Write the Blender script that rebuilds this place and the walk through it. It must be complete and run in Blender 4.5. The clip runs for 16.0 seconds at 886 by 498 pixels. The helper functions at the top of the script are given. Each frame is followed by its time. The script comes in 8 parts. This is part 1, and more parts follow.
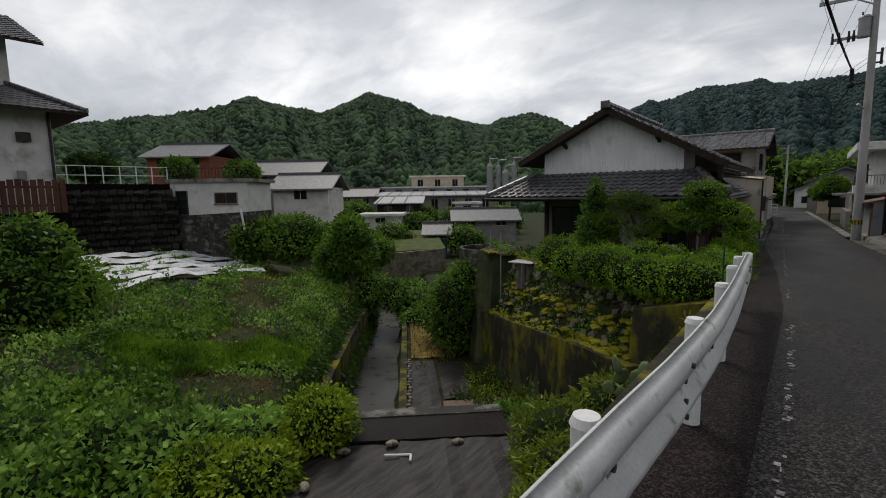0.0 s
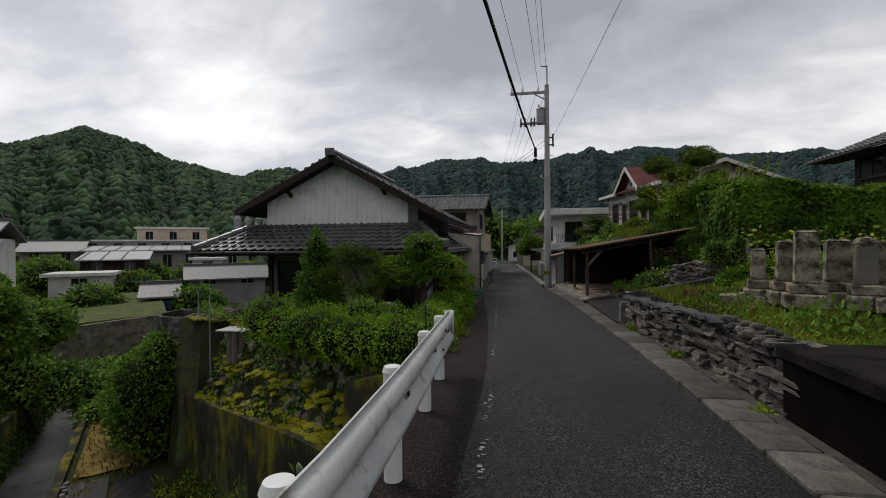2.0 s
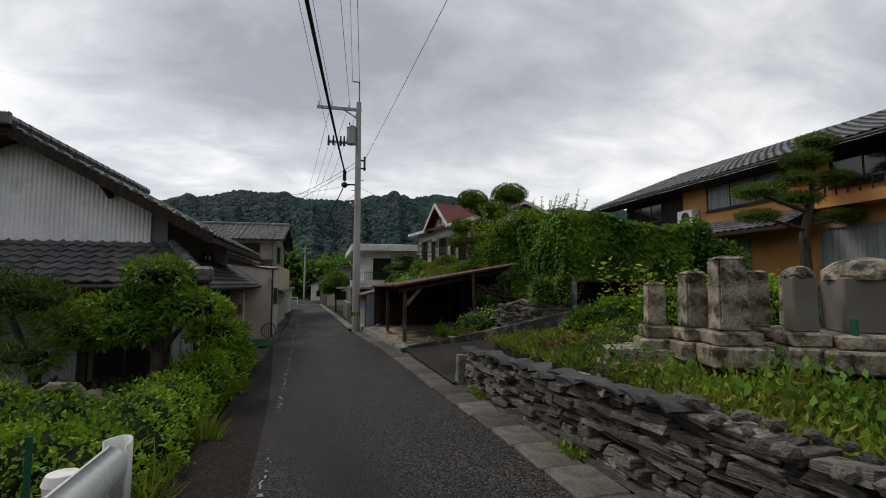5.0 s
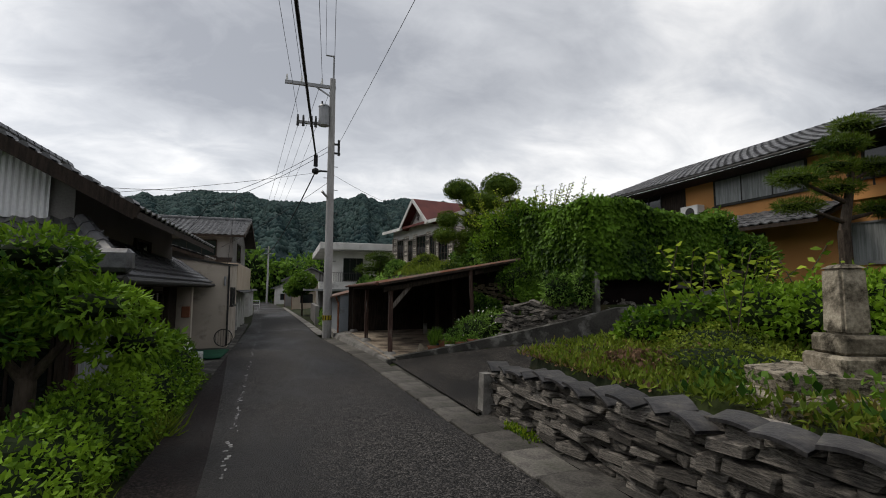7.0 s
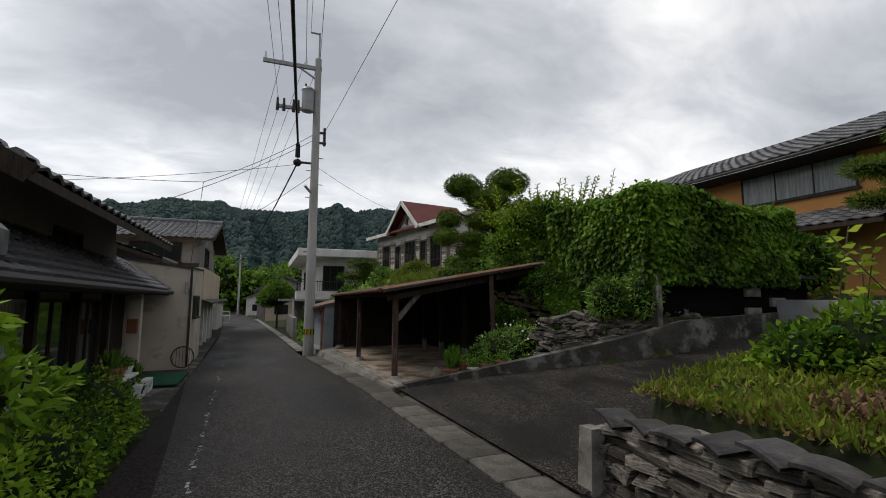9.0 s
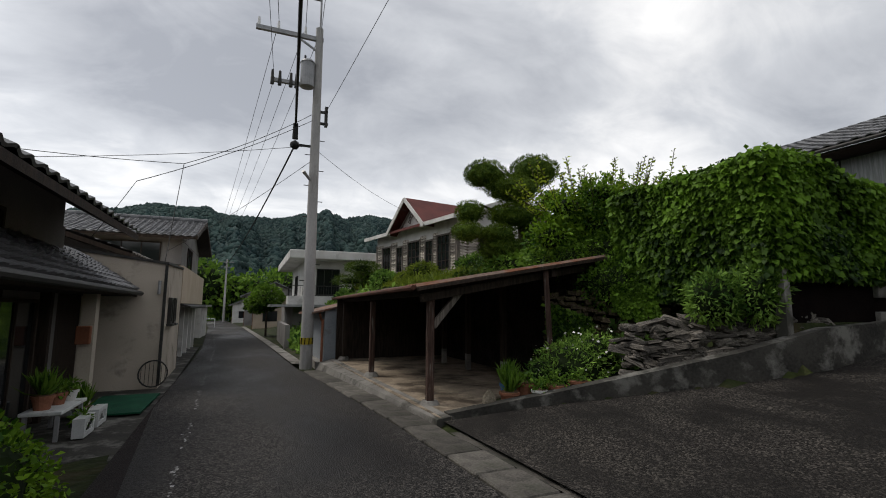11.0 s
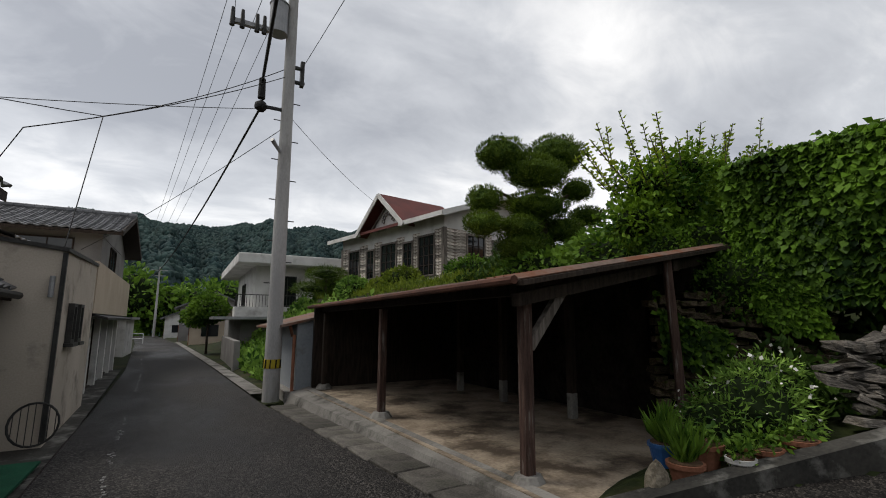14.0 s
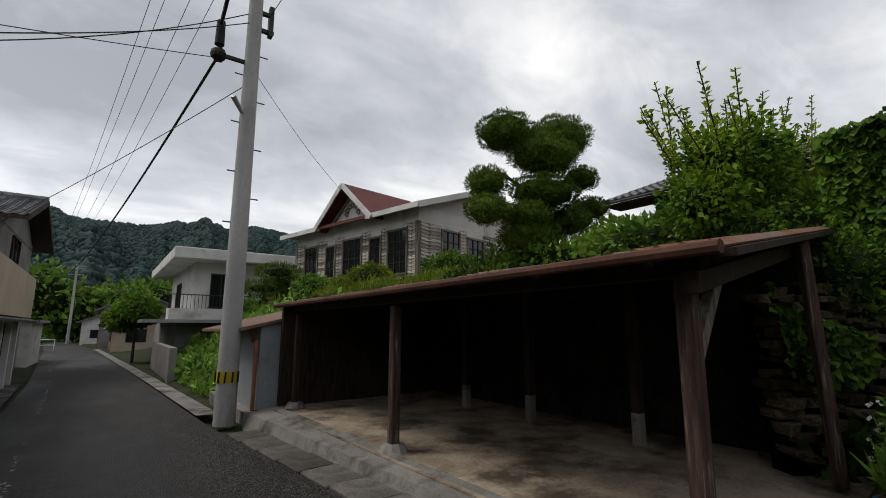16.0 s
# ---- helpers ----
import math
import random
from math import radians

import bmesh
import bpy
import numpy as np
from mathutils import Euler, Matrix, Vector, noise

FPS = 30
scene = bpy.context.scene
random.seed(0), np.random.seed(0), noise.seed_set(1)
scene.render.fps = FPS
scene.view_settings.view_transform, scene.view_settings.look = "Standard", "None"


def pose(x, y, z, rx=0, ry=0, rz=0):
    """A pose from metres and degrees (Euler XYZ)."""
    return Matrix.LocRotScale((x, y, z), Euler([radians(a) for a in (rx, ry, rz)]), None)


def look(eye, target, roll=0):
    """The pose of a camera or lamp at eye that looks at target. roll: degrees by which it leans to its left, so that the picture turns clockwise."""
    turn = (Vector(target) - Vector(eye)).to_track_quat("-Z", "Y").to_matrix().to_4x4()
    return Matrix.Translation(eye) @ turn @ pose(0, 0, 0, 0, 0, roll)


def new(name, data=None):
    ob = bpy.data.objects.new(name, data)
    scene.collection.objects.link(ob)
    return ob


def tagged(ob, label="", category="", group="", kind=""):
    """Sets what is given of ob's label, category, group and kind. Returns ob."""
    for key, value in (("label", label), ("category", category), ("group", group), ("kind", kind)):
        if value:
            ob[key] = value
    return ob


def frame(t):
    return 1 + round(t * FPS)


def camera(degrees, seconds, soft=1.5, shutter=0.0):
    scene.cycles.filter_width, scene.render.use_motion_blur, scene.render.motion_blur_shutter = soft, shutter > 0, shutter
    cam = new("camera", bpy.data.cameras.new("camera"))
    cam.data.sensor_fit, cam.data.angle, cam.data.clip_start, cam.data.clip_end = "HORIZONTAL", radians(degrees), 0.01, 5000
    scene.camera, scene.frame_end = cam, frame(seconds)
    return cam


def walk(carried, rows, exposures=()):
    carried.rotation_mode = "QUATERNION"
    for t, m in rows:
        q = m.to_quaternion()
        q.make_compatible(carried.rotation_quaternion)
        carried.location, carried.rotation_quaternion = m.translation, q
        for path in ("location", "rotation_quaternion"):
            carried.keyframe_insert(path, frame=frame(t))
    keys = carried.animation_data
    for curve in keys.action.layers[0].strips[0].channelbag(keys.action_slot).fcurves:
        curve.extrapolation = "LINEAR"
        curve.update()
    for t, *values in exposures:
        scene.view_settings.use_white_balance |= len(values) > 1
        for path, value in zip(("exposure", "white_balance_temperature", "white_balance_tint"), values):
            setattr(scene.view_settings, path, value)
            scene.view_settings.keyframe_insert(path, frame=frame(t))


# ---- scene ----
cam = camera(87.3, 16.0, soft=1.0)
METRES, EYE, TILT, LEAN, TURN = 17.0, 1.6, 0.0, 0.0, 38.6
ROWS = [
    (0.0, 0.0, 0.0, 0.0, -0.1, -6.8, 0.84),
    (0.5, 0.0168, 0.0213, -0.0025, -4.49, -5.85, 0.82),
    (1.0, 0.0404, 0.0415, -0.0025, -12.42, -4.24, 0.72),
    (1.5, 0.0622, 0.0637, -0.0044, -21.2, -2.26, 0.59),
    (2.0, 0.0848, 0.0853, -0.0053, -28.81, -0.31, 0.49),
    (2.5, 0.1053, 0.1103, -0.0067, -34.67, 1.55, 0.41),
    (3.0, 0.127, 0.1341, -0.007, -39.35, 2.96, 0.39),
    (3.5, 0.1468, 0.1592, -0.0078, -43.39, 3.77, 0.3),
    (4.0, 0.1665, 0.1839, -0.008, -46.97, 4.08, 0.22),
    (4.5, 0.1839, 0.2096, -0.01, -50.04, 4.25, 0.12),
    (5.0, 0.2028, 0.2339, -0.0109, -52.56, 4.4, 0.02),
    (7.5, 0.2988, 0.3668, -0.0204, -57.2, 5.1, -0.23),
    (8.0, 0.3185, 0.3941, -0.0205, -57.97, 5.44, -0.26),
    (8.5, 0.3386, 0.4199, -0.0216, -58.85, 5.89, -0.28),
    (9.0, 0.3574, 0.4465, -0.0227, -59.62, 6.29, -0.28),
    (11.5, 0.4505, 0.577, -0.0294, -61.59, 7.33, -0.32),
    (12.0, 0.4665, 0.6024, -0.0302, -62.4, 7.39, -0.29),
    (12.5, 0.4849, 0.6264, -0.031, -63.22, 7.58, -0.26),
    (13.0, 0.5021, 0.6524, -0.0319, -64.32, 7.98, -0.24),
    (13.5, 0.5216, 0.6767, -0.0309, -65.76, 8.4, -0.24),
    (14.0, 0.5396, 0.7006, -0.0311, -67.52, 8.83, -0.2),
    (14.5, 0.5585, 0.7222, -0.0319, -69.44, 9.25, -0.26),
    (15.0, 0.5756, 0.7454, -0.0328, -71.32, 9.59, -0.27),
    (15.5, 0.5927, 0.7672, -0.0334, -72.99, 9.68, -0.27),
    (16.0, 0.6078, 0.7902, -0.034, -74.4, 9.43, -0.22),
]
walk(cam, [(t, pose(0, 0, EYE, TILT, LEAN, TURN) @ pose(METRES * x, METRES * y, METRES * z, 90 + pitch, roll, yaw)) for t, x, y, z, yaw, pitch, roll in ROWS],
     exposures=[(0.0, 0.0), (3.0, 0.0), (5.0, 0.13), (9.0, 0.26), (12.0, 0.28), (16.0, 0.26)])

# ---- world, sun ----
SKY = 0.82
world = bpy.data.worlds.new("overcast_sky")
scene.world = world
world.use_nodes = True
wn, wl = world.node_tree.nodes, world.node_tree.links
wn.clear()


def wnode(kind, **values):
    n = wn.new(kind)
    for key, value in values.items():
        n.inputs[key].default_value = value
    return n


w_out, w_bg = wn.new("ShaderNodeOutputWorld"), wn.new("ShaderNodeBackground")
w_co = wn.new("ShaderNodeTexCoord")
w_sep = wn.new("ShaderNodeSeparateXYZ")
wl.new(w_co.outputs["Generated"], w_sep.inputs[0])


def wmath(op, a, b, clamp=False):
    n = wn.new("ShaderNodeMath")
    n.operation, n.use_clamp = op, clamp
    for i, s in enumerate((a, b)):
        if isinstance(s, (int, float)):
            n.inputs[i].default_value = s
        else:
            wl.new(s, n.inputs[i])
    return n.outputs[0]


w_h = wmath("ADD", wmath("MAXIMUM", w_sep.outputs[2], 0.0), 0.34)
w_vec = wn.new("ShaderNodeCombineXYZ")
wl.new(wmath("DIVIDE", w_sep.outputs[0], w_h), w_vec.inputs[0])
wl.new(wmath("DIVIDE", w_sep.outputs[1], w_h), w_vec.inputs[1])
w_map = wn.new("ShaderNodeMapping")
w_map.inputs["Rotation"].default_value = (0, 0, radians(35))
w_map.inputs["Scale"].default_value = (0.95, 1.45, 1)
w_map.inputs["Location"].default_value = (3.1, 1.7, 0)
wl.new(w_vec.outputs[0], w_map.inputs[0])
w_big = wnode("ShaderNodeTexNoise", Scale=1.15, Detail=8.0, Roughness=0.5, Distortion=0.25)
wl.new(w_map.outputs[0], w_big.inputs["Vector"])
w_fine = wnode("ShaderNodeTexNoise", Scale=3.6, Detail=7.0, Roughness=0.6, Distortion=0.6)
wl.new(w_map.outputs[0], w_fine.inputs["Vector"])
w_mix = wmath("ADD", wmath("MULTIPLY", w_big.outputs[0], 0.76), wmath("MULTIPLY", w_fine.outputs[0], 0.24))
w_ramp = wn.new("ShaderNodeValToRGB")
w_ramp.color_ramp.elements[0].position, w_ramp.color_ramp.elements[0].color = 0.36, (0.30, 0.31, 0.335, 1)
w_ramp.color_ramp.elements[1].position, w_ramp.color_ramp.elements[1].color = 0.68, (0.88, 0.865, 0.845, 1)
w_mid = w_ramp.color_ramp.elements.new(0.50)
w_mid.color = (0.48, 0.49, 0.51, 1)
wl.new(w_mix, w_ramp.inputs[0])
# the cloud is thinner and brighter low down over the valley
w_dot = wn.new("ShaderNodeVectorMath")
w_dot.operation = "DOT_PRODUCT"
w_dot.inputs[1].default_value = Vector((-0.74, 0.62, 0.22)).normalized()
wl.new(w_co.outputs["Generated"], w_dot.inputs[0])
w_glow = wmath("POWER", wmath("MAXIMUM", w_dot.outputs["Value"], 0.0), 5.0)
w_gain = wmath("ADD", wmath("MULTIPLY", w_glow, 0.22), 1.28)
w_low = wmath("MULTIPLY", wmath("SUBTRACT", 0.42, w_sep.outputs[2], True), 0.55)
w_gain = wmath("ADD", w_gain, w_low)
w_scale = wn.new("ShaderNodeVectorMath")
w_scale.operation = "SCALE"
wl.new(w_ramp.outputs[0], w_scale.inputs[0])
wl.new(w_gain, w_scale.inputs["Scale"])
w_sky = wn.new("ShaderNodeTexSky")
w_sky.sky_type, w_sky.sun_disc = "NISHITA", False
w_sky.sun_elevation, w_sky.sun_rotation = radians(53), radians(-50)
w_add = wn.new("ShaderNodeMix")
w_add.data_type = "RGBA"
w_add.blend_type = "ADD"
w_add.inputs["Factor"].default_value = 0.012
wl.new(w_scale.outputs[0], w_add.inputs[6])
wl.new(w_sky.outputs[0], w_add.inputs[7])
wl.new(w_add.outputs[2], w_bg.inputs["Color"])
w_bg.inputs["Strength"].default_value = SKY
wl.new(w_bg.outputs[0], w_out.inputs[0])

sun = new("sun", bpy.data.lights.new("sun", "SUN"))
sun.data.energy, sun.data.angle, sun.data.color = 1.5, radians(20), (1.0, 0.94, 0.85)
sun.matrix_world = look((-26, 22, 46), (0, 0, 0))


# ---- materials ----
def mat(name, c1, c2, scale=6.0, rough=0.8, bump=0.25, fine=40.0, metal=0.0, spot=None, spot_at=0.6, spot_scale=1.5, vary=0.0, island=0.0,
        stretch=(1, 1, 1), spec=0.15, depth=0.02):
    """Two tones in a broad noise, a fine grain with relief, and stains of a third colour."""
    m = bpy.data.materials.new(name)
    m.use_nodes = True
    nt = m.node_tree
    n, l = nt.nodes, nt.links
    b = n["Principled BSDF"]
    co, mp = n.new("ShaderNodeTexCoord"), n.new("ShaderNodeMapping")
    mp.inputs["Scale"].default_value = stretch
    l.new(co.outputs["Object"], mp.inputs[0])
    broad, grain = n.new("ShaderNodeTexNoise"), n.new("ShaderNodeTexNoise")
    for tex, s, d in ((broad, scale, 5.0), (grain, fine, 4.0)):
        tex.inputs["Scale"].default_value, tex.inputs["Detail"].default_value = s, d
        l.new(mp.outputs[0], tex.inputs["Vector"])
    ramp = n.new("ShaderNodeValToRGB")
    ramp.color_ramp.elements[0].position, ramp.color_ramp.elements[0].color = 0.39, (*c1, 1)
    ramp.color_ramp.elements[1].position, ramp.color_ramp.elements[1].color = 0.61, (*c2, 1)
    sum_ = n.new("ShaderNodeMath")
    sum_.operation = "MULTIPLY_ADD"
    sum_.inputs[1].default_value = 0.35
    l.new(grain.outputs[0], sum_.inputs[0])
    half = n.new("ShaderNodeMath")
    half.operation = "MULTIPLY"
    half.inputs[1].default_value = 0.65
    l.new(broad.outputs[0], half.inputs[0])
    l.new(half.outputs[0], sum_.inputs[2])
    l.new(sum_.outputs[0], ramp.inputs[0])
    colour = ramp.outputs[0]
    if spot:
        stain = n.new("ShaderNodeTexNoise")
        stain.inputs["Scale"].default_value, stain.inputs["Detail"].default_value, stain.inputs["Roughness"].default_value = spot_scale, 7.0, 0.65
        l.new(mp.outputs[0], stain.inputs["Vector"])
        sr = n.new("ShaderNodeValToRGB")
        sr.color_ramp.elements[0].position, sr.color_ramp.elements[1].position = spot_at - 0.07, spot_at + 0.07
        l.new(stain.outputs[0], sr.inputs[0])
        mx = n.new("ShaderNodeMix")
        mx.data_type = "RGBA"
        mx.inputs[7].default_value = (*spot, 1)
        l.new(sr.outputs[0], mx.inputs["Factor"])
        l.new(colour, mx.inputs[6])
        colour = mx.outputs[2]
    if vary or island:
        hsv = n.new("ShaderNodeHueSaturation")
        rng = n.new("ShaderNodeMapRange")
        k = vary or island
        rng.inputs["To Min"].default_value, rng.inputs["To Max"].default_value = 1 - k, 1 + k
        if vary:
            l.new(n.new("ShaderNodeObjectInfo").outputs["Random"], rng.inputs["Value"])
        else:
            l.new(n.new("ShaderNodeNewGeometry").outputs["Random Per Island"], rng.inputs["Value"])
        l.new(rng.outputs[0], hsv.inputs["Value"])
        l.new(colour, hsv.inputs["Color"])
        colour = hsv.outputs[0]
    l.new(colour, b.inputs["Base Color"])
    rr = n.new("ShaderNodeMapRange")
    rr.inputs["To Min"].default_value, rr.inputs["To Max"].default_value = max(0.02, rough - 0.12), min(1, rough + 0.12)
    l.new(broad.outputs[0], rr.inputs["Value"])
    l.new(rr.outputs[0], b.inputs["Roughness"])
    b.inputs["Metallic"].default_value = metal
    b.inputs["Specular IOR Level"].default_value = spec
    if bump:
        bp = n.new("ShaderNodeBump")
        bp.inputs["Strength"].default_value, bp.inputs["Distance"].default_value = bump, depth
        l.new(sum_.outputs[0], bp.inputs["Height"])
        l.new(bp.outputs[0], b.inputs["Normal"])
    return m


def leaf_mat(name, dark, light, through_light=0.28, rough=0.55):
    m = bpy.data.materials.new(name)
    m.use_nodes = True
    n, l = m.node_tree.nodes, m.node_tree.links
    b = n["Principled BSDF"]
    geo, ramp = n.new("ShaderNodeNewGeometry"), n.new("ShaderNodeValToRGB")
    ramp.color_ramp.elements[0].color, ramp.color_ramp.elements[1].color = (*dark, 1), (*light, 1)
    ramp.color_ramp.elements[0].position, ramp.color_ramp.elements[1].position = 0.1, 0.95
    co, tex, ad = n.new("ShaderNodeTexCoord"), n.new("ShaderNodeTexNoise"), n.new("ShaderNodeMath")
    tex.inputs["Scale"].default_value = 0.8
    l.new(co.outputs["Object"], tex.inputs["Vector"])
    ad.operation = "MULTIPLY_ADD"
    ad.inputs[1].default_value = 0.55
    l.new(geo.outputs["Random Per Island"], ad.inputs[0])
    h2 = n.new("ShaderNodeMath")
    h2.operation = "MULTIPLY_ADD"
    h2.inputs[1].default_value, h2.inputs[2].default_value = 1.7, -0.62
    l.new(tex.outputs[0], h2.inputs[0])
    l.new(h2.outputs[0], ad.inputs[2])
    l.new(ad.outputs[0], ramp.inputs[0])
    l.new(ramp.outputs[0], b.inputs["Base Color"])
    b.inputs["Roughness"].default_value = rough
    b.inputs["Specular IOR Level"].default_value = 0.12
    tr, mx = n.new("ShaderNodeBsdfTranslucent"), n.new("ShaderNodeMixShader")
    l.new(ramp.outputs[0], tr.inputs["Color"])
    mx.inputs[0].default_value = through_light
    l.new(b.outputs[0], mx.inputs[1])
    l.new(tr.outputs[0], mx.inputs[2])
    l.new(mx.outputs[0], n["Material Output"].inputs["Surface"])
    return m


def chippings(name, binder, chip, damp, cell=75.0, rough=0.62, damp_at=0.52, damp_scale=0.45, stretch=(1, 0.35, 1), bump=0.9):
    """Bound stone chippings: each chip has its own tone and relief, with broad damp patches."""
    m = bpy.data.materials.new(name)
    m.use_nodes = True
    n, l = m.node_tree.nodes, m.node_tree.links
    b = n["Principled BSDF"]
    co, mp = n.new("ShaderNodeTexCoord"), n.new("ShaderNodeMapping")
    mp.inputs["Scale"].default_value = stretch
    l.new(co.outputs["Object"], mp.inputs[0])
    vo = n.new("ShaderNodeTexVoronoi")
    vo.inputs["Scale"].default_value = cell
    l.new(co.outputs["Object"], vo.inputs["Vector"])
    sep = n.new("ShaderNodeSeparateColor")
    l.new(vo.outputs["Color"], sep.inputs[0])
    tone = n.new("ShaderNodeValToRGB")
    e = tone.color_ramp.elements
    e[0].position, e[0].color = 0.25, (*binder, 1)
    e[1].position, e[1].color = 0.97, (*[c * 2.3 for c in chip], 1)
    e.new(0.72).color = (*chip, 1)
    l.new(sep.outputs[0], tone.inputs[0])
    broad = n.new("ShaderNodeTexNoise")
    broad.inputs["Scale"].default_value, broad.inputs["Detail"].default_value, broad.inputs["Roughness"].default_value = damp_scale, 6.0, 0.6
    l.new(mp.outputs[0], broad.inputs["Vector"])
    wet = n.new("ShaderNodeMapRange")
    wet.inputs["From Min"].default_value, wet.inputs["From Max"].default_value = damp_at - 0.07, damp_at + 0.09
    l.new(broad.outputs[0], wet.inputs["Value"])
    mx = n.new("ShaderNodeMix")
    mx.data_type = "RGBA"
    mx.inputs[7].default_value = (*damp, 1)
    part_wet = n.new("ShaderNodeMath")
    part_wet.operation = "MULTIPLY"
    part_wet.inputs[1].default_value = 0.9
    l.new(wet.outputs[0], part_wet.inputs[0])
    l.new(part_wet.outputs[0], mx.inputs["Factor"])
    l.new(tone.outputs[0], mx.inputs[6])
    l.new(mx.outputs[2], b.inputs["Base Color"])
    rr = n.new("ShaderNodeMapRange")
    rr.inputs["To Min"].default_value, rr.inputs["To Max"].default_value = rough + 0.1, rough - 0.16
    l.new(wet.outputs[0], rr.inputs["Value"])
    l.new(rr.outputs[0], b.inputs["Roughness"])
    b.inputs["Specular IOR Level"].default_value = 0.14
    bp = n.new("ShaderNodeBump")
    bp.invert = True
    bp.inputs["Strength"].default_value, bp.inputs["Distance"].default_value = bump, 0.008
    l.new(vo.outputs["Distance"], bp.inputs["Height"])
    l.new(bp.outputs[0], b.inputs["Normal"])
    return m


ASPHALT = chippings("wet_asphalt", (0.006, 0.0056, 0.0056), (0.041, 0.0375, 0.035), (0.009, 0.008, 0.0078), damp_at=0.50)
ASPHALT_EDGE = chippings("damp_red_asphalt", (0.005, 0.0036, 0.0036), (0.020, 0.014, 0.013), (0.008, 0.006, 0.0056), 80.0, 0.75)
RAMP_MAT = chippings("ramp_concrete", (0.010, 0.009, 0.0083), (0.038, 0.034, 0.030), (0.009, 0.0078, 0.0072), 70.0, 0.8, 0.5, 0.9, (1.6, 0.6, 1))
CONCRETE = mat("old_concrete", (0.16, 0.15, 0.14), (0.26, 0.25, 0.23), 2.2, 0.85, 0.4, 45, spot=(0.06, 0.058, 0.05), spot_at=0.56, vary=0.18)
KERB = mat("gutter_concrete", (0.05, 0.046, 0.042), (0.14, 0.13, 0.115), 5.0, 0.8, 0.8, 45, spot=(0.05, 0.05, 0.04), spot_at=0.58, spot_scale=2.5, vary=0.4)
DARK_CONC = mat("sooty_concrete", (0.025, 0.024, 0.022), (0.06, 0.057, 0.05), 2.0, 0.85, 0.4, 30, spot=(0.17, 0.165, 0.15), spot_at=0.57, spot_scale=3.0)
# Black of slabs and base walls, also painted in as shade in wall gaps.
BLACK_SLAB_GAP = mat("black_slab_and_gap_shade", (0.003, 0.0022, 0.0022), (0.009, 0.0065, 0.006), 2.0, 0.9, 0.3, 50, spec=0.03)
MOSS_CONC = mat("mossy_concrete", (0.014, 0.013, 0.009), (0.045, 0.042, 0.028), 1.2, 0.9, 0.6, 25, spot=(0.16, 0.145, 0.010), spot_at=0.555, spot_scale=1.3, stretch=(1, 1, 0.55))
SLAB = mat("carport_slab", (0.19, 0.15, 0.11), (0.36, 0.30, 0.23), 2.5, 0.7, 0.5, 30, spot=(0.065, 0.050, 0.037), spot_at=0.53, spot_scale=1.3)
STONE = mat("slate_stone", (0.05, 0.045, 0.040), (0.20, 0.18, 0.155), 3, 0.75, 0.9, 14, spot=(0.03, 0.027, 0.024), spot_at=0.56, spot_scale=2.5, vary=0.6, stretch=(1, 1, 2))
RUBBLE = mat("rubble_stone", (0.08, 0.072, 0.055), (0.24, 0.215, 0.165), 3, 0.9, 0.9, 14, spot=(0.10, 0.10, 0.02), spot_at=0.6, vary=0.5)
GRAVE = mat("lichened_granite", (0.15, 0.128, 0.095), (0.38, 0.335, 0.26), 5, 0.9, 1.0, 45, spot=(0.045, 0.038, 0.027), spot_at=0.54, spot_scale=6.0, vary=0.2)
GRAVE_SMOOTH = mat("dressed_grey_stone", (0.13, 0.115, 0.098), (0.19, 0.172, 0.15), 2, 0.8, 0.2, 60, spot=(0.10, 0.095, 0.08), spot_at=0.62)
# Both roof tile tones are raised to hold sheen in the base colour.
KAWARA = mat("sheen_dark_roof_tile", (0.045, 0.045, 0.048), (0.105, 0.105, 0.11), 8, 0.38, 0.2, 60, vary=0.3, spec=0.5)
KAWARA_FAR = mat("sheen_grey_roof_tile", (0.10, 0.102, 0.108), (0.19, 0.19, 0.195), 3, 0.45, 0.2, 30, island=0.25)
WHITE_METAL = mat("white_corrugated_metal", (0.68, 0.67, 0.69), (0.80, 0.79, 0.80), 1.5, 0.5, 0.05, 20, spot=(0.52, 0.51, 0.51), spot_at=0.68)
PLASTER = mat("white_plaster", (0.50, 0.49, 0.47), (0.64, 0.63, 0.61), 1.2, 0.85, 0.15, 40, spot=(0.33, 0.32, 0.30), spot_at=0.62, spot_scale=0.9)
BEIGE = mat("beige_mortar", (0.40, 0.35, 0.29), (0.50, 0.44, 0.37), 1.0, 0.85, 0.2, 50, spot=(0.22, 0.19, 0.16), spot_at=0.62)
GREY_WALL = mat("grey_mortar", (0.16, 0.15, 0.145), (0.24, 0.23, 0.22), 1.0, 0.85, 0.2, 40)
ORANGE = mat("ochre_render", (0.50, 0.24, 0.085), (0.60, 0.30, 0.11), 0.8, 0.85, 0.15, 50)
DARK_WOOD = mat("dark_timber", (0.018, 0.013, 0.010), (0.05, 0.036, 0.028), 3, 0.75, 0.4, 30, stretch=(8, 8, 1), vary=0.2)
GREY_WOOD = mat("weathered_timber", (0.10, 0.085, 0.072), (0.24, 0.21, 0.185), 4, 0.85, 0.6, 25, stretch=(8, 8, 0.8), vary=0.3)
RED_WOOD = mat("reddish_timber_post", (0.035, 0.02, 0.016), (0.09, 0.055, 0.044), 4, 0.8, 0.5, 25, stretch=(9, 9, 0.7), spot=(0.2, 0.18, 0.16), spot_at=0.63, spot_scale=3)
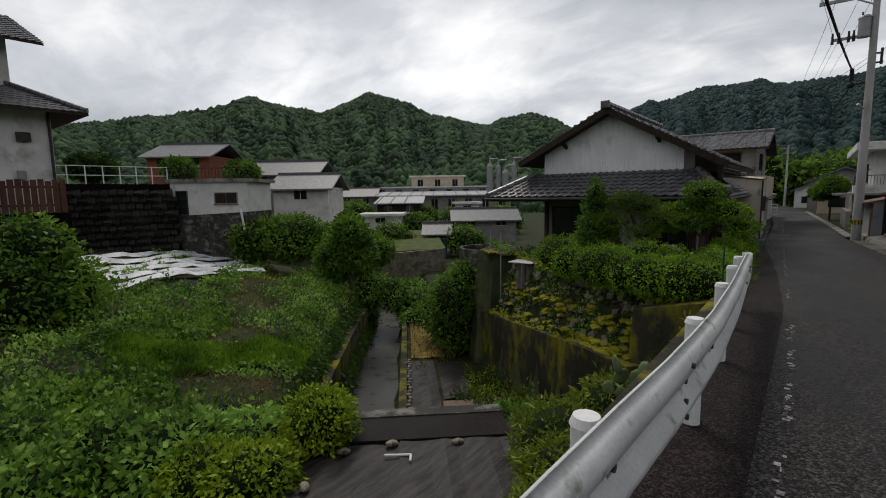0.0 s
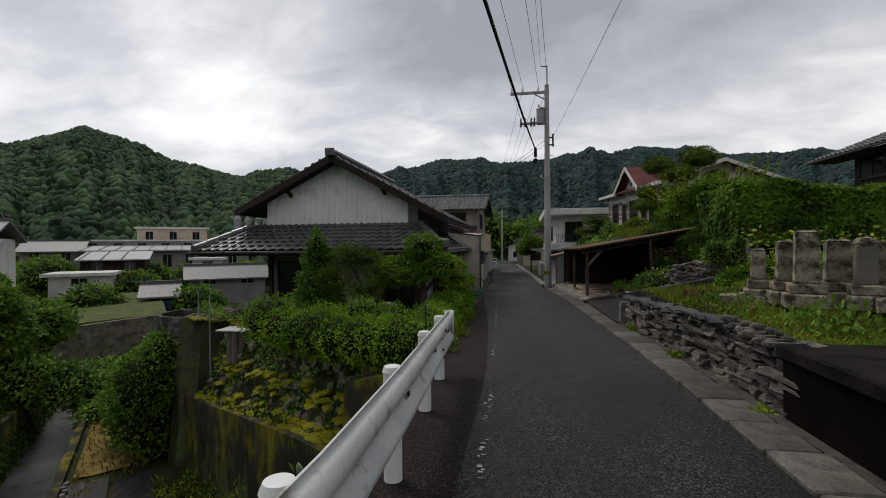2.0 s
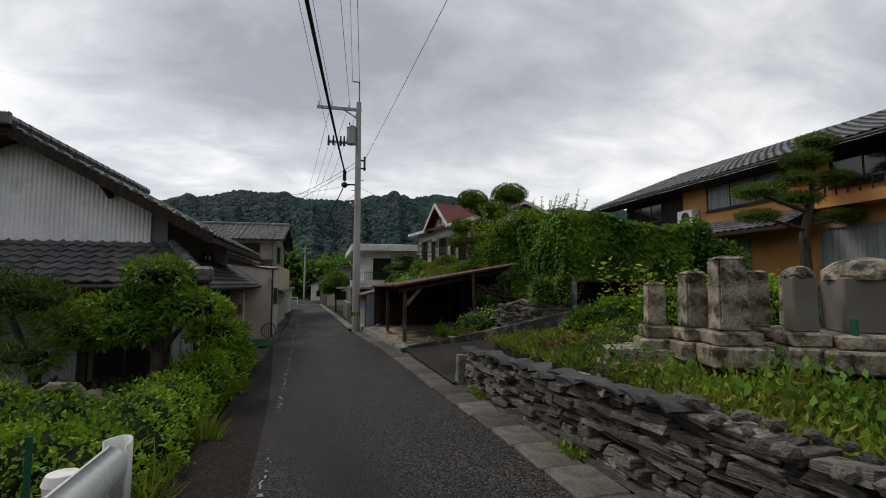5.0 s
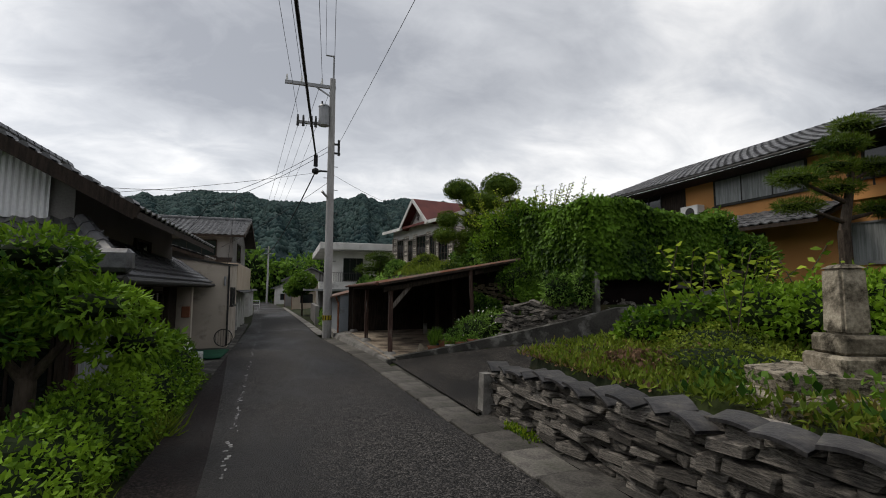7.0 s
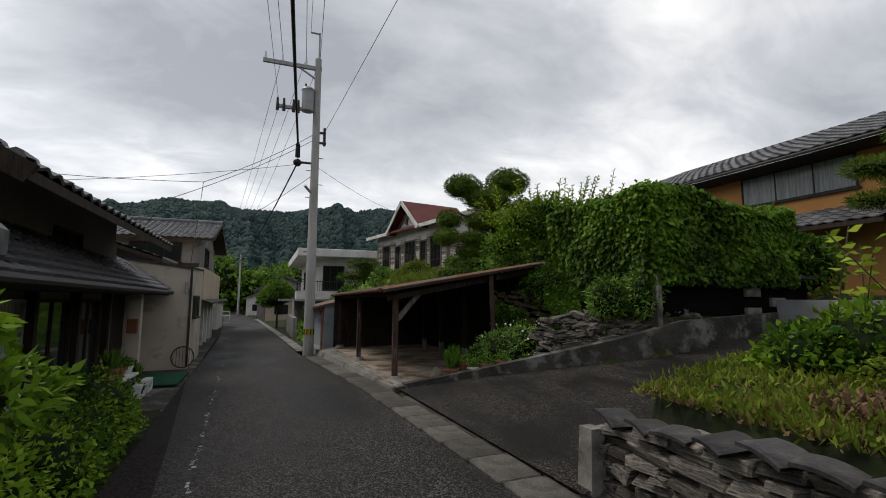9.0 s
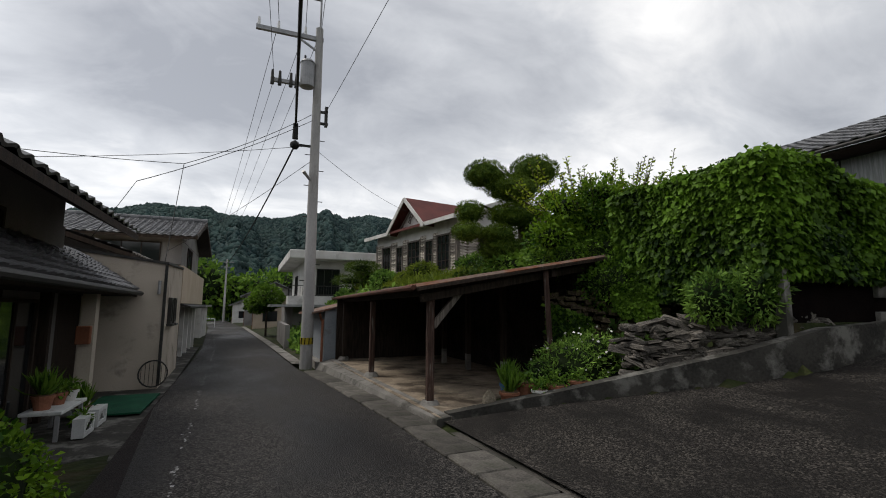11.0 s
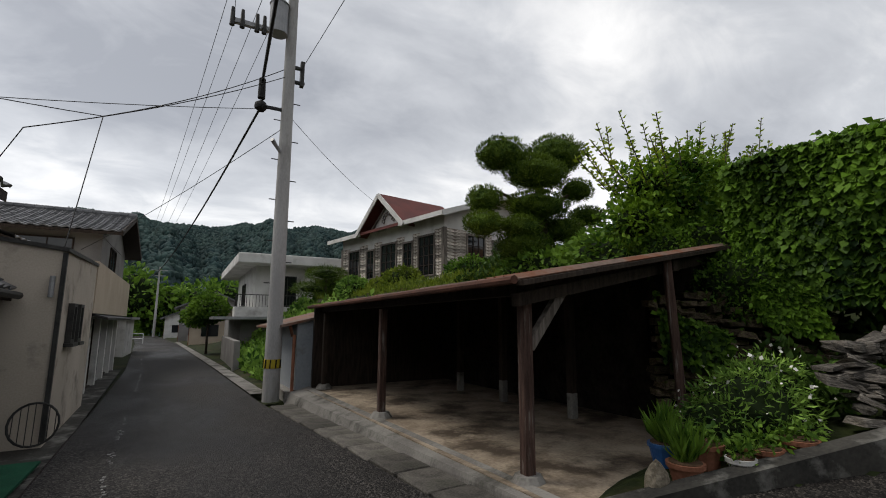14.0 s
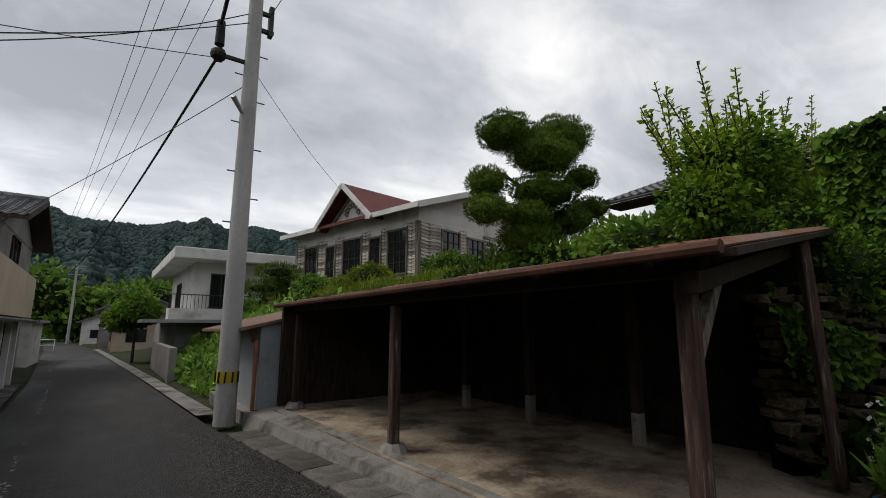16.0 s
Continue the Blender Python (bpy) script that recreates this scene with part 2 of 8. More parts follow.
CLAP = mat("peeling_clapboard", (0.10, 0.078, 0.06), (0.66, 0.61, 0.54), 2.5, 0.9, 0.8, 14, stretch=(1, 1, 6), vary=0.6, spot=(0.07, 0.055, 0.045), spot_at=0.57, spot_scale=1.6)
RUST_ROOF = mat("rusted_sheet_roof", (0.10, 0.07, 0.055), (0.22, 0.16, 0.13), 1.5, 0.75, 0.3, 30, spot=(0.16, 0.065, 0.035), spot_at=0.55)
RED_ROOF = mat("red_brown_roof", (0.09, 0.028, 0.024), (0.14, 0.045, 0.038), 1.5, 0.6, 0.2, 30, stretch=(1, 1, 1))
SHEET_GREY = mat("blue_grey_sheet", (0.20, 0.22, 0.245), (0.27, 0.29, 0.31), 1.0, 0.45, 0.1, 20, spot=(0.14, 0.13, 0.125), spot_at=0.66)
GALV = mat("painted_guardrail", (0.46, 0.47, 0.47), (0.60, 0.61, 0.60), 2.5, 0.5, 0.15, 60, spot=(0.20, 0.19, 0.16), spot_at=0.63, spot_scale=5, metal=0.0)
POST_WHITE = mat("white_post_paint", (0.62, 0.62, 0.61), (0.72, 0.72, 0.71), 2, 0.5, 0.1, 40, spot=(0.35, 0.33, 0.29), spot_at=0.68, spot_scale=5)
POLE_CONC = mat("pole_concrete", (0.30, 0.295, 0.29), (0.40, 0.39, 0.38), 2, 0.8, 0.2, 50, spot=(0.22, 0.21, 0.20), spot_at=0.6, stretch=(1, 1, 0.3))
IRON = mat("dark_iron", (0.03, 0.03, 0.03), (0.06, 0.058, 0.055), 6, 0.55, 0.2, 60, metal=0.3)
GREY_METAL = mat("grey_metal", (0.22, 0.225, 0.23), (0.32, 0.32, 0.33), 3, 0.45, 0.1, 50, metal=0.3)
BLACK_RUBBER = mat("black_cable", (0.010, 0.010, 0.011), (0.02, 0.02, 0.02), 4, 0.6, 0.1, 40)
PAINT_LINE = mat("worn_road_paint", (0.06, 0.06, 0.06), (0.38, 0.38, 0.37), 9, 0.7, 0.3, 60)
TERRACOTTA = mat("terracotta", (0.20, 0.085, 0.05), (0.30, 0.13, 0.08), 4, 0.8, 0.2, 40)
BLUE_PLASTIC = mat("blue_plastic", (0.03, 0.10, 0.28), (0.05, 0.14, 0.34), 3, 0.4, 0.05, 30)
YELLOW = mat("yellow_band", (0.36, 0.28, 0.02), (0.46, 0.36, 0.04), 3, 0.5, 0.05, 30)
GREEN_MAT = mat("green_turf_mat", (0.007, 0.05, 0.028), (0.015, 0.085, 0.045), 3, 0.95, 0.5, 90)
WEED_SHEET = mat("black_weed_sheet", (0.010, 0.009, 0.0095), (0.055, 0.049, 0.047), 2, 0.55, 1.0, 12, stretch=(5, 0.7, 1))
SILVER_SHEET = mat("silver_mulch_film", (0.34, 0.35, 0.37), (0.62, 0.63, 0.66), 1.5, 0.45, 0.5, 8)
GRAVEL = mat("brown_gravel", (0.09, 0.065, 0.045), (0.22, 0.17, 0.125), 20, 0.95, 0.8, 60)
BRICK_RED = mat("red_brown_wall", (0.16, 0.06, 0.035), (0.22, 0.09, 0.05), 3, 0.85, 0.2, 30)
RUST_IRON = mat("rusty_sheet", (0.05, 0.025, 0.018), (0.11, 0.05, 0.035), 2, 0.8, 0.3, 30)
CREAM = mat("cream_render", (0.42, 0.34, 0.26), (0.50, 0.42, 0.33), 1, 0.85, 0.15, 40)
BARK = mat("bark", (0.035, 0.027, 0.02), (0.09, 0.07, 0.055), 8, 0.9, 0.9, 30, stretch=(2, 2, 0.5))
EARTH = mat("earth_bank", (0.07, 0.045, 0.028), (0.16, 0.10, 0.06), 3, 0.95, 0.8, 20)
GROUND = mat("weedy_ground", (0.008, 0.012, 0.004), (0.030, 0.040, 0.011), 1.3, 0.95, 0.9, 9, spot=(0.055, 0.040, 0.022), spot_at=0.60, spot_scale=0.7, depth=0.06)
FOREST = mat("forest_slope", (0.007, 0.020, 0.011), (0.034, 0.066, 0.030), 0.03, 0.95, 1.0, 0.22, spot=(0.050, 0.078, 0.032), spot_at=0.64, spot_scale=0.02, depth=4.0)
# Distance haze is put into the far forest colours as a bluish tint.
FOREST_FAR_HAZE = mat("hazed_far_forest_slope", (0.014, 0.031, 0.033), (0.034, 0.058, 0.054), 0.012, 0.95, 1.0, 0.1, spot=(0.046, 0.068, 0.055), spot_at=0.64, spot_scale=0.01, depth=6.0)
CROWN = mat("forest_crowns", (0.009, 0.026, 0.013), (0.044, 0.080, 0.033), 0.05, 0.95, 0.6, 0.8, island=0.5, depth=1.0)
CROWN_FAR_HAZE = mat("hazed_far_forest_crowns", (0.014, 0.032, 0.034), (0.036, 0.062, 0.056), 0.02, 0.95, 0.5, 0.4, island=0.25, depth=1.0)
MOSS = mat("yellow_moss", (0.11, 0.115, 0.006), (0.26, 0.24, 0.014), 5, 1.0, 0.9, 40)
LEAF_HEDGE = leaf_mat("hedge_leaf", (0.022, 0.070, 0.005), (0.24, 0.40, 0.028))
LEAF_DARK = leaf_mat("dark_leaf", (0.014, 0.036, 0.008), (0.075, 0.14, 0.022))
LEAF_MID = leaf_mat("mid_leaf", (0.022, 0.066, 0.009), (0.20, 0.34, 0.04))
LEAF_LIME = leaf_mat("lime_leaf", (0.06, 0.13, 0.008), (0.40, 0.50, 0.035))
LEAF_PINE = leaf_mat("pine_needle", (0.024, 0.055, 0.006), (0.15, 0.22, 0.02), 0.12)
LEAF_IVY = leaf_mat("ivy_leaf", (0.008, 0.026, 0.004), (0.15, 0.285, 0.024))
LEAF_WEED = leaf_mat("weed_leaf", (0.028, 0.08, 0.012), (0.31, 0.50, 0.09))
LEAF_GRASS = leaf_mat("grass_blade", (0.06, 0.10, 0.01), (0.24, 0.30, 0.032))
LEAF_DRY = leaf_mat("dry_weed", (0.09, 0.075, 0.02), (0.24, 0.2, 0.05))
# Near-black green puts the shade inside foliage into the core colour.
CORE = mat("inner_foliage_shade", (0.004, 0.009, 0.002), (0.012, 0.022, 0.005), 4, 1.0, 0.5, 20)
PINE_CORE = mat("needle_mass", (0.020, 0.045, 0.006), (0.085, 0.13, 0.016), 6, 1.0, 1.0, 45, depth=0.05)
PETAL = mat("pale_petal", (0.6, 0.6, 0.55), (0.75, 0.74, 0.70), 4, 0.8, 0.0, 40)


def plain(name, colour, rough, metal=0.0, spec=0.5):
    m = bpy.data.materials.new(name)
    m.use_nodes = True
    b = m.node_tree.nodes["Principled BSDF"]
    b.inputs["Base Color"].default_value = (*colour, 1)
    b.inputs["Roughness"].default_value, b.inputs["Metallic"].default_value = rough, metal
    b.inputs["Specular IOR Level"].default_value = spec
    return m


GLASS = plain("dark_window_glass", (0.012, 0.014, 0.016), 0.06)
CURTAIN_GLASS = mat("curtained_glass", (0.20, 0.21, 0.21), (0.34, 0.35, 0.35), 2, 0.15, 0.0, 8, stretch=(9, 9, 0.4))
WATER = mat("stream_water", (0.055, 0.056, 0.055), (0.085, 0.086, 0.082), 1.5, 0.3, 0.25, 30, stretch=(1, 1, 1), depth=0.03)


# ---- builders ----
def part(name, bm, material, parent=None, label="", smooth=False):
    me = bpy.data.meshes.new(name)
    if isinstance(bm, tuple):
        me.from_pydata(bm[0], [], bm[1])
        me.update()
    else:
        bmesh.ops.recalc_face_normals(bm, faces=bm.faces)
        bm.to_mesh(me)
        bm.free()
    me.materials.append(material)
    if smooth:
        me.polygons.foreach_set("use_smooth", [True] * len(me.polygons))
    ob = new(name, me)
    if parent is not None:
        ob.parent = parent
    if label:
        ob["label"] = label
    return ob


def thing(name, label, category, at=(0, 0, 0), rz=0, group="", kind=""):
    e = new(name)
    e.empty_display_size = 0.1
    e.matrix_world = pose(*at, 0, 0, rz)
    return tagged(e, label, category, group, kind)


def boxes(*items, bevel=0.0, bm=None):
    """Each item: (x0, y0, z0, x1, y1, z1)."""
    bm = bm or bmesh.new()
    for x0, y0, z0, x1, y1, z1 in items:
        m = Matrix.Translation(((x0 + x1) / 2, (y0 + y1) / 2, (z0 + z1) / 2)) @ Matrix.Diagonal((abs(x1 - x0), abs(y1 - y0), abs(z1 - z0), 1))
        bmesh.ops.create_cube(bm, size=1, matrix=m)
    if bevel:
        bmesh.ops.bevel(bm, geom=bm.edges[:], offset=bevel, segments=1, affect="EDGES")
    return bm


def beam(p0, p1, w, h, bm=None, bevel=0.0):
    """A squared timber from p0 to p1."""
    bm = bm or bmesh.new()
    a, b = Vector(p0), Vector(p1)
    q = (b - a).to_track_quat("Z", "Y").to_matrix().to_4x4()
    m = Matrix.Translation((a + b) / 2) @ q @ Matrix.Diagonal((w, h, (b - a).length, 1))
    made = bmesh.ops.create_cube(bm, size=1, matrix=m)
    if bevel:
        edges = list({e for v in made["verts"] for e in v.link_edges})
        bmesh.ops.bevel(bm, geom=edges, offset=bevel, segments=1, affect="EDGES")
    return bm


def rod(p0, p1, r0, r1=None, n=10, bm=None):
    bm = bm or bmesh.new()
    a, b = Vector(p0), Vector(p1)
    q = (b - a).to_track_quat("Z", "Y").to_matrix().to_4x4()
    bmesh.ops.create_cone(bm, cap_ends=True, segments=n, radius1=r0, radius2=r0 if r1 is None else r1, depth=(b - a).length,
                          matrix=Matrix.Translation((a + b) / 2) @ q)
    return bm


def prism(points, y0, y1, bm=None):
    """A solid from a polygon in x and z, drawn out from y0 to y1."""
    bm = bm or bmesh.new()
    f = [bm.verts.new((x, y0, z)) for x, z in points]
    b = [bm.verts.new((x, y1, z)) for x, z in points]
    bm.faces.new(f), bm.faces.new(b[::-1])
    for i in range(len(points)):
        j = (i + 1) % len(points)
        bm.faces.new((f[i], b[i], b[j], f[j]))
    return bm


def hexa(bottom, top, bm=None):
    """A solid between two quadrangles."""
    bm = bm or bmesh.new()
    a, b = [bm.verts.new(p) for p in bottom], [bm.verts.new(p) for p in top]
    bm.faces.new(a), bm.faces.new(b[::-1])
    for i in range(4):
        j = (i + 1) % 4
        bm.faces.new((a[i], a[j], b[j], b[i]))
    return bm


def slab_on(quad, thick, bm=None):
    up = Vector((0, 0, thick))
    return hexa([Vector(p) - up for p in quad], quad, bm)


def wire(name, points, r, material, label, category="cable", parent=None, kind=""):
    cu = bpy.data.curves.new(name, "CURVE")
    cu.dimensions, cu.bevel_depth, cu.bevel_resolution = "3D", r, 1
    s = cu.splines.new("POLY")
    s.points.add(len(points) - 1)
    for p, q in zip(s.points, points):
        p.co = (*q, 1)
    ob = new(name, cu)
    cu.materials.append(material)
    dg = bpy.context.evaluated_depsgraph_get()
    me = bpy.data.meshes.new_from_object(ob.evaluated_get(dg))
    bpy.data.objects.remove(ob)
    ob = new(name, me)
    if parent is not None:
        ob.parent = parent
        if label:
            ob["label"] = label
        return ob
    return tagged(ob, label, category, kind=kind)


def sagging(a, b, sag, n=16):
    a, b = Vector(a), Vector(b)
    return [a.lerp(b, i / n) - Vector((0, 0, sag * 4 * (i / n) * (1 - i / n))) for i in range(n + 1)]


rng = np.random.default_rng(7)


def leaves(points, outward, size, droop=0.3, slim=0.5, spread=0.8, shingle=False):
    """A cloud of folded leaves, four corners each, as one mesh; shingled leaves hang flat against their surface."""
    p, o = np.asarray(points, float), np.asarray(outward, float)
    n = len(p)
    d = o * (0.35 if shingle else 1) + rng.normal(0, spread, (n, 3))
    d[:, 2] -= droop
    d /= np.linalg.norm(d, axis=1)[:, None] + 1e-9
    r = rng.normal(0, 0.45 if shingle else 1, (n, 3)) + (o if shingle else 0)
    s = np.cross(d, r)
    s /= np.linalg.norm(s, axis=1)[:, None] + 1e-9
    nn = np.cross(s, d)
    L = size * rng.uniform(0.6, 1.35, (n, 1))
    v = np.empty((n, 4, 3))
    v[:, 0] = p
    v[:, 1] = p + d * L * 0.5 + s * L * slim * 0.5 + nn * L * 0.12
    v[:, 2] = p + d * L
    v[:, 3] = p + d * L * 0.5 - s * L * slim * 0.5 + nn * L * 0.12
    return v.reshape(-1, 3), np.arange(n * 4).reshape(n, 4)


def quads_mesh(name, verts, quads, material, parent=None):
    me = bpy.data.meshes.new(name)
    me.vertices.add(len(verts))
    me.vertices.foreach_set("co", np.asarray(verts, np.float32).ravel())
    q = np.asarray(quads, np.int32)
    me.loops.add(q.size)
    me.loops.foreach_set("vertex_index", q.ravel())
    me.polygons.add(len(q))
    me.polygons.foreach_set("loop_start", np.arange(0, q.size, q.shape[1], dtype=np.int32))
    me.update(calc_edges=True)
    me.materials.append(material)
    ob = new(name, me)
    if parent is not None:
        ob.parent = parent
    return ob


def on_blobs(blobs, n, inner=0.82):
    """Points near the skins of ellipsoids (x, y, z, rx, ry, rz), with the way outward."""
    b = np.asarray(blobs, float)
    w = (b[:, 3] * b[:, 4] + b[:, 3] * b[:, 5] + b[:, 4] * b[:, 5])
    k = rng.choice(len(b), n, p=w / w.sum())
    d = rng.normal(0, 1, (n, 3))
    d /= np.linalg.norm(d, axis=1)[:, None]
    lump = 1 + 0.12 * np.sin(d[:, :1] * 7 + k[:, None]) * np.cos(d[:, 1:2] * 6 + d[:, 2:] * 5)
    rad = rng.uniform(inner, 1.06, (n, 1)) * lump
    return b[k, :3] + d * b[k, 3:] * rad, d


def lumpy(blobs, shrink=0.78, sub=2, bm=None):
    bm = bm or bmesh.new()
    for x, y, z, rx, ry, rz in blobs:
        made = bmesh.ops.create_icosphere(bm, subdivisions=sub, radius=1)
        for v in made["verts"]:
            k = shrink * (1 + 0.18 * noise.noise(v.co * 2.2 + Vector((x, y, z))))
            v.co = Vector((x + v.co.x * rx * k, y + v.co.y * ry * k, z + v.co.z * rz * k))
    return bm


def bush(name, label, category, at, blobs, n, size, material, droop=0.2, slim=0.55, trunk=None, spread=0.8, inner=0.78, core=0.78, group="", core_material=None):
    """A shrub or tree: stems, a solid core and a crown of leaves. Blobs are relative to its foot."""
    e = thing(name, label, category, at, group=group)
    p, d = on_blobs(blobs, n, inner)
    v, q = leaves(p, d, size, droop, slim, spread)
    quads_mesh("crown", v, q, material, e)
    # Solid core stops the view through; its default colour is painted shade.
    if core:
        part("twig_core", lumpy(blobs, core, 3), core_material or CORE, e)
    if trunk:
        bm = bmesh.new()
        for a, b, r0, r1 in trunk:
            rod(a, b, r0, r1, 7, bm)
        part("trunk", bm, BARK, e)
    return e


# ---- lie of the land ----
def road_z(y):
    return np.interp(y, [-60, 0, 5, 8, 13, 17, 21, 25, 35, 60, 140], [0.3, 0.02, 0, -0.05, -0.22, -0.31, -0.39, -0.50, -0.60, -0.80, -1.6])


def road_left(y):
    return np.interp(y, [-60, 0, 8, 15, 22.6, 34, 60, 140], [-0.7, -0.72, -0.78, -1.0, -1.32, -1.72, -3.4, -10])


def road_right(y):
    return np.interp(y, [-60, 0, 10, 18, 25, 34, 60, 140], [2.1, 1.95, 1.9, 1.65, 1.15, 0.75, -0.7, -7.4])


def stream(x, y):
    rx, ry = x + 10.5, y - 9.5
    return -0.68 * rx + 0.73 * ry, 0.73 * rx + 0.68 * ry


def from_stream(u, v):
    return -10.5 - 0.68 * u + 0.73 * v, 9.5 + 0.73 * u + 0.68 * v


def water_z(u):
    return -5.0 - 0.075 * u


def moss_v(u):
    return np.interp(u, [-6, -3, 3, 10, 20], [5.15, 4.7, 3.55, 2.6, 2.2])


def moss_top(u):
    return np.interp(u, [-6, 3, 10, 20], [-1.6, -2.7, -3.6, -4.6])


def mixed(a, b, t):
    t = np.clip(t, 0, 1)
    t = t * t * (3 - 2 * t)
    return a + (b - a) * t


def land(x, y):
    x, y = np.asarray(x, float), np.asarray(y, float)
    rz = road_z(y)
    u, v = stream(x, y)
    wob = 0.10 * np.sin(x * 1.3 + y * 0.7) * np.cos(y * 1.1 - x * 0.4) + 0.05 * np.sin(x * 3.1) * np.sin(y * 2.7)
    # left bank
    left = np.interp(-v, [0.8, 1.15, 1.5, 3, 6, 9, 14, 24, 60], [-5.3, -4.2, -2.95, -2.5, -1.95, -1.6, -1.1, -0.4, -1.0]) + wob * np.clip((-v - 1.5), 0, 1)
    left = left - np.clip(u - 6, 0, 30) * 0.13 * np.clip((14 + v) / 8, 0, 1)
    # right of the stream: low plots, mossy wall, stone bank, garden
    low = -4.35 - 0.06 * u
    mv, mt = moss_v(u), moss_top(u)
    bank = mixed(mt, -0.5, (v - mv - 0.25) / 0.75)
    bank = np.minimum(bank, mixed(-4.4, -0.5, (x + 11.0) / 0.9))
    right = np.where(v < mv + 0.1, low, bank)
    inside = np.where(np.abs(v) < 0.86, water_z(u) - 0.3, np.where(v > 0, right, left))
    # near terrace by the culvert
    terr = np.where(v > 2.7, -2.25 + 0.18 * (v - 2.7), np.where(v < -0.6, left * 0.4 - 2.25 * 0.6, -2.25))
    inside = np.where(u < -6.55, terr, inside)
    # far down the valley
    inside = np.where(u > 16, mixed(inside, -4.6, (u - 16) / 12), inside)
    far = np.clip((np.hypot(x, y) - 60) / 40, 0, 1)
    inside = mixed(inside, -5.0, far)
    # roadside edge
    edge = (road_left(y) - x)
    side = mixed(rz - 0.12, inside, (edge - 0.30) / np.where(y < 8.6, 0.55, 1.2))
    side = np.where((y > 13.5) & (x > -9.3), mixed(rz - 0.1, -0.45, edge / 3), side)
    # right of the road
    ex = x - road_right(y)
    top_y = 12.65 + (x - 2.4) * 0.33
    graves = 0.47 + 0.05 * np.clip(x - 3, 0, 8) + 0.3 * wob
    ramp = -0.30 + np.clip(x - 2.3, 0, 12) * 0.155
    hedge_base = np.where(x > 5.9, 0.95, ramp)
    back = mixed(-0.6, 2.2, (x - 5.0) / 1.5)
    back = np.where(y < 18.6, mixed(np.clip(-0.28 + (x - 2.2) * 0.2, -0.3, 1.6), back, (y - 17.6) / 1.0), back)
    back = np.where(y > 25.2, mixed(rz - 0.02, 2.2, (x - road_right(y) - 1.1) / 4.5), back)
    rgt = np.where(y < top_y, graves, np.where(y < np.interp(x, [2.2, 3.5, 5.44, 6.5, 11], [17.6, 17.0, 15.95, 15.55, 15.5]), ramp, back))
    rgt = np.where((y > 15.6) & (x > 6.2) & (y < 22), np.maximum(hedge_base, rgt * 0 + 0.95), rgt)
    rgt = mixed(rgt, 1.3, (x - 9.5) / 4)
    rgt = mixed(rgt, np.where(y > 26, 2.2, 1.5), (x - 10) / 10)
    rgt = np.where(y > 45, mixed(rgt, rz, (y - 45) / 15), rgt)
    rgt = np.where(ex < np.where(y < 12.75, 0.95, 0.5), rz - 0.12, rgt)
    z = np.where(x < road_left(y), side, np.where(ex > 0, rgt, rz - 0.12))
    away = np.clip((np.hypot(x, y) - 90) / 60, 0, 1)
    return mixed(z, -5.0, away)


def ground_sheet():
    def axis(lo, hi, step):
        mid = list(np.arange(lo, hi, step))
        d, a = step, lo
        left = []
        while a > -2600:
            d *= 1.22
            a -= d
            left.append(a)
        d, a, right = step, mid[-1], []
        while a < 2600:
            d *= 1.22
            a += d
            right.append(a)
        return np.array(left[::-1] + mid + right)

    xs, ys = axis(-34, 18, 0.24), axis(-8, 34, 0.24)
    X, Y = np.meshgrid(xs, ys, indexing="ij")
    Z = land(X, Y)
    nx, ny = X.shape
    i = np.arange(nx * ny).reshape(nx, ny)
    q = np.stack([i[:-1, :-1], i[1:, :-1], i[1:, 1:], i[:-1, 1:]], -1).reshape(-1, 4)
    ob = quads_mesh("ground", np.stack([X, Y, Z], -1).reshape(-1, 3), q, GROUND)
    return tagged(ob, "weedy brown and green earth falling away to a valley", "ground", kind="structure")


ground_sheet()


def strip(name, left, right, ys, lift, material, label, category, kind="structure", thick=0.0):
    v, f = [], []
    for y in ys:
        z = float(road_z(y)) + lift
        v += [(left(y), y, z), (right(y), y, z)]
    for i in range(len(ys) - 1):
        f.append((2 * i, 2 * i + 1, 2 * i + 3, 2 * i + 2))
    return tagged(part(name, (v, f), material), label, category, kind=kind)


ys = [i * 0.8 for i in range(-25, 120)]
strip("road", lambda y: float(road_left(y)) + float(np.interp(y, [7.5, 12, 20], [0.55, 0.38, -0.1])), lambda y: float(road_right(y)), ys, 0.0, ASPHALT, "narrow worn asphalt lane with damp patches", "road")
strip("road", lambda y: float(road_left(y)) - 0.12, lambda y: float(road_left(y)) + 0.55, ys, -0.004, ASPHALT_EDGE, "dark damp reddish asphalt road edge beside the lane", "road")


def edge_line():
    v, f = [], []
    y = -6.0
    while y < 60:
        ln = rng.uniform(0.5, 1.6)
        if rng.random() < 0.6:
            for k in range(18):
                if rng.random() < 0.35:
                    continue
                a, b = y + ln * k / 18, y + ln * (k + rng.uniform(0.4, 1.0)) / 18
                w = rng.uniform(0.004, 0.022)
                xa = float(np.interp(a, [0, 5, 7, 22, 34, 60], [-0.05, -0.06, -0.13, -0.86, -1.34, -3.2])) + rng.normal(0, 0.016)
                i = len(v)
                for yy, s in ((a, -1), (a, 1), (b, 1), (b, -1)):
                    v.append((xa + s * w, yy, float(road_z(yy)) + 0.004))
                f.append((i, i + 1, i + 2, i + 3))
        y += ln + rng.uniform(0.1, 0.8)
    tagged(part("road_marking", (v, f), PAINT_LINE), "broken worn white edge line on the asphalt", "road marking", kind="structure")


edge_line()


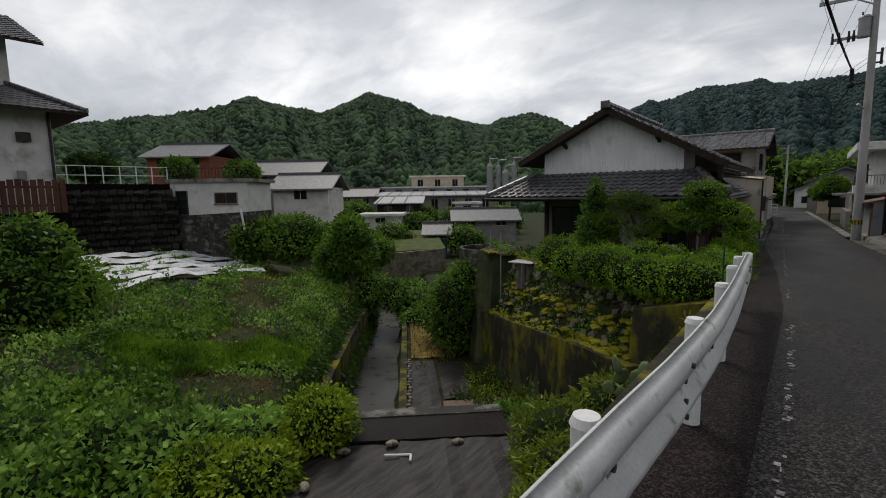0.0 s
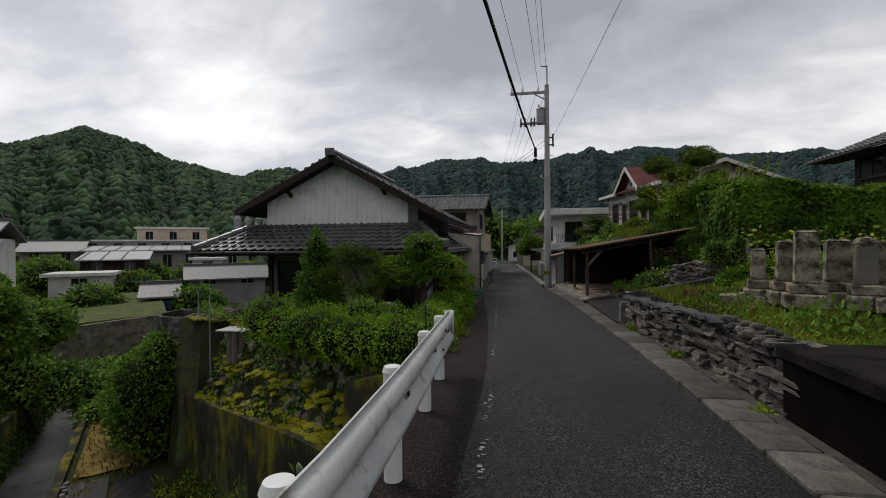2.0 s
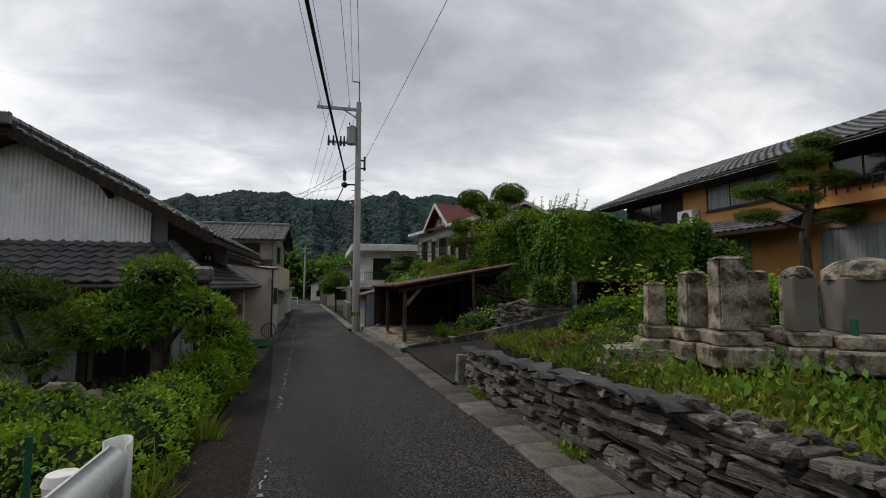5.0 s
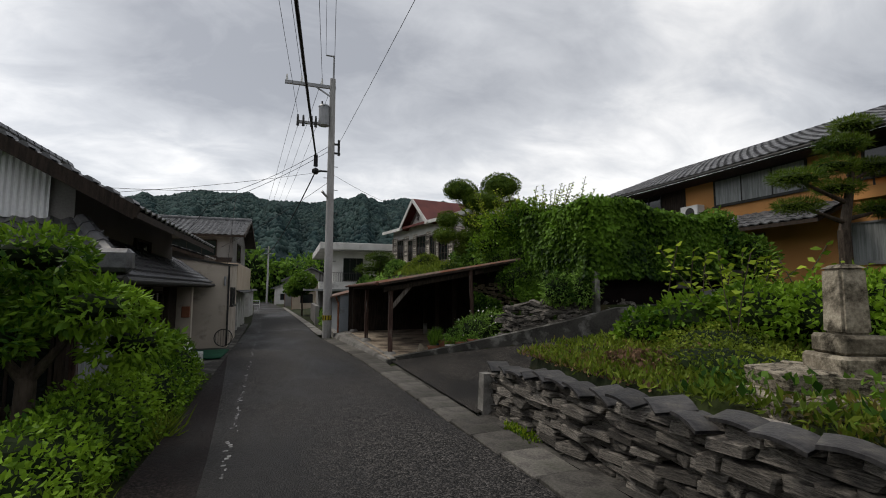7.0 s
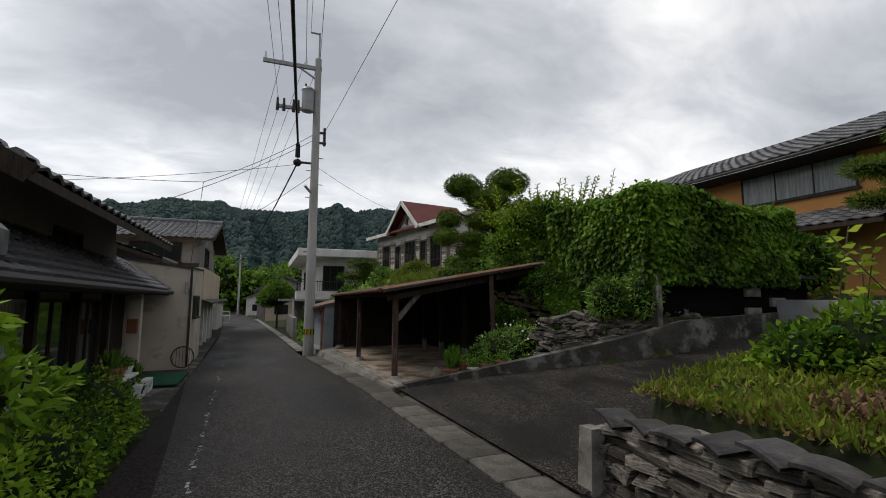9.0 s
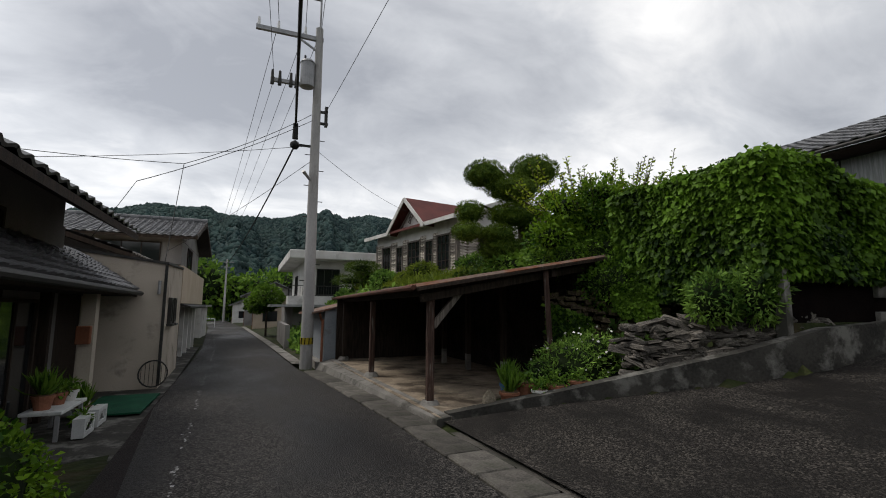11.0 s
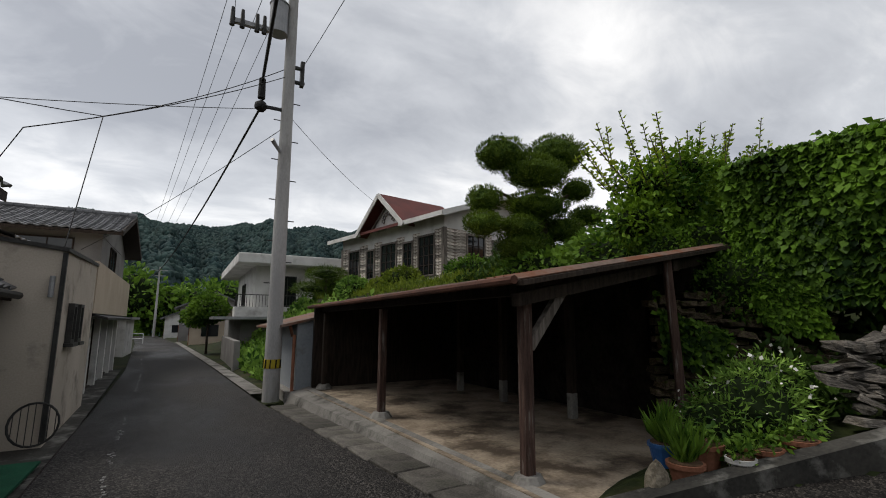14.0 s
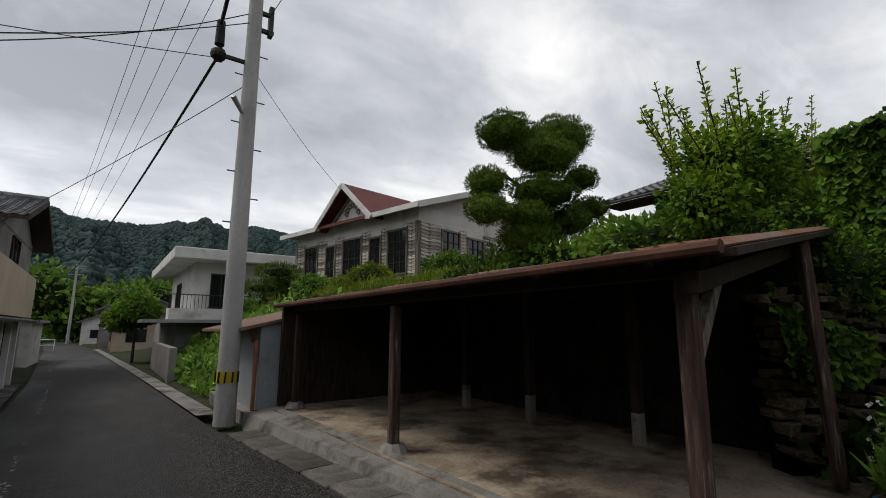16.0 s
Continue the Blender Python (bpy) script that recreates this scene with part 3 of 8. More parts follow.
# ---- guardrail ----
def rail_x(y):
    return float(np.interp(y, [-6, 0, 1.5, 2.5, 3.5, 5, 6.2, 7.7], [-0.62, -0.56, -0.525, -0.48, -0.465, -0.51, -0.58, -0.66]))


def guardrail():
    g = thing("guardrail", "grey-white steel guardrail with one beam on white posts", "guardrail", (0, 0, 0))
    prof = [(0.0, 0.36), (0.03, 0.38), (0.06, 0.42), (0.065, 0.47), (0.02, 0.52), (0.0, 0.56), (0.02, 0.60), (0.065, 0.64), (0.07, 0.70), (0.04, 0.745), (0.0, 0.76)]
    v, f = [], []
    stops = [-6 + 0.6 * i for i in range(23)] + [7.62]
    for y in stops:
        for ox, oz in prof:
            v.append((rail_x(y) - 0.03 + ox, y, oz + 0.0 + float(road_z(y))))
    n = len(prof)
    m = len(v)
    v += [(x - 0.012, y, z) for x, y, z in v]
    for i in range(len(stops) - 1):
        for j in range(n - 1):
            a = i * n + j
            f.append((a, a + 1, a + n + 1, a + n))
            f.append((m + a, m + a + n, m + a + n + 1, m + a + 1))
    for i in range(len(stops) - 1):
        for j in (0, n - 1):
            a = i * n + j
            f.append((a, a + n, m + a + n, m + a))
    part("beam", (v, f), GALV, g, smooth=True)
    z = float(road_z(7.7))
    v, f = [], []
    for s in range(9):
        a = radians(150 * s / 8)
        for zz in (0.40, 0.76):
            v.append((rail_x(7.7) + 0.04 - 0.14 * (1 - math.cos(a)) / 2 * 1.0, 7.62 + 0.17 * math.sin(a), z + zz))
    for s in range(8):
        f.append((2 * s, 2 * s + 2, 2 * s + 3, 2 * s + 1))
    w = part("end_wing", (v, f), GALV, g, "rounded end piece of the beam", smooth=True)
    so = w.modifiers.new("sheet", "SOLIDIFY")
    so.thickness = 0.012
    for y in (-4.6, -2.6, -0.2, 1.66, 3.45, 4.95, 6.3, 7.4):
        z, x = float(road_z(y)), rail_x(y) - 0.115
        post = part("post", rod((x, y, z - 0.5), (x, y, z + 0.70), 0.06, n=20), POST_WHITE, g)
        part("cap", rod((x, y, z + 0.70), (x, y, z + 0.735), 0.066, 0.052, 20), POST_WHITE, post)
        part("bracket", boxes((x + 0.04, y - 0.04, z + 0.50, x + 0.10, y + 0.04, z + 0.62)), GREY_METAL, post)
        part("bolt", rod((x + 0.085, y, z + 0.56), (x + 0.115, y, z + 0.56), 0.018, n=8), IRON, g)
    for y in (2.55, 6.6):
        x, z = rail_x(y), float(road_z(y))
        for k in range(4):
            oz, ox = ((0.43, 0.035), (0.49, 0.02), (0.62, 0.02), (0.69, 0.045))[k]
            part("splice_bolt", rod((x + ox - 0.01, y + 0.05 * (k % 2), z + oz), (x + ox + 0.008, y + 0.05 * (k % 2), z + oz), 0.016, n=8), IRON, g)


guardrail()


# ---- walls and plots below the lane ----
def uv_quad(u0, v0, u1, v1, z):
    return [(*from_stream(u, v), z) for u, v in ((u0, v0), (u1, v0), (u1, v1), (u0, v1))]


def ravine():
    us = np.linspace(-6.5, 34, 40)
    v, f = [], []
    for u in us:
        for w in (-0.9, 0.9):
            v.append((*from_stream(u, w), water_z(u) + (0.0)))
    f = [(2 * i, 2 * i + 1, 2 * i + 3, 2 * i + 2) for i in range(len(us) - 1)]
    tagged(part("water", (v, f), WATER), "shallow grey stream water in a concrete channel", "water", kind="structure")

    def wall_run(name, pts, tops, base, thick, material, label):
        """A wall along points in stream coordinates, with a sloping top."""
        bm = bmesh.new()
        rows = []
        for (u, w), t in zip(pts, tops):
            a, b = from_stream(u, w), from_stream(u, w + thick)
            rows.append([bm.verts.new((*a, base(u))), bm.verts.new((*a, t)), bm.verts.new((*b, t)), bm.verts.new((*b, base(u)))])
        for r, s in zip(rows, rows[1:]):
            for i in range(4):
                j = (i + 1) % 4
                bm.faces.new((r[i], r[j], s[j], s[i]))
        bm.faces.new(rows[0]), bm.faces.new(rows[-1][::-1])
        return tagged(part(name, bm, material), label, "retaining wall", kind="structure")

    u = [-6.4, -2, 3, 8, 14]
    wall_run("wall_channel", [(a, 0.86) for a in u], [-4.2 - 0.06 * a for a in u], lambda a: water_z(a) - 0.4, 0.22, MOSS_CONC, "low mossy concrete wall edging the stream")
    u = list(np.linspace(-6.2, 12, 14))
    wall_run("wall_moss", [(a, float(moss_v(a))) for a in u], [float(moss_top(a)) for a in u], lambda a: -5.4 - 0.06 * a, 0.32, MOSS_CONC, "dark concrete retaining wall streaked with yellow moss")
    u = [-6.5, -2, 3, 8, 14, 20]
    wall_run("wall_left_bank", [(a, -1.15) for a in u], [-3.2 - 0.10 * max(0, a) for a in u], lambda a: water_z(a) - 0.4, 0.26, MOSS_CONC, "dark concrete stream wall hung with weeds")
    # tall end wall below the hedge, beside the lane
    tagged(part("wall_abutment", hexa([(-2.72, 8.75, -4.4), (-0.85, 8.2, -4.4), (-0.85, 8.6, -4.4), (-2.72, 9.15, -4.4)],
                                      [(-2.56, 8.95, -0.62), (-0.85, 8.35, -0.12), (-0.85, 8.65, -0.12), (-2.56, 9.25, -0.62)]), MOSS_CONC),
           "tall mossy concrete abutment wall", "retaining wall", kind="structure")
    tagged(part("wall_lane_side", boxes((-1.18, -12, -4.5, -0.86, 8.3, -0.1)), MOSS_CONC), "mossy concrete wall carrying the lane", "retaining wall", kind="structure")
    # sheeted terrace by the culvert
    tagged(part("wall_culvert", hexa(uv_quad(-6.62, -1.6, -6.35, 2.75, -6.0), uv_quad(-6.62, -1.6, -6.35, 2.75, -2.12)), DARK_CONC),
           "dark concrete head wall over the stream", "retaining wall", kind="structure")
    tagged(part("culvert_deck", slab_on(uv_quad(-7.35, -0.6, -6.63, 2.75, -2.14), 0.12), ASPHALT_EDGE), "flat dark concrete deck across the stream", "deck", kind="structure")
    sheet = thing("weed_control_sheet", "black plastic weed sheet pinned over a garden plot", "weed sheet", (*from_stream(-8.4, 1.2), -2.2))
    base = Vector(sheet.location)
    for k in range(4):
        a, b = -0.7 + k * 0.86, -0.7 + (k + 1) * 0.86 + 0.05
        vv, ff = [], []
        for i in range(13):
            for j in range(5):
                uu, ww = -10.2 + i * 0.235, a + (b - a) * j / 4
                x, y = from_stream(uu, ww)
                zz = -2.185 + 0.018 * math.sin(ww * 11 + i * 0.2) + 0.012 * math.sin(ww * 27) + 0.008 * k
                vv.append(Vector((x, y, zz)) - base)
        ff = [(i * 5 + j, i * 5 + j + 1, i * 5 + j + 6, i * 5 + j + 5) for i in range(12) for j in range(4)]
        part("sheet", (vv, ff), WEED_SHEET, sheet)
    for uu, ww in ((-7.6, 0.2), (-7.45, 0.9), (-7.5, 1.9), (-8.4, -0.2)):
        x, y = from_stream(uu, ww)
        st = part("weight_stone", lumpy([(0, 0, 0, 0.10, 0.07, 0.05)], 1.0, 2), GRAVE)
        st.matrix_world = pose(x, y, -2.14, 0, 0, uu * 90)
        tagged(st, "pale stone weighing down the black sheet", "stone", "sheet stones")
    x, y = from_stream(-7.75, 0.8)
    pk = part("bent_pipe", rod((0, 0, 0), (0.32, 0.22, 0.02), 0.018, n=8, bm=rod((0.32, 0.22, 0.02), (0.42, 0.10, 0.02), 0.018, n=8)), POST_WHITE)
    pk.matrix_world = pose(x, y, -2.15)
    tagged(pk, "bent white plastic pipe lying on black sheet", "pipe")
    # low plots along the stream
    for nm, (u0, v0, u1, v1), m, lb, ct in (
            ("gravel_bed", (-4.4, 2.1, -1.6, 3.9), GRAVEL, "bare brown gravel bed beside the stream", "gravel"),
            ("plot_sheet", (-4.3, 1.2, 2.2, 2.05), WEED_SHEET, "long black weed sheet along the stream edge", "weed sheet"),
            ("plot_sheet", (-1.5, 2.15, 2.0, 3.0), WEED_SHEET, "second black weed sheet on the low plot", "weed sheet"),
            ("straw_bed", (2.6, 1.25, 8.5, 2.5), mat("straw_soil", (0.10, 0.07, 0.02), (0.20, 0.15, 0.04), 4, 0.95, 0.6, 30), "dry yellowish garden bed with moss", "garden bed")):
        vv, ff = [], []
        for i in range(11):
            for j in range(4):
                uu, ww = u0 + (u1 - u0) * i / 10, v0 + (v1 - v0) * j / 3
                vv.append((*from_stream(uu, ww), -4.30 - 0.06 * uu + 0.02 * math.sin(ww * 9 + uu)))
        ff = [(i * 4 + j, i * 4 + j + 1, i * 4 + j + 5, i * 4 + j + 4) for i in range(10) for j in range(3)]
        tagged(part(nm, (vv, ff), m), lb, ct, kind="structure")
    for k in range(26):
        uu = -4.3 + k * 0.26
        st = part("edging_stone", lumpy([(0, 0, 0, 0.09, 0.07, 0.06)], 1.0, 1), CONCRETE)
        st.matrix_world = pose(*from_stream(uu, 1.13 + 0.03 * (k % 3)), -4.25 - 0.06 * uu, 0, 0, k * 47)
        tagged(st, "small grey stone edging the sheeted plot", "stone", "plot edging stones")


ravine()


def silver_rows():
    e = thing("mulch_film", "silver plastic mulch film in rows on a vegetable field", "mulch film", (-21, 8.5, -1.45))
    base = Vector(e.location)
    for k in range(7):
        vv = []
        for i in range(19):
            for j in range(3):
                t = i / 18
                a = Vector((-18.8 - 1.05 * k, 5.2 + 0.1 * k, 0)).lerp(Vector((-21.8 - 1.15 * k, 12.6 + 0.3 * k, 0)), t)
                x, y = a.x + (j - 1) * -0.30 + 0.05 * math.sin(i * 1.7 + k), a.y + 0.06 * math.sin(i * 2.3)
                vv.append(Vector((x, y, float(land(x, y)) + 0.22 + (0.10 if j == 1 else 0) + 0.02 * math.sin(i * 2.1 + k))) - base)
        ff = [(i * 3 + j, i * 3 + j + 1, i * 3 + j + 4, i * 3 + j + 3) for i in range(18) for j in range(2)]
        part("film_row", (vv, ff), SILVER_SHEET, e)


silver_rows()


# ---- kerb side of the lane ----
def gutter():
    e = thing("gutter", "row of concrete gutter covers beside the lane", "gutter", kind="structure")
    bm = boxes((-0.205, -0.288, -0.10, 0.205, 0.288, 0.0), bevel=0.014)
    me = bpy.data.meshes.new("cover")
    bm.to_mesh(me)
    bm.free()
    me.materials.append(KERB)
    y = -5.0
    while y < 24.3:
        ob = new("cover", me)
        a = math.atan2(float(road_right(y + 0.3) - road_right(y - 0.3)), 0.6)
        ob.matrix_world = pose(float(road_right(y)) + 0.225, y, float(road_z(y)) + 0.018 + rng.normal(0, 0.004), rng.normal(0, 0.5), rng.normal(0, 0.6), -math.degrees(a))
        ob.parent = e
        y += 0.615
    strip("gutter_edge", lambda y: float(road_right(y)) + 0.43, lambda y: float(road_right(y)) + 0.62, [i * 0.5 for i in range(-10, 35)], 0.012, KERB,
          "low concrete strip behind the gutter", "kerb")
    strip("gutter_edge", lambda y: float(road_right(y)) + 0.0, lambda y: float(road_right(y)) + 0.35, [i * 1.0 for i in range(26, 62)], 0.03, CONCRETE,
          "pale concrete kerb along the far lane", "kerb")


gutter()


def stone_meshes(material, count=8, flat=0.35):
    out = []
    for k in range(count):
        bm = boxes((-0.5, -0.5, -0.5, 0.5, 0.5, 0.5))
        for v in bm.verts:
            v.co += Vector((rng.normal(0, 0.07), rng.normal(0, 0.09), rng.normal(0, 0.13)))
        bmesh.ops.bevel(bm, geom=bm.edges[:], offset=0.055, segments=1, affect="EDGES")
        me = bpy.data.meshes.new("stone")
        bm.to_mesh(me)
        bm.free()
        me.materials.append(material)
        out.append(me)
    return out


SLATES = stone_meshes(STONE)
ROUNDS = stone_meshes(RUBBLE)


def boulder_meshes(material, count=6):
    out = []
    for k in range(count):
        bm = lumpy([(0.37 * k, 0, 0, 0.55, 0.55, 0.55)], 1.0, 2)
        for v in bm.verts:
            v.co.x -= 0.37 * k
            v.co += v.co.normalized() * 0.16 * noise.noise(v.co * 3.1 + Vector((k, 2 * k, 0)))
        me = bpy.data.meshes.new("stone")
        bm.to_mesh(me)
        bm.free()
        me.materials.append(material)
        out.append(me)
    return out


BOULDERS = boulder_meshes(mat("field_stone", (0.05, 0.046, 0.040), (0.17, 0.155, 0.13), 3, 0.9, 0.9, 14, spot=(0.022, 0.02, 0.017), spot_at=0.55, spot_scale=3, vary=0.5))


def stone_wall(name, label, a, b, base, top, course, length, meshes, thick=0.3, lean=(0, 0), limit=400):
    """Courses of loose stones from a to b, between two heights given along the way."""
    e = thing(name, label, "stone wall", kind="structure")
    a, b = Vector((*a, 0)), Vector((*b, 0))
    L, way = (b - a).length, (b - a).normalized()
    nor = Vector((-way.y, way.x, 0))
    # Black backing puts the shade between the stones into its colour.
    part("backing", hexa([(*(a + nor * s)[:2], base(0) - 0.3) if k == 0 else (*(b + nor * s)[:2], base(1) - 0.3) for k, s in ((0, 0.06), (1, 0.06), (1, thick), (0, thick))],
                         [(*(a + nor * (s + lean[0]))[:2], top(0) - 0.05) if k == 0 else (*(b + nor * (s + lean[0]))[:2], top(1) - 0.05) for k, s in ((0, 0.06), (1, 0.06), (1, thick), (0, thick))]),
         BLACK_SLAB_GAP, e)
    n = 0
    h = 0.0
    while h < 3.0 and n < limit:
        ch = course * rng.uniform(0.7, 1.3)
        x = rng.uniform(-0.1, 0.05)
        alive = False
        while x < L and n < limit:
            ln = length * rng.uniform(0.5, 1.6)
            t = min(1, max(0, (x + ln / 2) / L))
            z = base(t) + h
            if z + ch * 0.5 < top(t):
                alive = True
                k = (z - base(t)) / max(0.01, top(t) - base(t))
                p = a + way * (x + ln / 2) + nor * (lean[0] * k + 0.08 + rng.normal(0, 0.032))
                ob = new("stone", meshes[int(rng.integers(len(meshes)))])
                m = pose(p.x, p.y, z + ch / 2, rng.normal(0, 3), rng.normal(0, 3), math.degrees(math.atan2(way.y, way.x)) + rng.normal(0, 4))
                ob.matrix_world = m @ Matrix.Diagonal((ln * 0.93, 0.22, ch * rng.uniform(0.72, 1.0), 1))
                ob.parent = e
                n += 1
            x += ln
        h += ch * 0.97
        if not alive:
            break
    return e


def wall_top(t):
    return float(np.interp(12.7 - 6.1 * t, [6.6, 7.5, 9.3, 10.1, 11.4, 12.7], [0.60, 0.60, 0.53, 0.47, 0.42, 0.31]))


def roadside_wall():
    e = stone_wall("wall_slate", "low dry wall of grey slate slabs capped with old roof tiles", (2.42, 12.7), (2.52, 6.6), lambda t: float(road_z(12.7 - 6.1 * t)) - 0.02,
                   wall_top, 0.062, 0.24, SLATES)
    bm = bmesh.new()
    seg = 7
    rows = []
    for yy in (0.0, 0.30):
        lo, hi = [], []
        for s in range(seg + 1):
            x = -0.15 + 0.30 * s / seg
            z = 0.016 * math.cos(math.pi * (s / seg - 0.5))
            lo.append(bm.verts.new((x, yy, z)))
            hi.append(bm.verts.new((x, yy, z + 0.018)))
        rows.append((lo, hi))
    for k in (0, 1):
        for s in range(seg):
            bm.faces.new((rows[0][k][s], rows[0][k][s + 1], rows[1][k][s + 1], rows[1][k][s]))
    for r in rows:
        for s in range(seg):
            bm.faces.new((r[0][s], r[0][s + 1], r[1][s + 1], r[1][s]))
    bmesh.ops.recalc_face_normals(bm, faces=bm.faces)
    me = bpy.data.meshes.new("cap_tile")
    bm.to_mesh(me)
    bm.free()
    me.materials.append(mat("weathered_cap_tile", (0.022, 0.021, 0.022), (0.062, 0.058, 0.056), 5, 0.5, 0.5, 30, spot=(0.09, 0.085, 0.07), spot_at=0.62, spot_scale=6, vary=0.35))
    for k in range(17):
        y = 12.55 - k * 0.285
        ob = new("cap_tile", me)
        ob.matrix_world = pose(2.34 + rng.normal(0, 0.025), y, wall_top((12.7 - y) / 6.1) + 0.012 + rng.normal(0, 0.012), 4 + rng.normal(0, 4), 9 + rng.normal(0, 4), -90 + rng.normal(0, 11)) @ Matrix.Diagonal((rng.uniform(0.78, 0.9), rng.uniform(0.7, 0.95), 1.15, 1))
        ob.parent = e
    for k in range(24):
        y = 12.2 - k * 0.24
        for r in range(3 if y < 8.3 else 0):
            st = new("stone", BOULDERS[(k + r) % 6])
            w = rng.uniform(0.08, 0.17)
            st.matrix_world = pose(2.46 + 0.13 * r + rng.normal(0, 0.04), y + rng.normal(0, 0.06), 0.60 + 0.04 * (r == 1), rng.normal(0, 15), rng.normal(0, 15), rng.uniform(0, 180)) @ Matrix.Diagonal((w, w * 0.75, w * 0.6, 1))
            st.parent = e
    tagged(part("corner_post", hexa([(2.28, 12.62, -0.4), (2.43, 12.62, -0.4), (2.43, 12.8, -0.4), (2.28, 12.8, -0.4)],
                                    [(2.31, 12.64, 0.27), (2.42, 12.64, 0.27), (2.42, 12.78, 0.27), (2.31, 12.78, 0.27)]), CONCRETE), "short mossy concrete corner post of the wall", "post")


roadside_wall()
block = thing("concrete_block", "black stained concrete slab block beside the lane", "concrete block", (3.5, 3.8, -0.3))
part("body", boxes((-1.04, -2.76, 0.0, 1.06, 2.76, 0.80), bevel=0.015), BLACK_SLAB_GAP, block)
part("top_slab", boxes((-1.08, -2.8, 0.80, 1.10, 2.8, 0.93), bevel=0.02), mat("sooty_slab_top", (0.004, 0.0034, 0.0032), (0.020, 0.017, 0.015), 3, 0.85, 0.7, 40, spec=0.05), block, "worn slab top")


def ramp_parts():
    v, f = [], []
    for i in range(15):
        x = 2.2 + i * 0.6
        for j in range(6):
            y0, y1 = 12.68 + (x - 2.4) * 0.33, float(np.interp(x, [2.2, 3.5, 5.44, 6.5, 11], [17.4, 16.92, 15.87, 15.5, 15.45]))
            y = y0 + (y1 - y0) * j / 5
            v.append((x, y, max(-0.22, -0.27 + (x - 2.3) * 0.155) + 0.02 + (0.0 if x > 2.5 else float(road_z(y)) + 0.25)))
    f = [(i * 6 + j, i * 6 + j + 1, i * 6 + j + 7, i * 6 + j + 6) for i in range(14) for j in range(5)]
    tagged(part("driveway_ramp", (v, f), RAMP_MAT), "dark stained concrete driveway rising from the lane", "driveway", kind="structure")
    bm = bmesh.new()
    stops = [(2.3, 17.48, -0.26, -0.20), (3.5, 16.9, -0.3, 0.08), (4.5, 16.38, -0.3, 0.34), (5.44, 15.85, -0.3, 0.60), (6.5, 15.45, 0.0, 0.90), (8.2, 15.38, 0.2, 1.0), (10.4, 15.4, 0.5, 1.1)]
    rows = []
    for x, y, lo, hi in stops:
        rows.append([bm.verts.new(p) for p in ((x, y, lo - 0.4), (x, y, hi), (x, y + 0.16, hi), (x, y + 0.16, lo - 0.4))])
    for r, s in zip(rows, rows[1:]):
        for i in range(4):
            bm.faces.new((r[i], r[(i + 1) % 4], s[(i + 1) % 4], s[i]))
    bm.faces.new(rows[0]), bm.faces.new(rows[-1][::-1])
    tagged(part("wall_ramp", bm, DARK_CONC), "sooty concrete retaining wall rising along the driveway", "retaining wall", kind="structure")
    bm = beam((2.4, 12.72, -0.16), (9.2, 14.98, 0.92), 0.22, 0.16, bevel=0.01)
    tagged(part("ramp_kerb", bm, CONCRETE), "pale concrete kerb along the driveway", "kerb", kind="structure")


ramp_parts()


# ---- mountains ----
RIDGE_AZ = [-180, -140, -110, -90, -76, -68, -64, -60.4, -56, -52, -49, -47, -43, -40, -36, -33, -31, -28, -25, -22, -20]
RIDGE_EL = [7, 6, 6.5, 7, 7.2, 8.7, 9.6, 10.9, 10.0, 9.7, 11.0, 11.8, 11.0, 9.5, 8.6, 8.1, 8.9, 9.3, 8.4, 6.5, 4.0]
FAR_AZ = [-40, -30, -25, -17, -13, -9.9, -6, -2.5, 3, 7.4, 10, 13, 16, 22, 32, 45, 60, 80, 110, 150, 180]
FAR_EL = [5, 6, 7, 8.9, 9.8, 10.7, 10.5, 10.1, 10.2, 11.0, 10.6, 11.1, 10.6, 9.4, 8.6, 8.5, 9, 8.5, 8, 7.5, 7]


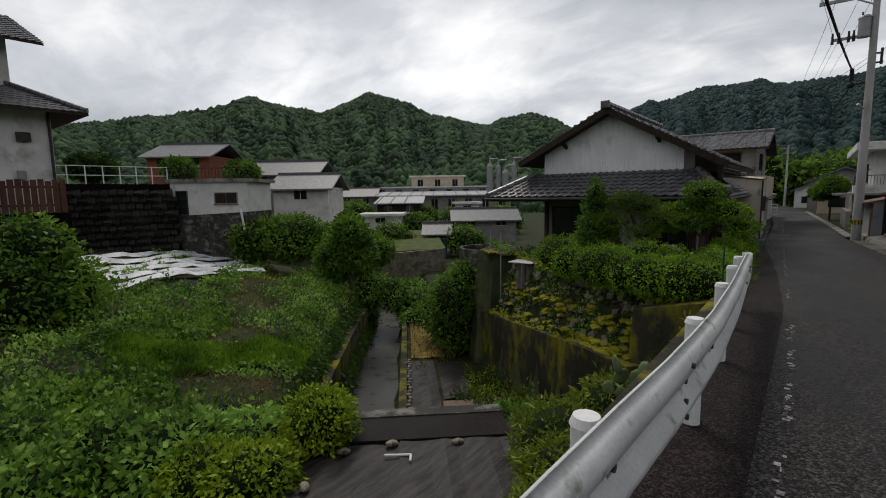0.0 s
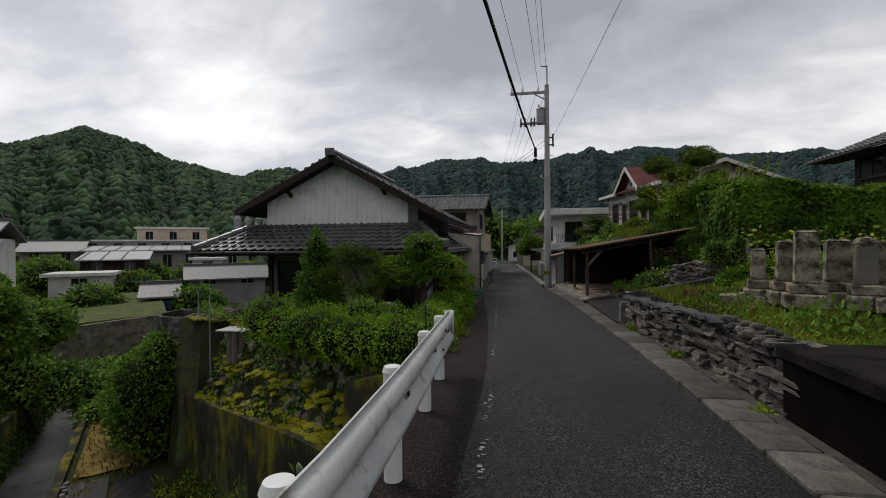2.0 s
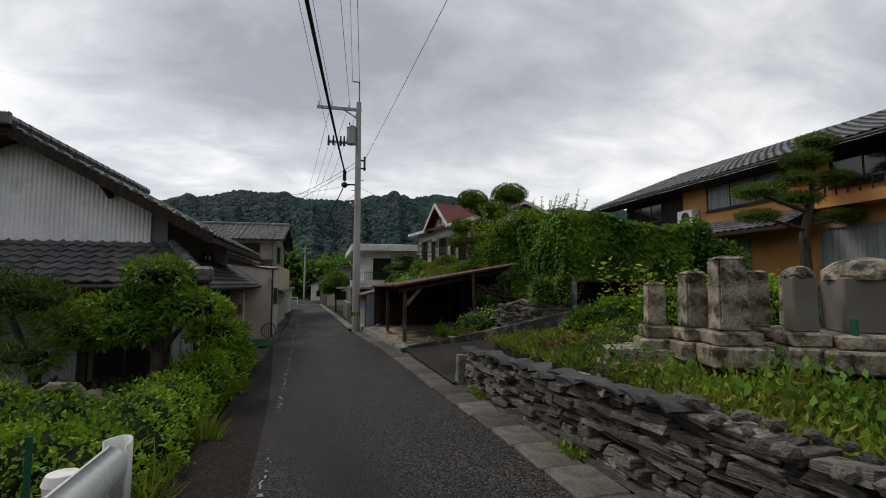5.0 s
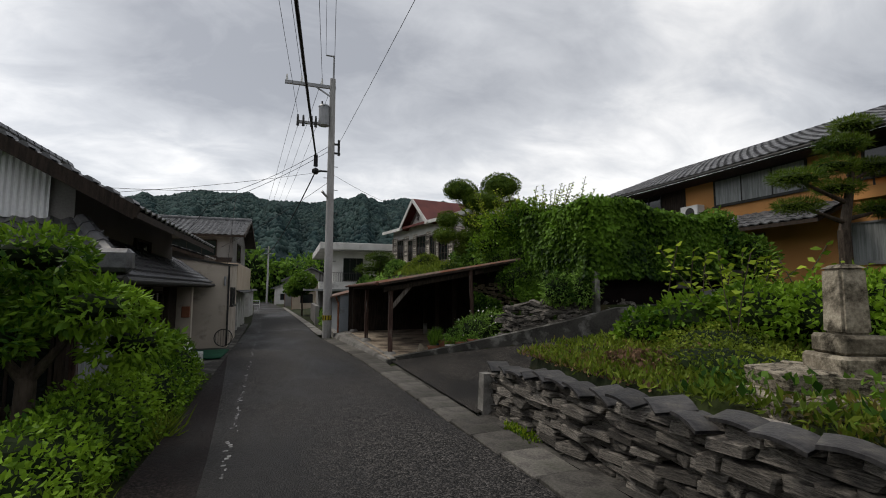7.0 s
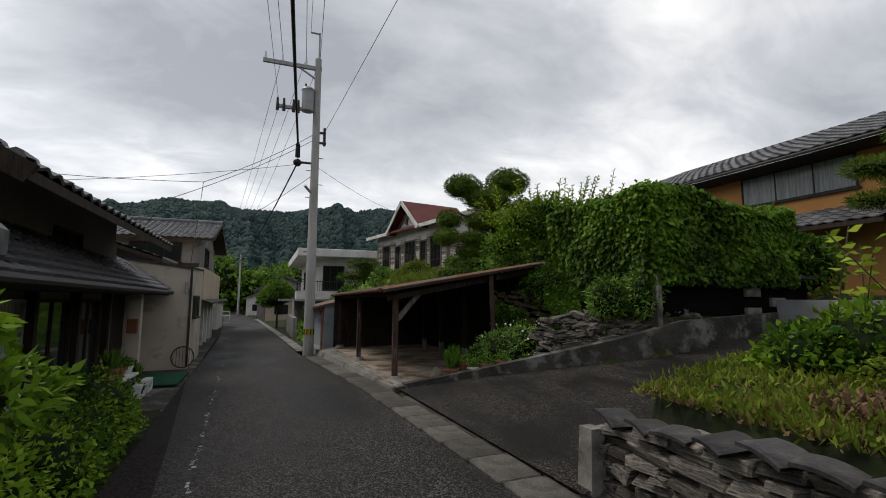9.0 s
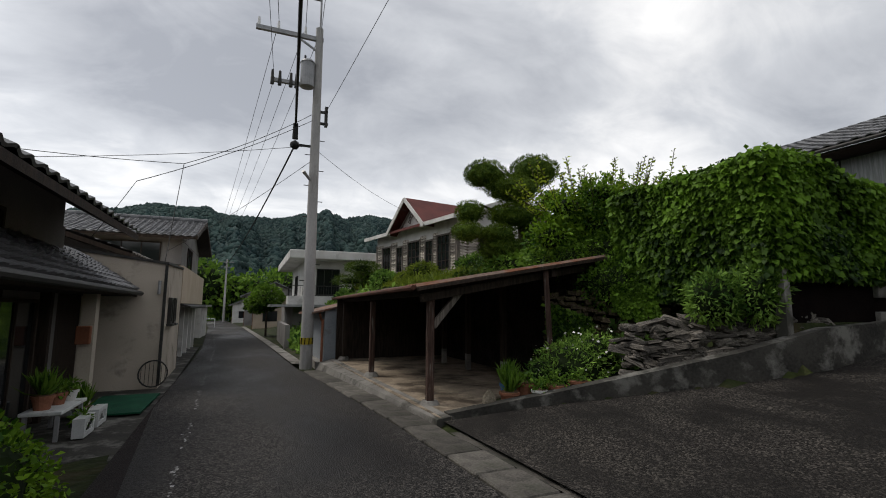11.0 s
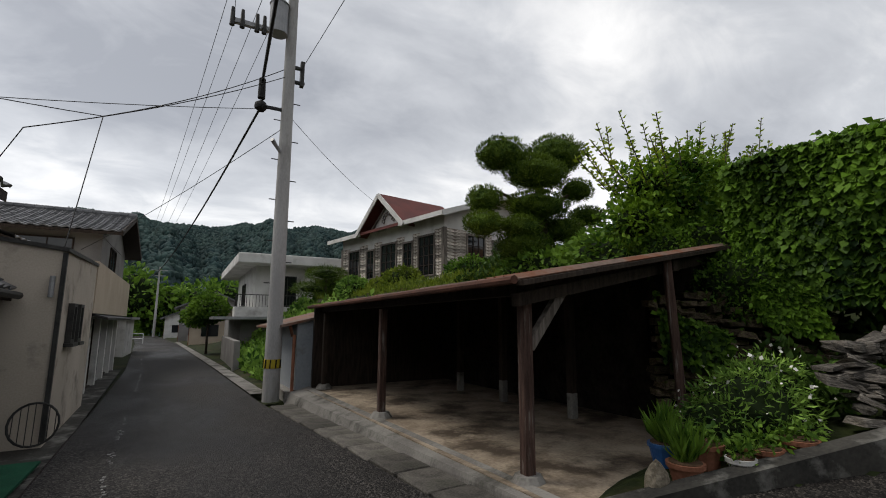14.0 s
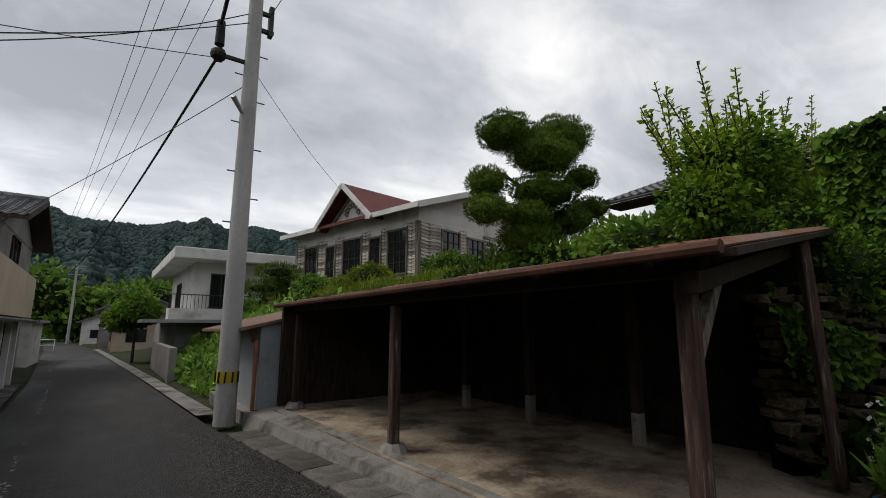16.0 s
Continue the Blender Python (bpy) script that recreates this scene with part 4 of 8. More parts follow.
def mountain(name, label, az0, az1, step, azs, els, r0, r1, material, crown_material, crowns, crown_size, seed):
    az = np.arange(az0, az1 + step / 2, step)
    rs = np.linspace(0, 1.25, 46)
    A, R = np.meshgrid(np.radians(az), rs, indexing="ij")
    el = np.interp(az, azs, els)

    def height(ad, k, peak):
        s = np.where(k <= 1, (np.clip(k, 0, 1) ** 0.85) * 1.0, 1 - (k - 1) * 1.2)
        fold = 0.16 * np.sin(ad * 0.55 + 2.2 * k + seed) + 0.10 * np.sin(ad * 1.3 - 3 * k + seed * 2) + 0.05 * np.sin(ad * 3.1 + 5 * k)
        return -6 + peak * (s + fold * s * np.clip(1 - k, 0, 1) * 1.3)

    peak = (r1 * np.tan(np.radians(el)) + 5)[:, None]
    Z = height(np.degrees(A), R, peak) + rng.normal(0, 1, A.shape) * r1 * 0.0010
    D = r0 + (r1 - r0) * R
    X, Y = D * np.sin(A), D * np.cos(A)
    nx, ny = X.shape
    i = np.arange(nx * ny).reshape(nx, ny)
    q = np.stack([i[:-1, :-1], i[:-1, 1:], i[1:, 1:], i[1:, :-1]], -1).reshape(-1, 4)
    e = thing(name, label, "mountain", kind="structure")
    quads_mesh("slope", np.stack([X, Y, Z], -1).reshape(-1, 3), q, material, e)
    n = crowns
    ad, k = rng.uniform(az0, az1, n), rng.uniform(0.02, 1.04, n)
    d = r0 + (r1 - r0) * k
    pk = r1 * np.tan(np.radians(np.interp(ad, azs, els))) + 5
    c = np.stack([d * np.sin(np.radians(ad)), d * np.cos(np.radians(ad)), height(ad, k, pk)], -1)
    ico = bmesh.new()
    bmesh.ops.create_icosphere(ico, subdivisions=1, radius=1)
    ico.verts.ensure_lookup_table()
    V = np.array([v.co[:] for v in ico.verts])
    F = np.array([[v.index for v in f.verts] for f in ico.faces])
    ico.free()
    size = crown_size * rng.uniform(0.5, 1.3, (n, 1, 1)) * np.array([1, 1, 1.15])
    verts = c[:, None, :] + V[None] * size * (1 + rng.normal(0, 0.16, (n, len(V), 1)))
    faces = F[None] + (np.arange(n) * len(V))[:, None, None]
    t = quads_mesh("trees", verts.reshape(-1, 3), faces.reshape(-1, 3), crown_material, e)
    tagged(t, kind="stuff")


mountain("mountain_near", "steep wooded green mountain beyond the valley", -130, -20, 0.4, RIDGE_AZ, RIDGE_EL, 150, 420, FOREST, CROWN, 26000, 2.3, 1.0)
# The far ridge carries its haze in the slope and crown colours.
mountain("mountain_far", "distant wooded mountain ridge with bluish haze in its colour", -40, 100, 0.5, FAR_AZ, FAR_EL, 230, 900, FOREST_FAR_HAZE, CROWN_FAR_HAZE, 40000, 2.5, 2.4)
mountain("mountain_behind", "wooded hillside behind the lane", 100, 230, 2.0, [90, 240], [7, 7], 160, 500, FOREST, CROWN, 1500, 6.0, 4.0)


# ---- house pieces ----
def tile_mesh(w, l, material, name="tile"):
    v, f = [], []
    n = 6
    for yy, lift in ((0.0, 0.035), (l * 1.12, 0.0)):
        for s in range(n + 1):
            x = -w / 2 + w * s / n
            v.append((x, yy, lift + 0.022 * math.cos(2 * math.pi * s / n + 0.6)))
    for s in range(n + 1):
        x, y, z = v[s]
        v.append((x, y, z - 0.035))
    f = [(s, s + 1, n + 2 + s, n + 1 + s) for s in range(n)] + [(s, 2 * n + 2 + s, 2 * n + 3 + s, s + 1) for s in range(n)]
    me = bpy.data.meshes.new(name)
    me.from_pydata(v, [], f)
    me.update()
    me.materials.append(material)
    return me


def tiled_roof(parent, a, b, c, d, material, w=0.27, l=0.24, separate=0, under=DARK_WOOD):
    """A tiled slope: eave from a to b, ridge from d to c (above b and a)."""
    a, b, c, d = map(Vector, (a, b, c, d))
    part("roof_deck", slab_on([p - Vector((0, 0, 0.03)) for p in (a, b, c, d)], 0.10), under, parent)
    nu, nv = max(1, int((b - a).length / w)), max(1, int((d - a).length / l))
    me = tile_mesh((b - a).length / nu, (d - a).length / nv, material)
    base = np.array([v.co[:] for v in me.vertices])
    faces = [tuple(p.vertices) for p in me.polygons]
    V, F = [], []
    done = 0
    inv = parent.matrix_world.inverted()
    for j in range(nv):
        for i in range(nu):
            s0, s1 = (i + 0.5) / nu, j / nv
            p = a.lerp(b, s0).lerp(d.lerp(c, s0), s1)
            ux = (b - a).lerp(c - d, s1).normalized()
            uy = (d.lerp(c, s0) - a.lerp(b, s0)).normalized()
            uz = ux.cross(uy)
            k = (b - a).lerp(c - d, s1).length / (b - a).length
            m = Matrix((ux * k, uy, uz)).transposed().to_4x4()
            m.translation = p
            if done < separate:
                ob = new("tile", me)
                ob.matrix_world = m
                ob.parent = parent
                done += 1
            else:
                M3 = np.array(m.to_3x3())
                o = len(V) * len(base)
                V.append(base @ M3.T + np.array(p) + rng.normal(0, 0.003, 3))
                F += [tuple(o + q for q in fc) for fc in faces]
    if V:
        t = part("tiles", (np.concatenate(V).tolist(), F), material, parent)
        tagged(t, kind="stuff")


def ridge(parent, p0, p1, r=0.11, material=KAWARA):
    n = max(2, int((Vector(p1) - Vector(p0)).length / 0.3))
    a, b = Vector(p0), Vector(p1)
    bm = bmesh.new()
    for i in range(n):
        rod(a.lerp(b, i / n), a.lerp(b, (i + 0.94) / n), r, r * 0.93, 8, bm)
    part("ridge_tiles", bm, material, parent)
    part("ridge_end", boxes((a.x - r * 1.1, a.y - 0.05, a.z - r, a.x + r * 1.1, a.y + 0.05, a.z + r * 0.9), bevel=0.02), material, parent)


def corrugated(p0, p1, z0, z1, tops=None, pitch=0.075, deep=0.012):
    """A corrugated sheet wall between two plan points; tops gives its height along the way."""
    a, b = Vector((*p0, 0)), Vector((*p1, 0))
    L = (b - a).length
    n = int(L / pitch) * 4
    way = (b - a).normalized()
    nor = Vector((way.y, -way.x, 0))
    v, f = [], []
    for i in range(n + 1):
        t = i / n
        p = a + way * (L * t) + nor * (deep if i % 4 in (0, 1) else -deep)
        v += [(p.x, p.y, z0), (p.x, p.y, tops(t) if tops else z1)]
    f = [(2 * i, 2 * i + 2, 2 * i + 3, 2 * i + 1) for i in range(n)]
    return v, f


def window(parent, o, ux, w, h, cols=2, rows=1, frame_material=GREY_METAL, pane=GLASS, sill=True, name="window"):
    """A framed window on a wall: o is its lower corner, ux the way along the wall; it stands out to the wall's front."""
    o, ux = Vector(o), Vector(ux).normalized()
    nor = Vector((ux.y, -ux.x, 0))
    uz = Vector((0, 0, 1))

    def bar(x0, z0, x1, z1, d0, d1, bm):
        pts = [(x0, d0, z0), (x1, d0, z0), (x1, d1, z0), (x0, d1, z0)]
        lo = [o + ux * x + nor * d + uz * z for x, d, z in pts]
        hi = [o + ux * x + nor * d + uz * z1 for x, d, z in pts]
        return hexa(lo, hi, bm)

    fw = 0.045
    bm = bmesh.new()
    for x0, z0, x1, z1 in ((0, 0, w, fw), (0, h - fw, w, h), (0, fw, fw, h - fw), (w - fw, fw, w, h - fw)):
        bar(x0, z0, x1, z1, -0.02, 0.05, bm)
    win = part(name, bm, frame_material, parent)
    for i in range(1, cols):
        part("mullion", bar(w * i / cols - 0.016, fw, w * i / cols + 0.016, h - fw, -0.01, 0.035, bmesh.new()), frame_material, win)
    for j in range(1, rows):
        part("glazing_bar", bar(fw, h * j / rows - 0.012, w - fw, h * j / rows + 0.012, -0.01, 0.03, bmesh.new()), frame_material, win)
    part("pane", bar(fw, fw, w - fw, h - fw, -0.02, 0.012, bmesh.new()), pane, win)
    if sill:
        part("sill", bar(-0.05, -0.05, w + 0.05, -0.002, -0.02, 0.09, bmesh.new()), frame_material, win)
    return win


# ---- house with the white gable ----
def gable_house():
    h = thing("gable_house", "old house with white corrugated gable and dark tiled roofs", "house", (0, 0, 0))
    part("wall", boxes((-7.35, 15.05, -0.7, -2.75, 20.6, 2.3)), GREY_WALL, h, "grey mortar lower wall")
    ap, ez = 4.02, 2.25

    def top(t):
        return min(2.25 + 1.75 * (1 - abs(t - 0.52) / 0.52), 4.02) if t < 0.52 else 2.25 + 1.75 * (1 - (t - 0.52) / 0.48)

    x0, x1 = -7.4, -3.02
    v, f = corrugated((x0, 15.0), (x1, 15.0), 2.2, 4, lambda t: 2.95 + 1.0 * (1 - abs(t - 0.5) * 2))
    part("gable_cladding", (v, f), WHITE_METAL, h, "white corrugated metal gable sheet")
    part("gable_wall", prism([(-7.4, 2.15), (-2.75, 2.15), (-2.75, 2.7), (-5.15, 4.0), (-7.4, 2.95)], 15.05, 20.5), GREY_WALL, h)
    for px in (-6.6, -3.7):
        part("brace", beam((px, 15.0, 3.05), (px, 14.55, 3.25), 0.08, 0.1), DARK_WOOD, h)
    a = (-5.14, 14.5, 4.12)
    tiled_roof(h, (-1.85, 14.5, 2.32), (-1.85, 20.9, 2.32), (-5.14, 20.9, 4.12), (-5.14, 14.5, 4.12), KAWARA, 0.27, 0.26)
    tiled_roof(h, (-8.15, 20.9, 2.62), (-8.15, 14.5, 2.62), (-5.14, 14.5, 4.12), (-5.14, 20.9, 4.12), KAWARA, 0.27, 0.26)
    ridge(h, (-5.14, 14.42, 4.22), (-5.14, 20.9, 4.22), 0.12)
    for s, ex, ez in ((1, -1.85, 2.30), (-1, -8.15, 2.60)):
        part("bargeboard", beam((ex, 14.52, ez - 0.05), (-5.14, 14.52, 4.05), 0.05, 0.18), DARK_WOOD, h)
        bm = bmesh.new()
        for k in range(14):
            p = Vector((ex, 14.5, ez + 0.03)).lerp(Vector((-5.14, 14.5, 4.13)), (k + 0.5) / 14)
            rod(p, p + Vector((0.0, 0.30, 0)), 0.075, 0.07, 8, bm)
        part("verge_tiles", bm, KAWARA, h)
    # pent roof below the gable
    tiled_roof(h, (-9.0, 13.7, 1.45), (-1.75, 13.7, 1.45), (-2.55, 15.0, 2.2), (-7.9, 15.0, 2.2), KAWARA, 0.27, 0.25, separate=150)
    # pent roof toward the lane
    tiled_roof(h, (-1.75, 13.7, 1.42), (-2.1, 22.5, 1.42), (-3.0, 22.5, 2.05), (-2.75, 15.0, 2.1), KAWARA, 0.27, 0.25, separate=110)
    ridge(h, (-1.8, 13.75, 1.52), (-2.65, 15.0, 2.2), 0.10)
    ridge(h, (-8.9, 13.75, 1.52), (-7.8, 15.0, 2.2), 0.10)
    part("hip_end_tile", boxes((-2.02, 13.55, 1.45, -1.62, 13.75, 1.72), bevel=0.05), KAWARA, h)
    part("gutter_pipe", rod((-1.68, 13.6, 1.36), (-2.04, 22.5, 1.36), 0.045, n=8), IRON, h, "dark half-round rain gutter")
    part("gutter_pipe", rod((-9.0, 13.62, 1.38), (-1.7, 13.62, 1.38), 0.04, n=8), IRON, h)
    part("soffit", boxes((-8.8, 13.75, 1.30, -1.8, 15.05, 1.36), (-2.9, 15.06, 1.30, -2.15, 22.5, 1.358)), DARK_WOOD, h)
    # front under the pent roof
    for x in (-7.3, -5.6, -4.0, -2.75):
        part("post", boxes((x - 0.06, 14.94, -0.6, x + 0.06, 15.04, 1.3)), DARK_WOOD, h)
    window(h, (-7.1, 15.04, 0.0), (1, 0, 0), 1.4, 1.1, 2, 1, DARK_WOOD)
    window(h, (-5.4, 15.04, -0.3), (1, 0, 0), 1.3, 1.45, 2, 1, GREY_METAL, CURTAIN_GLASS)
    window(h, (-3.85, 15.04, -0.3), (1, 0, 0), 1.0, 1.45, 2, 1, DARK_WOOD)
    part("dark_panel", boxes((-7.35, 15.0, -0.6, -2.75, 15.045, -0.32)), DARK_WOOD, h)
    # front toward the lane: sliding doors
    for k, (y, w, pm) in enumerate(((15.3, 1.6, CURTAIN_GLASS), (17.1, 1.3, GLASS), (18.6, 1.2, GLASS))):
        window(h, (-2.745, y, -0.35), (0, 1, 0), w, 1.55, 2, 1, GREY_METAL if k == 0 else DARK_WOOD, pm, name="sliding_door")
    for y in (15.1, 17.0, 18.5, 20.0):
        part("post", boxes((-2.75, y - 0.05, -0.6, -2.62, y + 0.05, 1.3)), RED_WOOD if y < 16 else DARK_WOOD, h)
    window(h, (-2.745, 17.6, 1.62), (0, 1, 0), 1.0, 0.6, 2, 1, DARK_WOOD)
    # Dark timber tone fills the open entrance where only shade lies.
    part("wall", boxes((-7.0, 20.605, -0.7, -3.0, 22.55, 2.0)), DARK_WOOD, h, "entrance opening filled with dark colour for its shade")
    part("pillar", boxes((-2.42, 20.5, -0.5, -2.24, 20.68, 1.3)), BEIGE, h, "pale mortar pillar beside the entrance")
    part("letter_box", boxes((-2.44, 20.40, 0.55, -2.26, 20.497, 0.82), bevel=0.01), BRICK_RED, h, "small red-brown letter box")
    part("step", boxes((-2.6, 15.3, -0.7, -2.2, 16.9, -0.38)), CONCRETE, h)


gable_house()


def beige_annex():
    h = thing("beige_annex", "beige mortar shop annex close to the lane", "house", (0, 0, 0))
    bm = hexa([(-4.6, 22.6, -0.8), (-1.66, 22.6, -0.8), (-1.8, 26.1, -0.8), (-4.6, 26.1, -0.8)],
              [(-4.6, 22.6, 2.35), (-1.66, 22.6, 1.95), (-1.8, 26.1, 2.1), (-4.6, 26.1, 2.5)])
    part("wall", bm, BEIGE, h)
    part("coping", beam((-4.6, 22.6, 2.37), (-1.64, 22.6, 1.97), 0.07, 0.05, beam((-1.65, 22.55, 1.97), (-1.8, 26.1, 2.12), 0.06, 0.05)), IRON, h, "dark metal coping")
    part("corner_trim", boxes((-1.68, 22.57, -0.4, -1.63, 22.62, 1.93)), IRON, h)
    for y in (23.3, 23.8):
        window(h, (-1.665, y, 0.75), (0, 1, 0), 0.25, 0.55, 1, 1, IRON)
    part("lamp_bracket", rod((-1.75, 22.55, 1.35), (-1.75, 22.55, 1.62), 0.03, n=8), GREY_METAL, h)
    # shop fronts further on
    s = thing("shop_row", "row of low shop fronts with grey upper wall", "house", (0, 0, 0))
    part("upper_wall", hexa([(-6.0, 26.1, 1.2), (-1.78, 26.1, 1.2), (-2.0, 34.6, 1.2), (-6.5, 34.6, 1.2)],
                            [(-6.0, 26.1, 2.25), (-1.78, 26.1, 2.2), (-2.0, 34.6, 2.3), (-6.5, 34.6, 2.4)]), CREAM, s)
    part("wall", hexa([(-6.0, 26.1, -0.9), (-2.15, 26.1, -0.9), (-2.4, 34.6, -0.9), (-6.5, 34.6, -0.9)],
                      [(-6.0, 26.1, 1.2), (-2.15, 26.1, 1.2), (-2.4, 34.6, 1.2), (-6.5, 34.6, 1.2)]), GREY_WALL, s)
    for k, y in enumerate((26.4, 28.1, 29.8, 31.5, 33.0)):
        x = -2.15 - 0.0294 * (y - 26.1)
        window(s, (x + 0.005, y, -0.5), (-0.0294, 1, 0), 1.35, 1.6, 2, 3, DARK_WOOD if k % 2 else GREY_METAL, GLASS, name="shop_door")
        part("pillar", boxes((x - 0.06, y + 1.48, -0.7, x + 0.12, y + 1.66, 1.2)), PLASTER, s)
    part("awning", slab_on([(-1.6, 26.6, 1.12), (-1.85, 34.6, 1.12), (-2.4, 34.6, 1.3), (-2.2, 26.6, 1.3)], 0.05), IRON, s)
    # upstairs house behind
    u = thing("two_storey_house", "two-storey grey house with a tiled gable roof", "house", (0, 0, 0))
    part("wall", boxes((-8.5, 35.2, -0.8, -3.0, 42.2, 4.2)), GREY_WALL, u)
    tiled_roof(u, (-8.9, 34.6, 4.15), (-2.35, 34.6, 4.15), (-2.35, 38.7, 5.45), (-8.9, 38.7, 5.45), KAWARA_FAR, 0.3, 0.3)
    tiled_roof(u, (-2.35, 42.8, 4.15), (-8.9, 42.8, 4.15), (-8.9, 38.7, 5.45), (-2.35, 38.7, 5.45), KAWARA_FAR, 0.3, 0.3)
    part("gable", hexa([(-3.02, 35.2, 4.0), (-2.98, 35.2, 4.0), (-2.98, 42.2, 4.0), (-3.02, 42.2, 4.0)], [(-3.02, 38.6, 5.35), (-2.98, 38.6, 5.35), (-2.98, 38.8, 5.35), (-3.02, 38.8, 5.35)]), GREY_WALL, u)
    ridge(u, (-8.9, 38.7, 5.5), (-2.35, 38.7, 5.5), 0.13, KAWARA_FAR)
    part("bargeboard", beam((-2.38, 34.6, 4.1), (-2.38, 38.7, 5.38), 0.05, 0.2, beam((-2.38, 42.8, 4.1), (-2.38, 38.7, 5.38), 0.05, 0.2)), DARK_WOOD, u)
    window(u, (-6.0, 35.19, 3.0), (1, 0, 0), 2.2, 0.9, 3, 1, DARK_WOOD)
    window(u, (-2.99, 37.2, 2.9), (0, 1, 0), 1.6, 1.0, 2, 1, DARK_WOOD)
    part("hood", slab_on([(-6.3, 34.7, 2.75), (-3.0, 34.7, 2.75), (-3.0, 35.2, 2.95), (-6.3, 35.2, 2.95)], 0.05), DARK_WOOD, u)
    part("vent_pipe", rod((-4.9, 25.5, 2.2), (-4.9, 25.5, 3.35), 0.06, n=10), GREY_METAL, u, "pale vent pipe")
    r = thing("low_tiled_roof", "low hipped tiled roof behind the annex", "roof", (0, 0, 0))
    part("wall", boxes((-6.6, 21.4, -0.8, -4.65, 24.2, 2.2)), GREY_WALL, r)
    tiled_roof(r, (-2.6, 24.2, 2.32), (-2.6, 26.5, 2.32), (-5.0, 26.5, 3.1), (-5.0, 22.0, 3.1), KAWARA, 0.27, 0.26)
    part("gable", hexa([(-6.0, 24.4, 2.2), (-2.6, 24.4, 2.2), (-2.6, 26.4, 2.2), (-6.0, 26.4, 2.2)], [(-5.2, 24.4, 3.0), (-4.8, 24.4, 3.0), (-4.8, 26.4, 3.0), (-5.2, 26.4, 3.0)]), GREY_WALL, r)
    # last shed on that side
    e = thing("white_shed", "small white shed with flat roof by the lane", "shed", (0, 0, 0))
    part("wall", boxes((-6.5, 43.2, -0.9, -2.75, 47.5, 1.1)), PLASTER, e)
    part("roof", boxes((-6.7, 43.0, 1.1, -2.5, 47.8, 1.22)), GREY_METAL, e)


beige_annex()


def front_clutter():
    m = tagged(part("turf_mat", boxes((-2.3, 20.0, -0.42, -1.46, 21.6, -0.395)), GREEN_MAT), "green artificial turf mat at the doorway", "mat")
    tagged(part("shop_path", hexa([(-2.8, 17.4, -0.9), (-1.35, 17.4, -0.9), (-2.1, 34.0, -0.9), (-3.0, 34.0, -0.9)], [(-2.8, 17.4, -0.425), (-1.2, 17.4, -0.425), (-1.95, 34.0, -0.56), (-3.0, 34.0, -0.56)]), DARK_CONC),
           "concrete apron in front of the houses", "pavement", kind="structure")
    net = thing("hoop_net", "round wire hoop net leaning by the wall", "net", (-1.72, 22.4, -0.395))
    wire("hoop", [(0.24 * math.cos(a), 0.05 * math.sin(a), 0.24 + 0.24 * math.sin(a)) for a in [i * math.pi / 10 for i in range(21)]], 0.014, IRON, "", parent=net)
    for k in range(7):
        c = -0.2 + k * 0.067
        hgt = math.sqrt(max(0.0, 0.0576 - c * c))
        wire("mesh_wire", [(c, 0, 0.24 - hgt), (c, 0.02, 0.24 + hgt)], 0.005, IRON, "", parent=net)
    bench = thing("plant_stand", "low pale bench holding potted plants", "plant stand", (-2.2, 19.1, -0.42))
    part("top", boxes((-0.2, -0.45, 0.30, 0.2, 0.45, 0.34), bevel=0.005), GALV, bench)
    for x in (-0.17, 0.13):
        for y in (-0.42, 0.38):
            part("leg", boxes((x, y, 0, x + 0.04, y + 0.04, 0.30)), GREY_METAL, bench)
    pots(((-2.25, 18.85, -0.08, 0.11, 0.15, TERRACOTTA, 1), (-2.2, 19.15, -0.08, 0.10, 0.13, TERRACOTTA, 0), (-2.15, 19.4, -0.08, 0.09, 0.12, PLASTER, 0), (-2.12, 19.85, -0.42, 0.12, 0.16, PLASTER, 1), (-1.9, 19.0, -0.42, 0.10, 0.13, IRON, 0)))
    for y0 in (18.75, 19.3):
        blk = thing("openwork_block", "white openwork concrete block under the plant stand", "concrete block", (-1.86, y0, -0.42), group="openwork blocks")
        part("frame", boxes((-0.06, 0, 0, 0.06, 0.40, 0.05), (-0.06, 0, 0.17, 0.06, 0.40, 0.22), (-0.06, 0, 0.05, 0.06, 0.05, 0.17), (-0.06, 0.35, 0.05, 0.06, 0.40, 0.17)), GALV, blk)
        part("web", beam((0, 0.05, 0.05), (0, 0.20, 0.17), 0.10, 0.035, beam((0, 0.20, 0.17), (0, 0.35, 0.05), 0.10, 0.035)), GALV, blk)
    tagged(part("white_can", rod((-2.35, 20.15, -0.395), (-2.35, 20.15, -0.18), 0.09, 0.10, 14), POST_WHITE), "white plastic can by the doorway", "can")


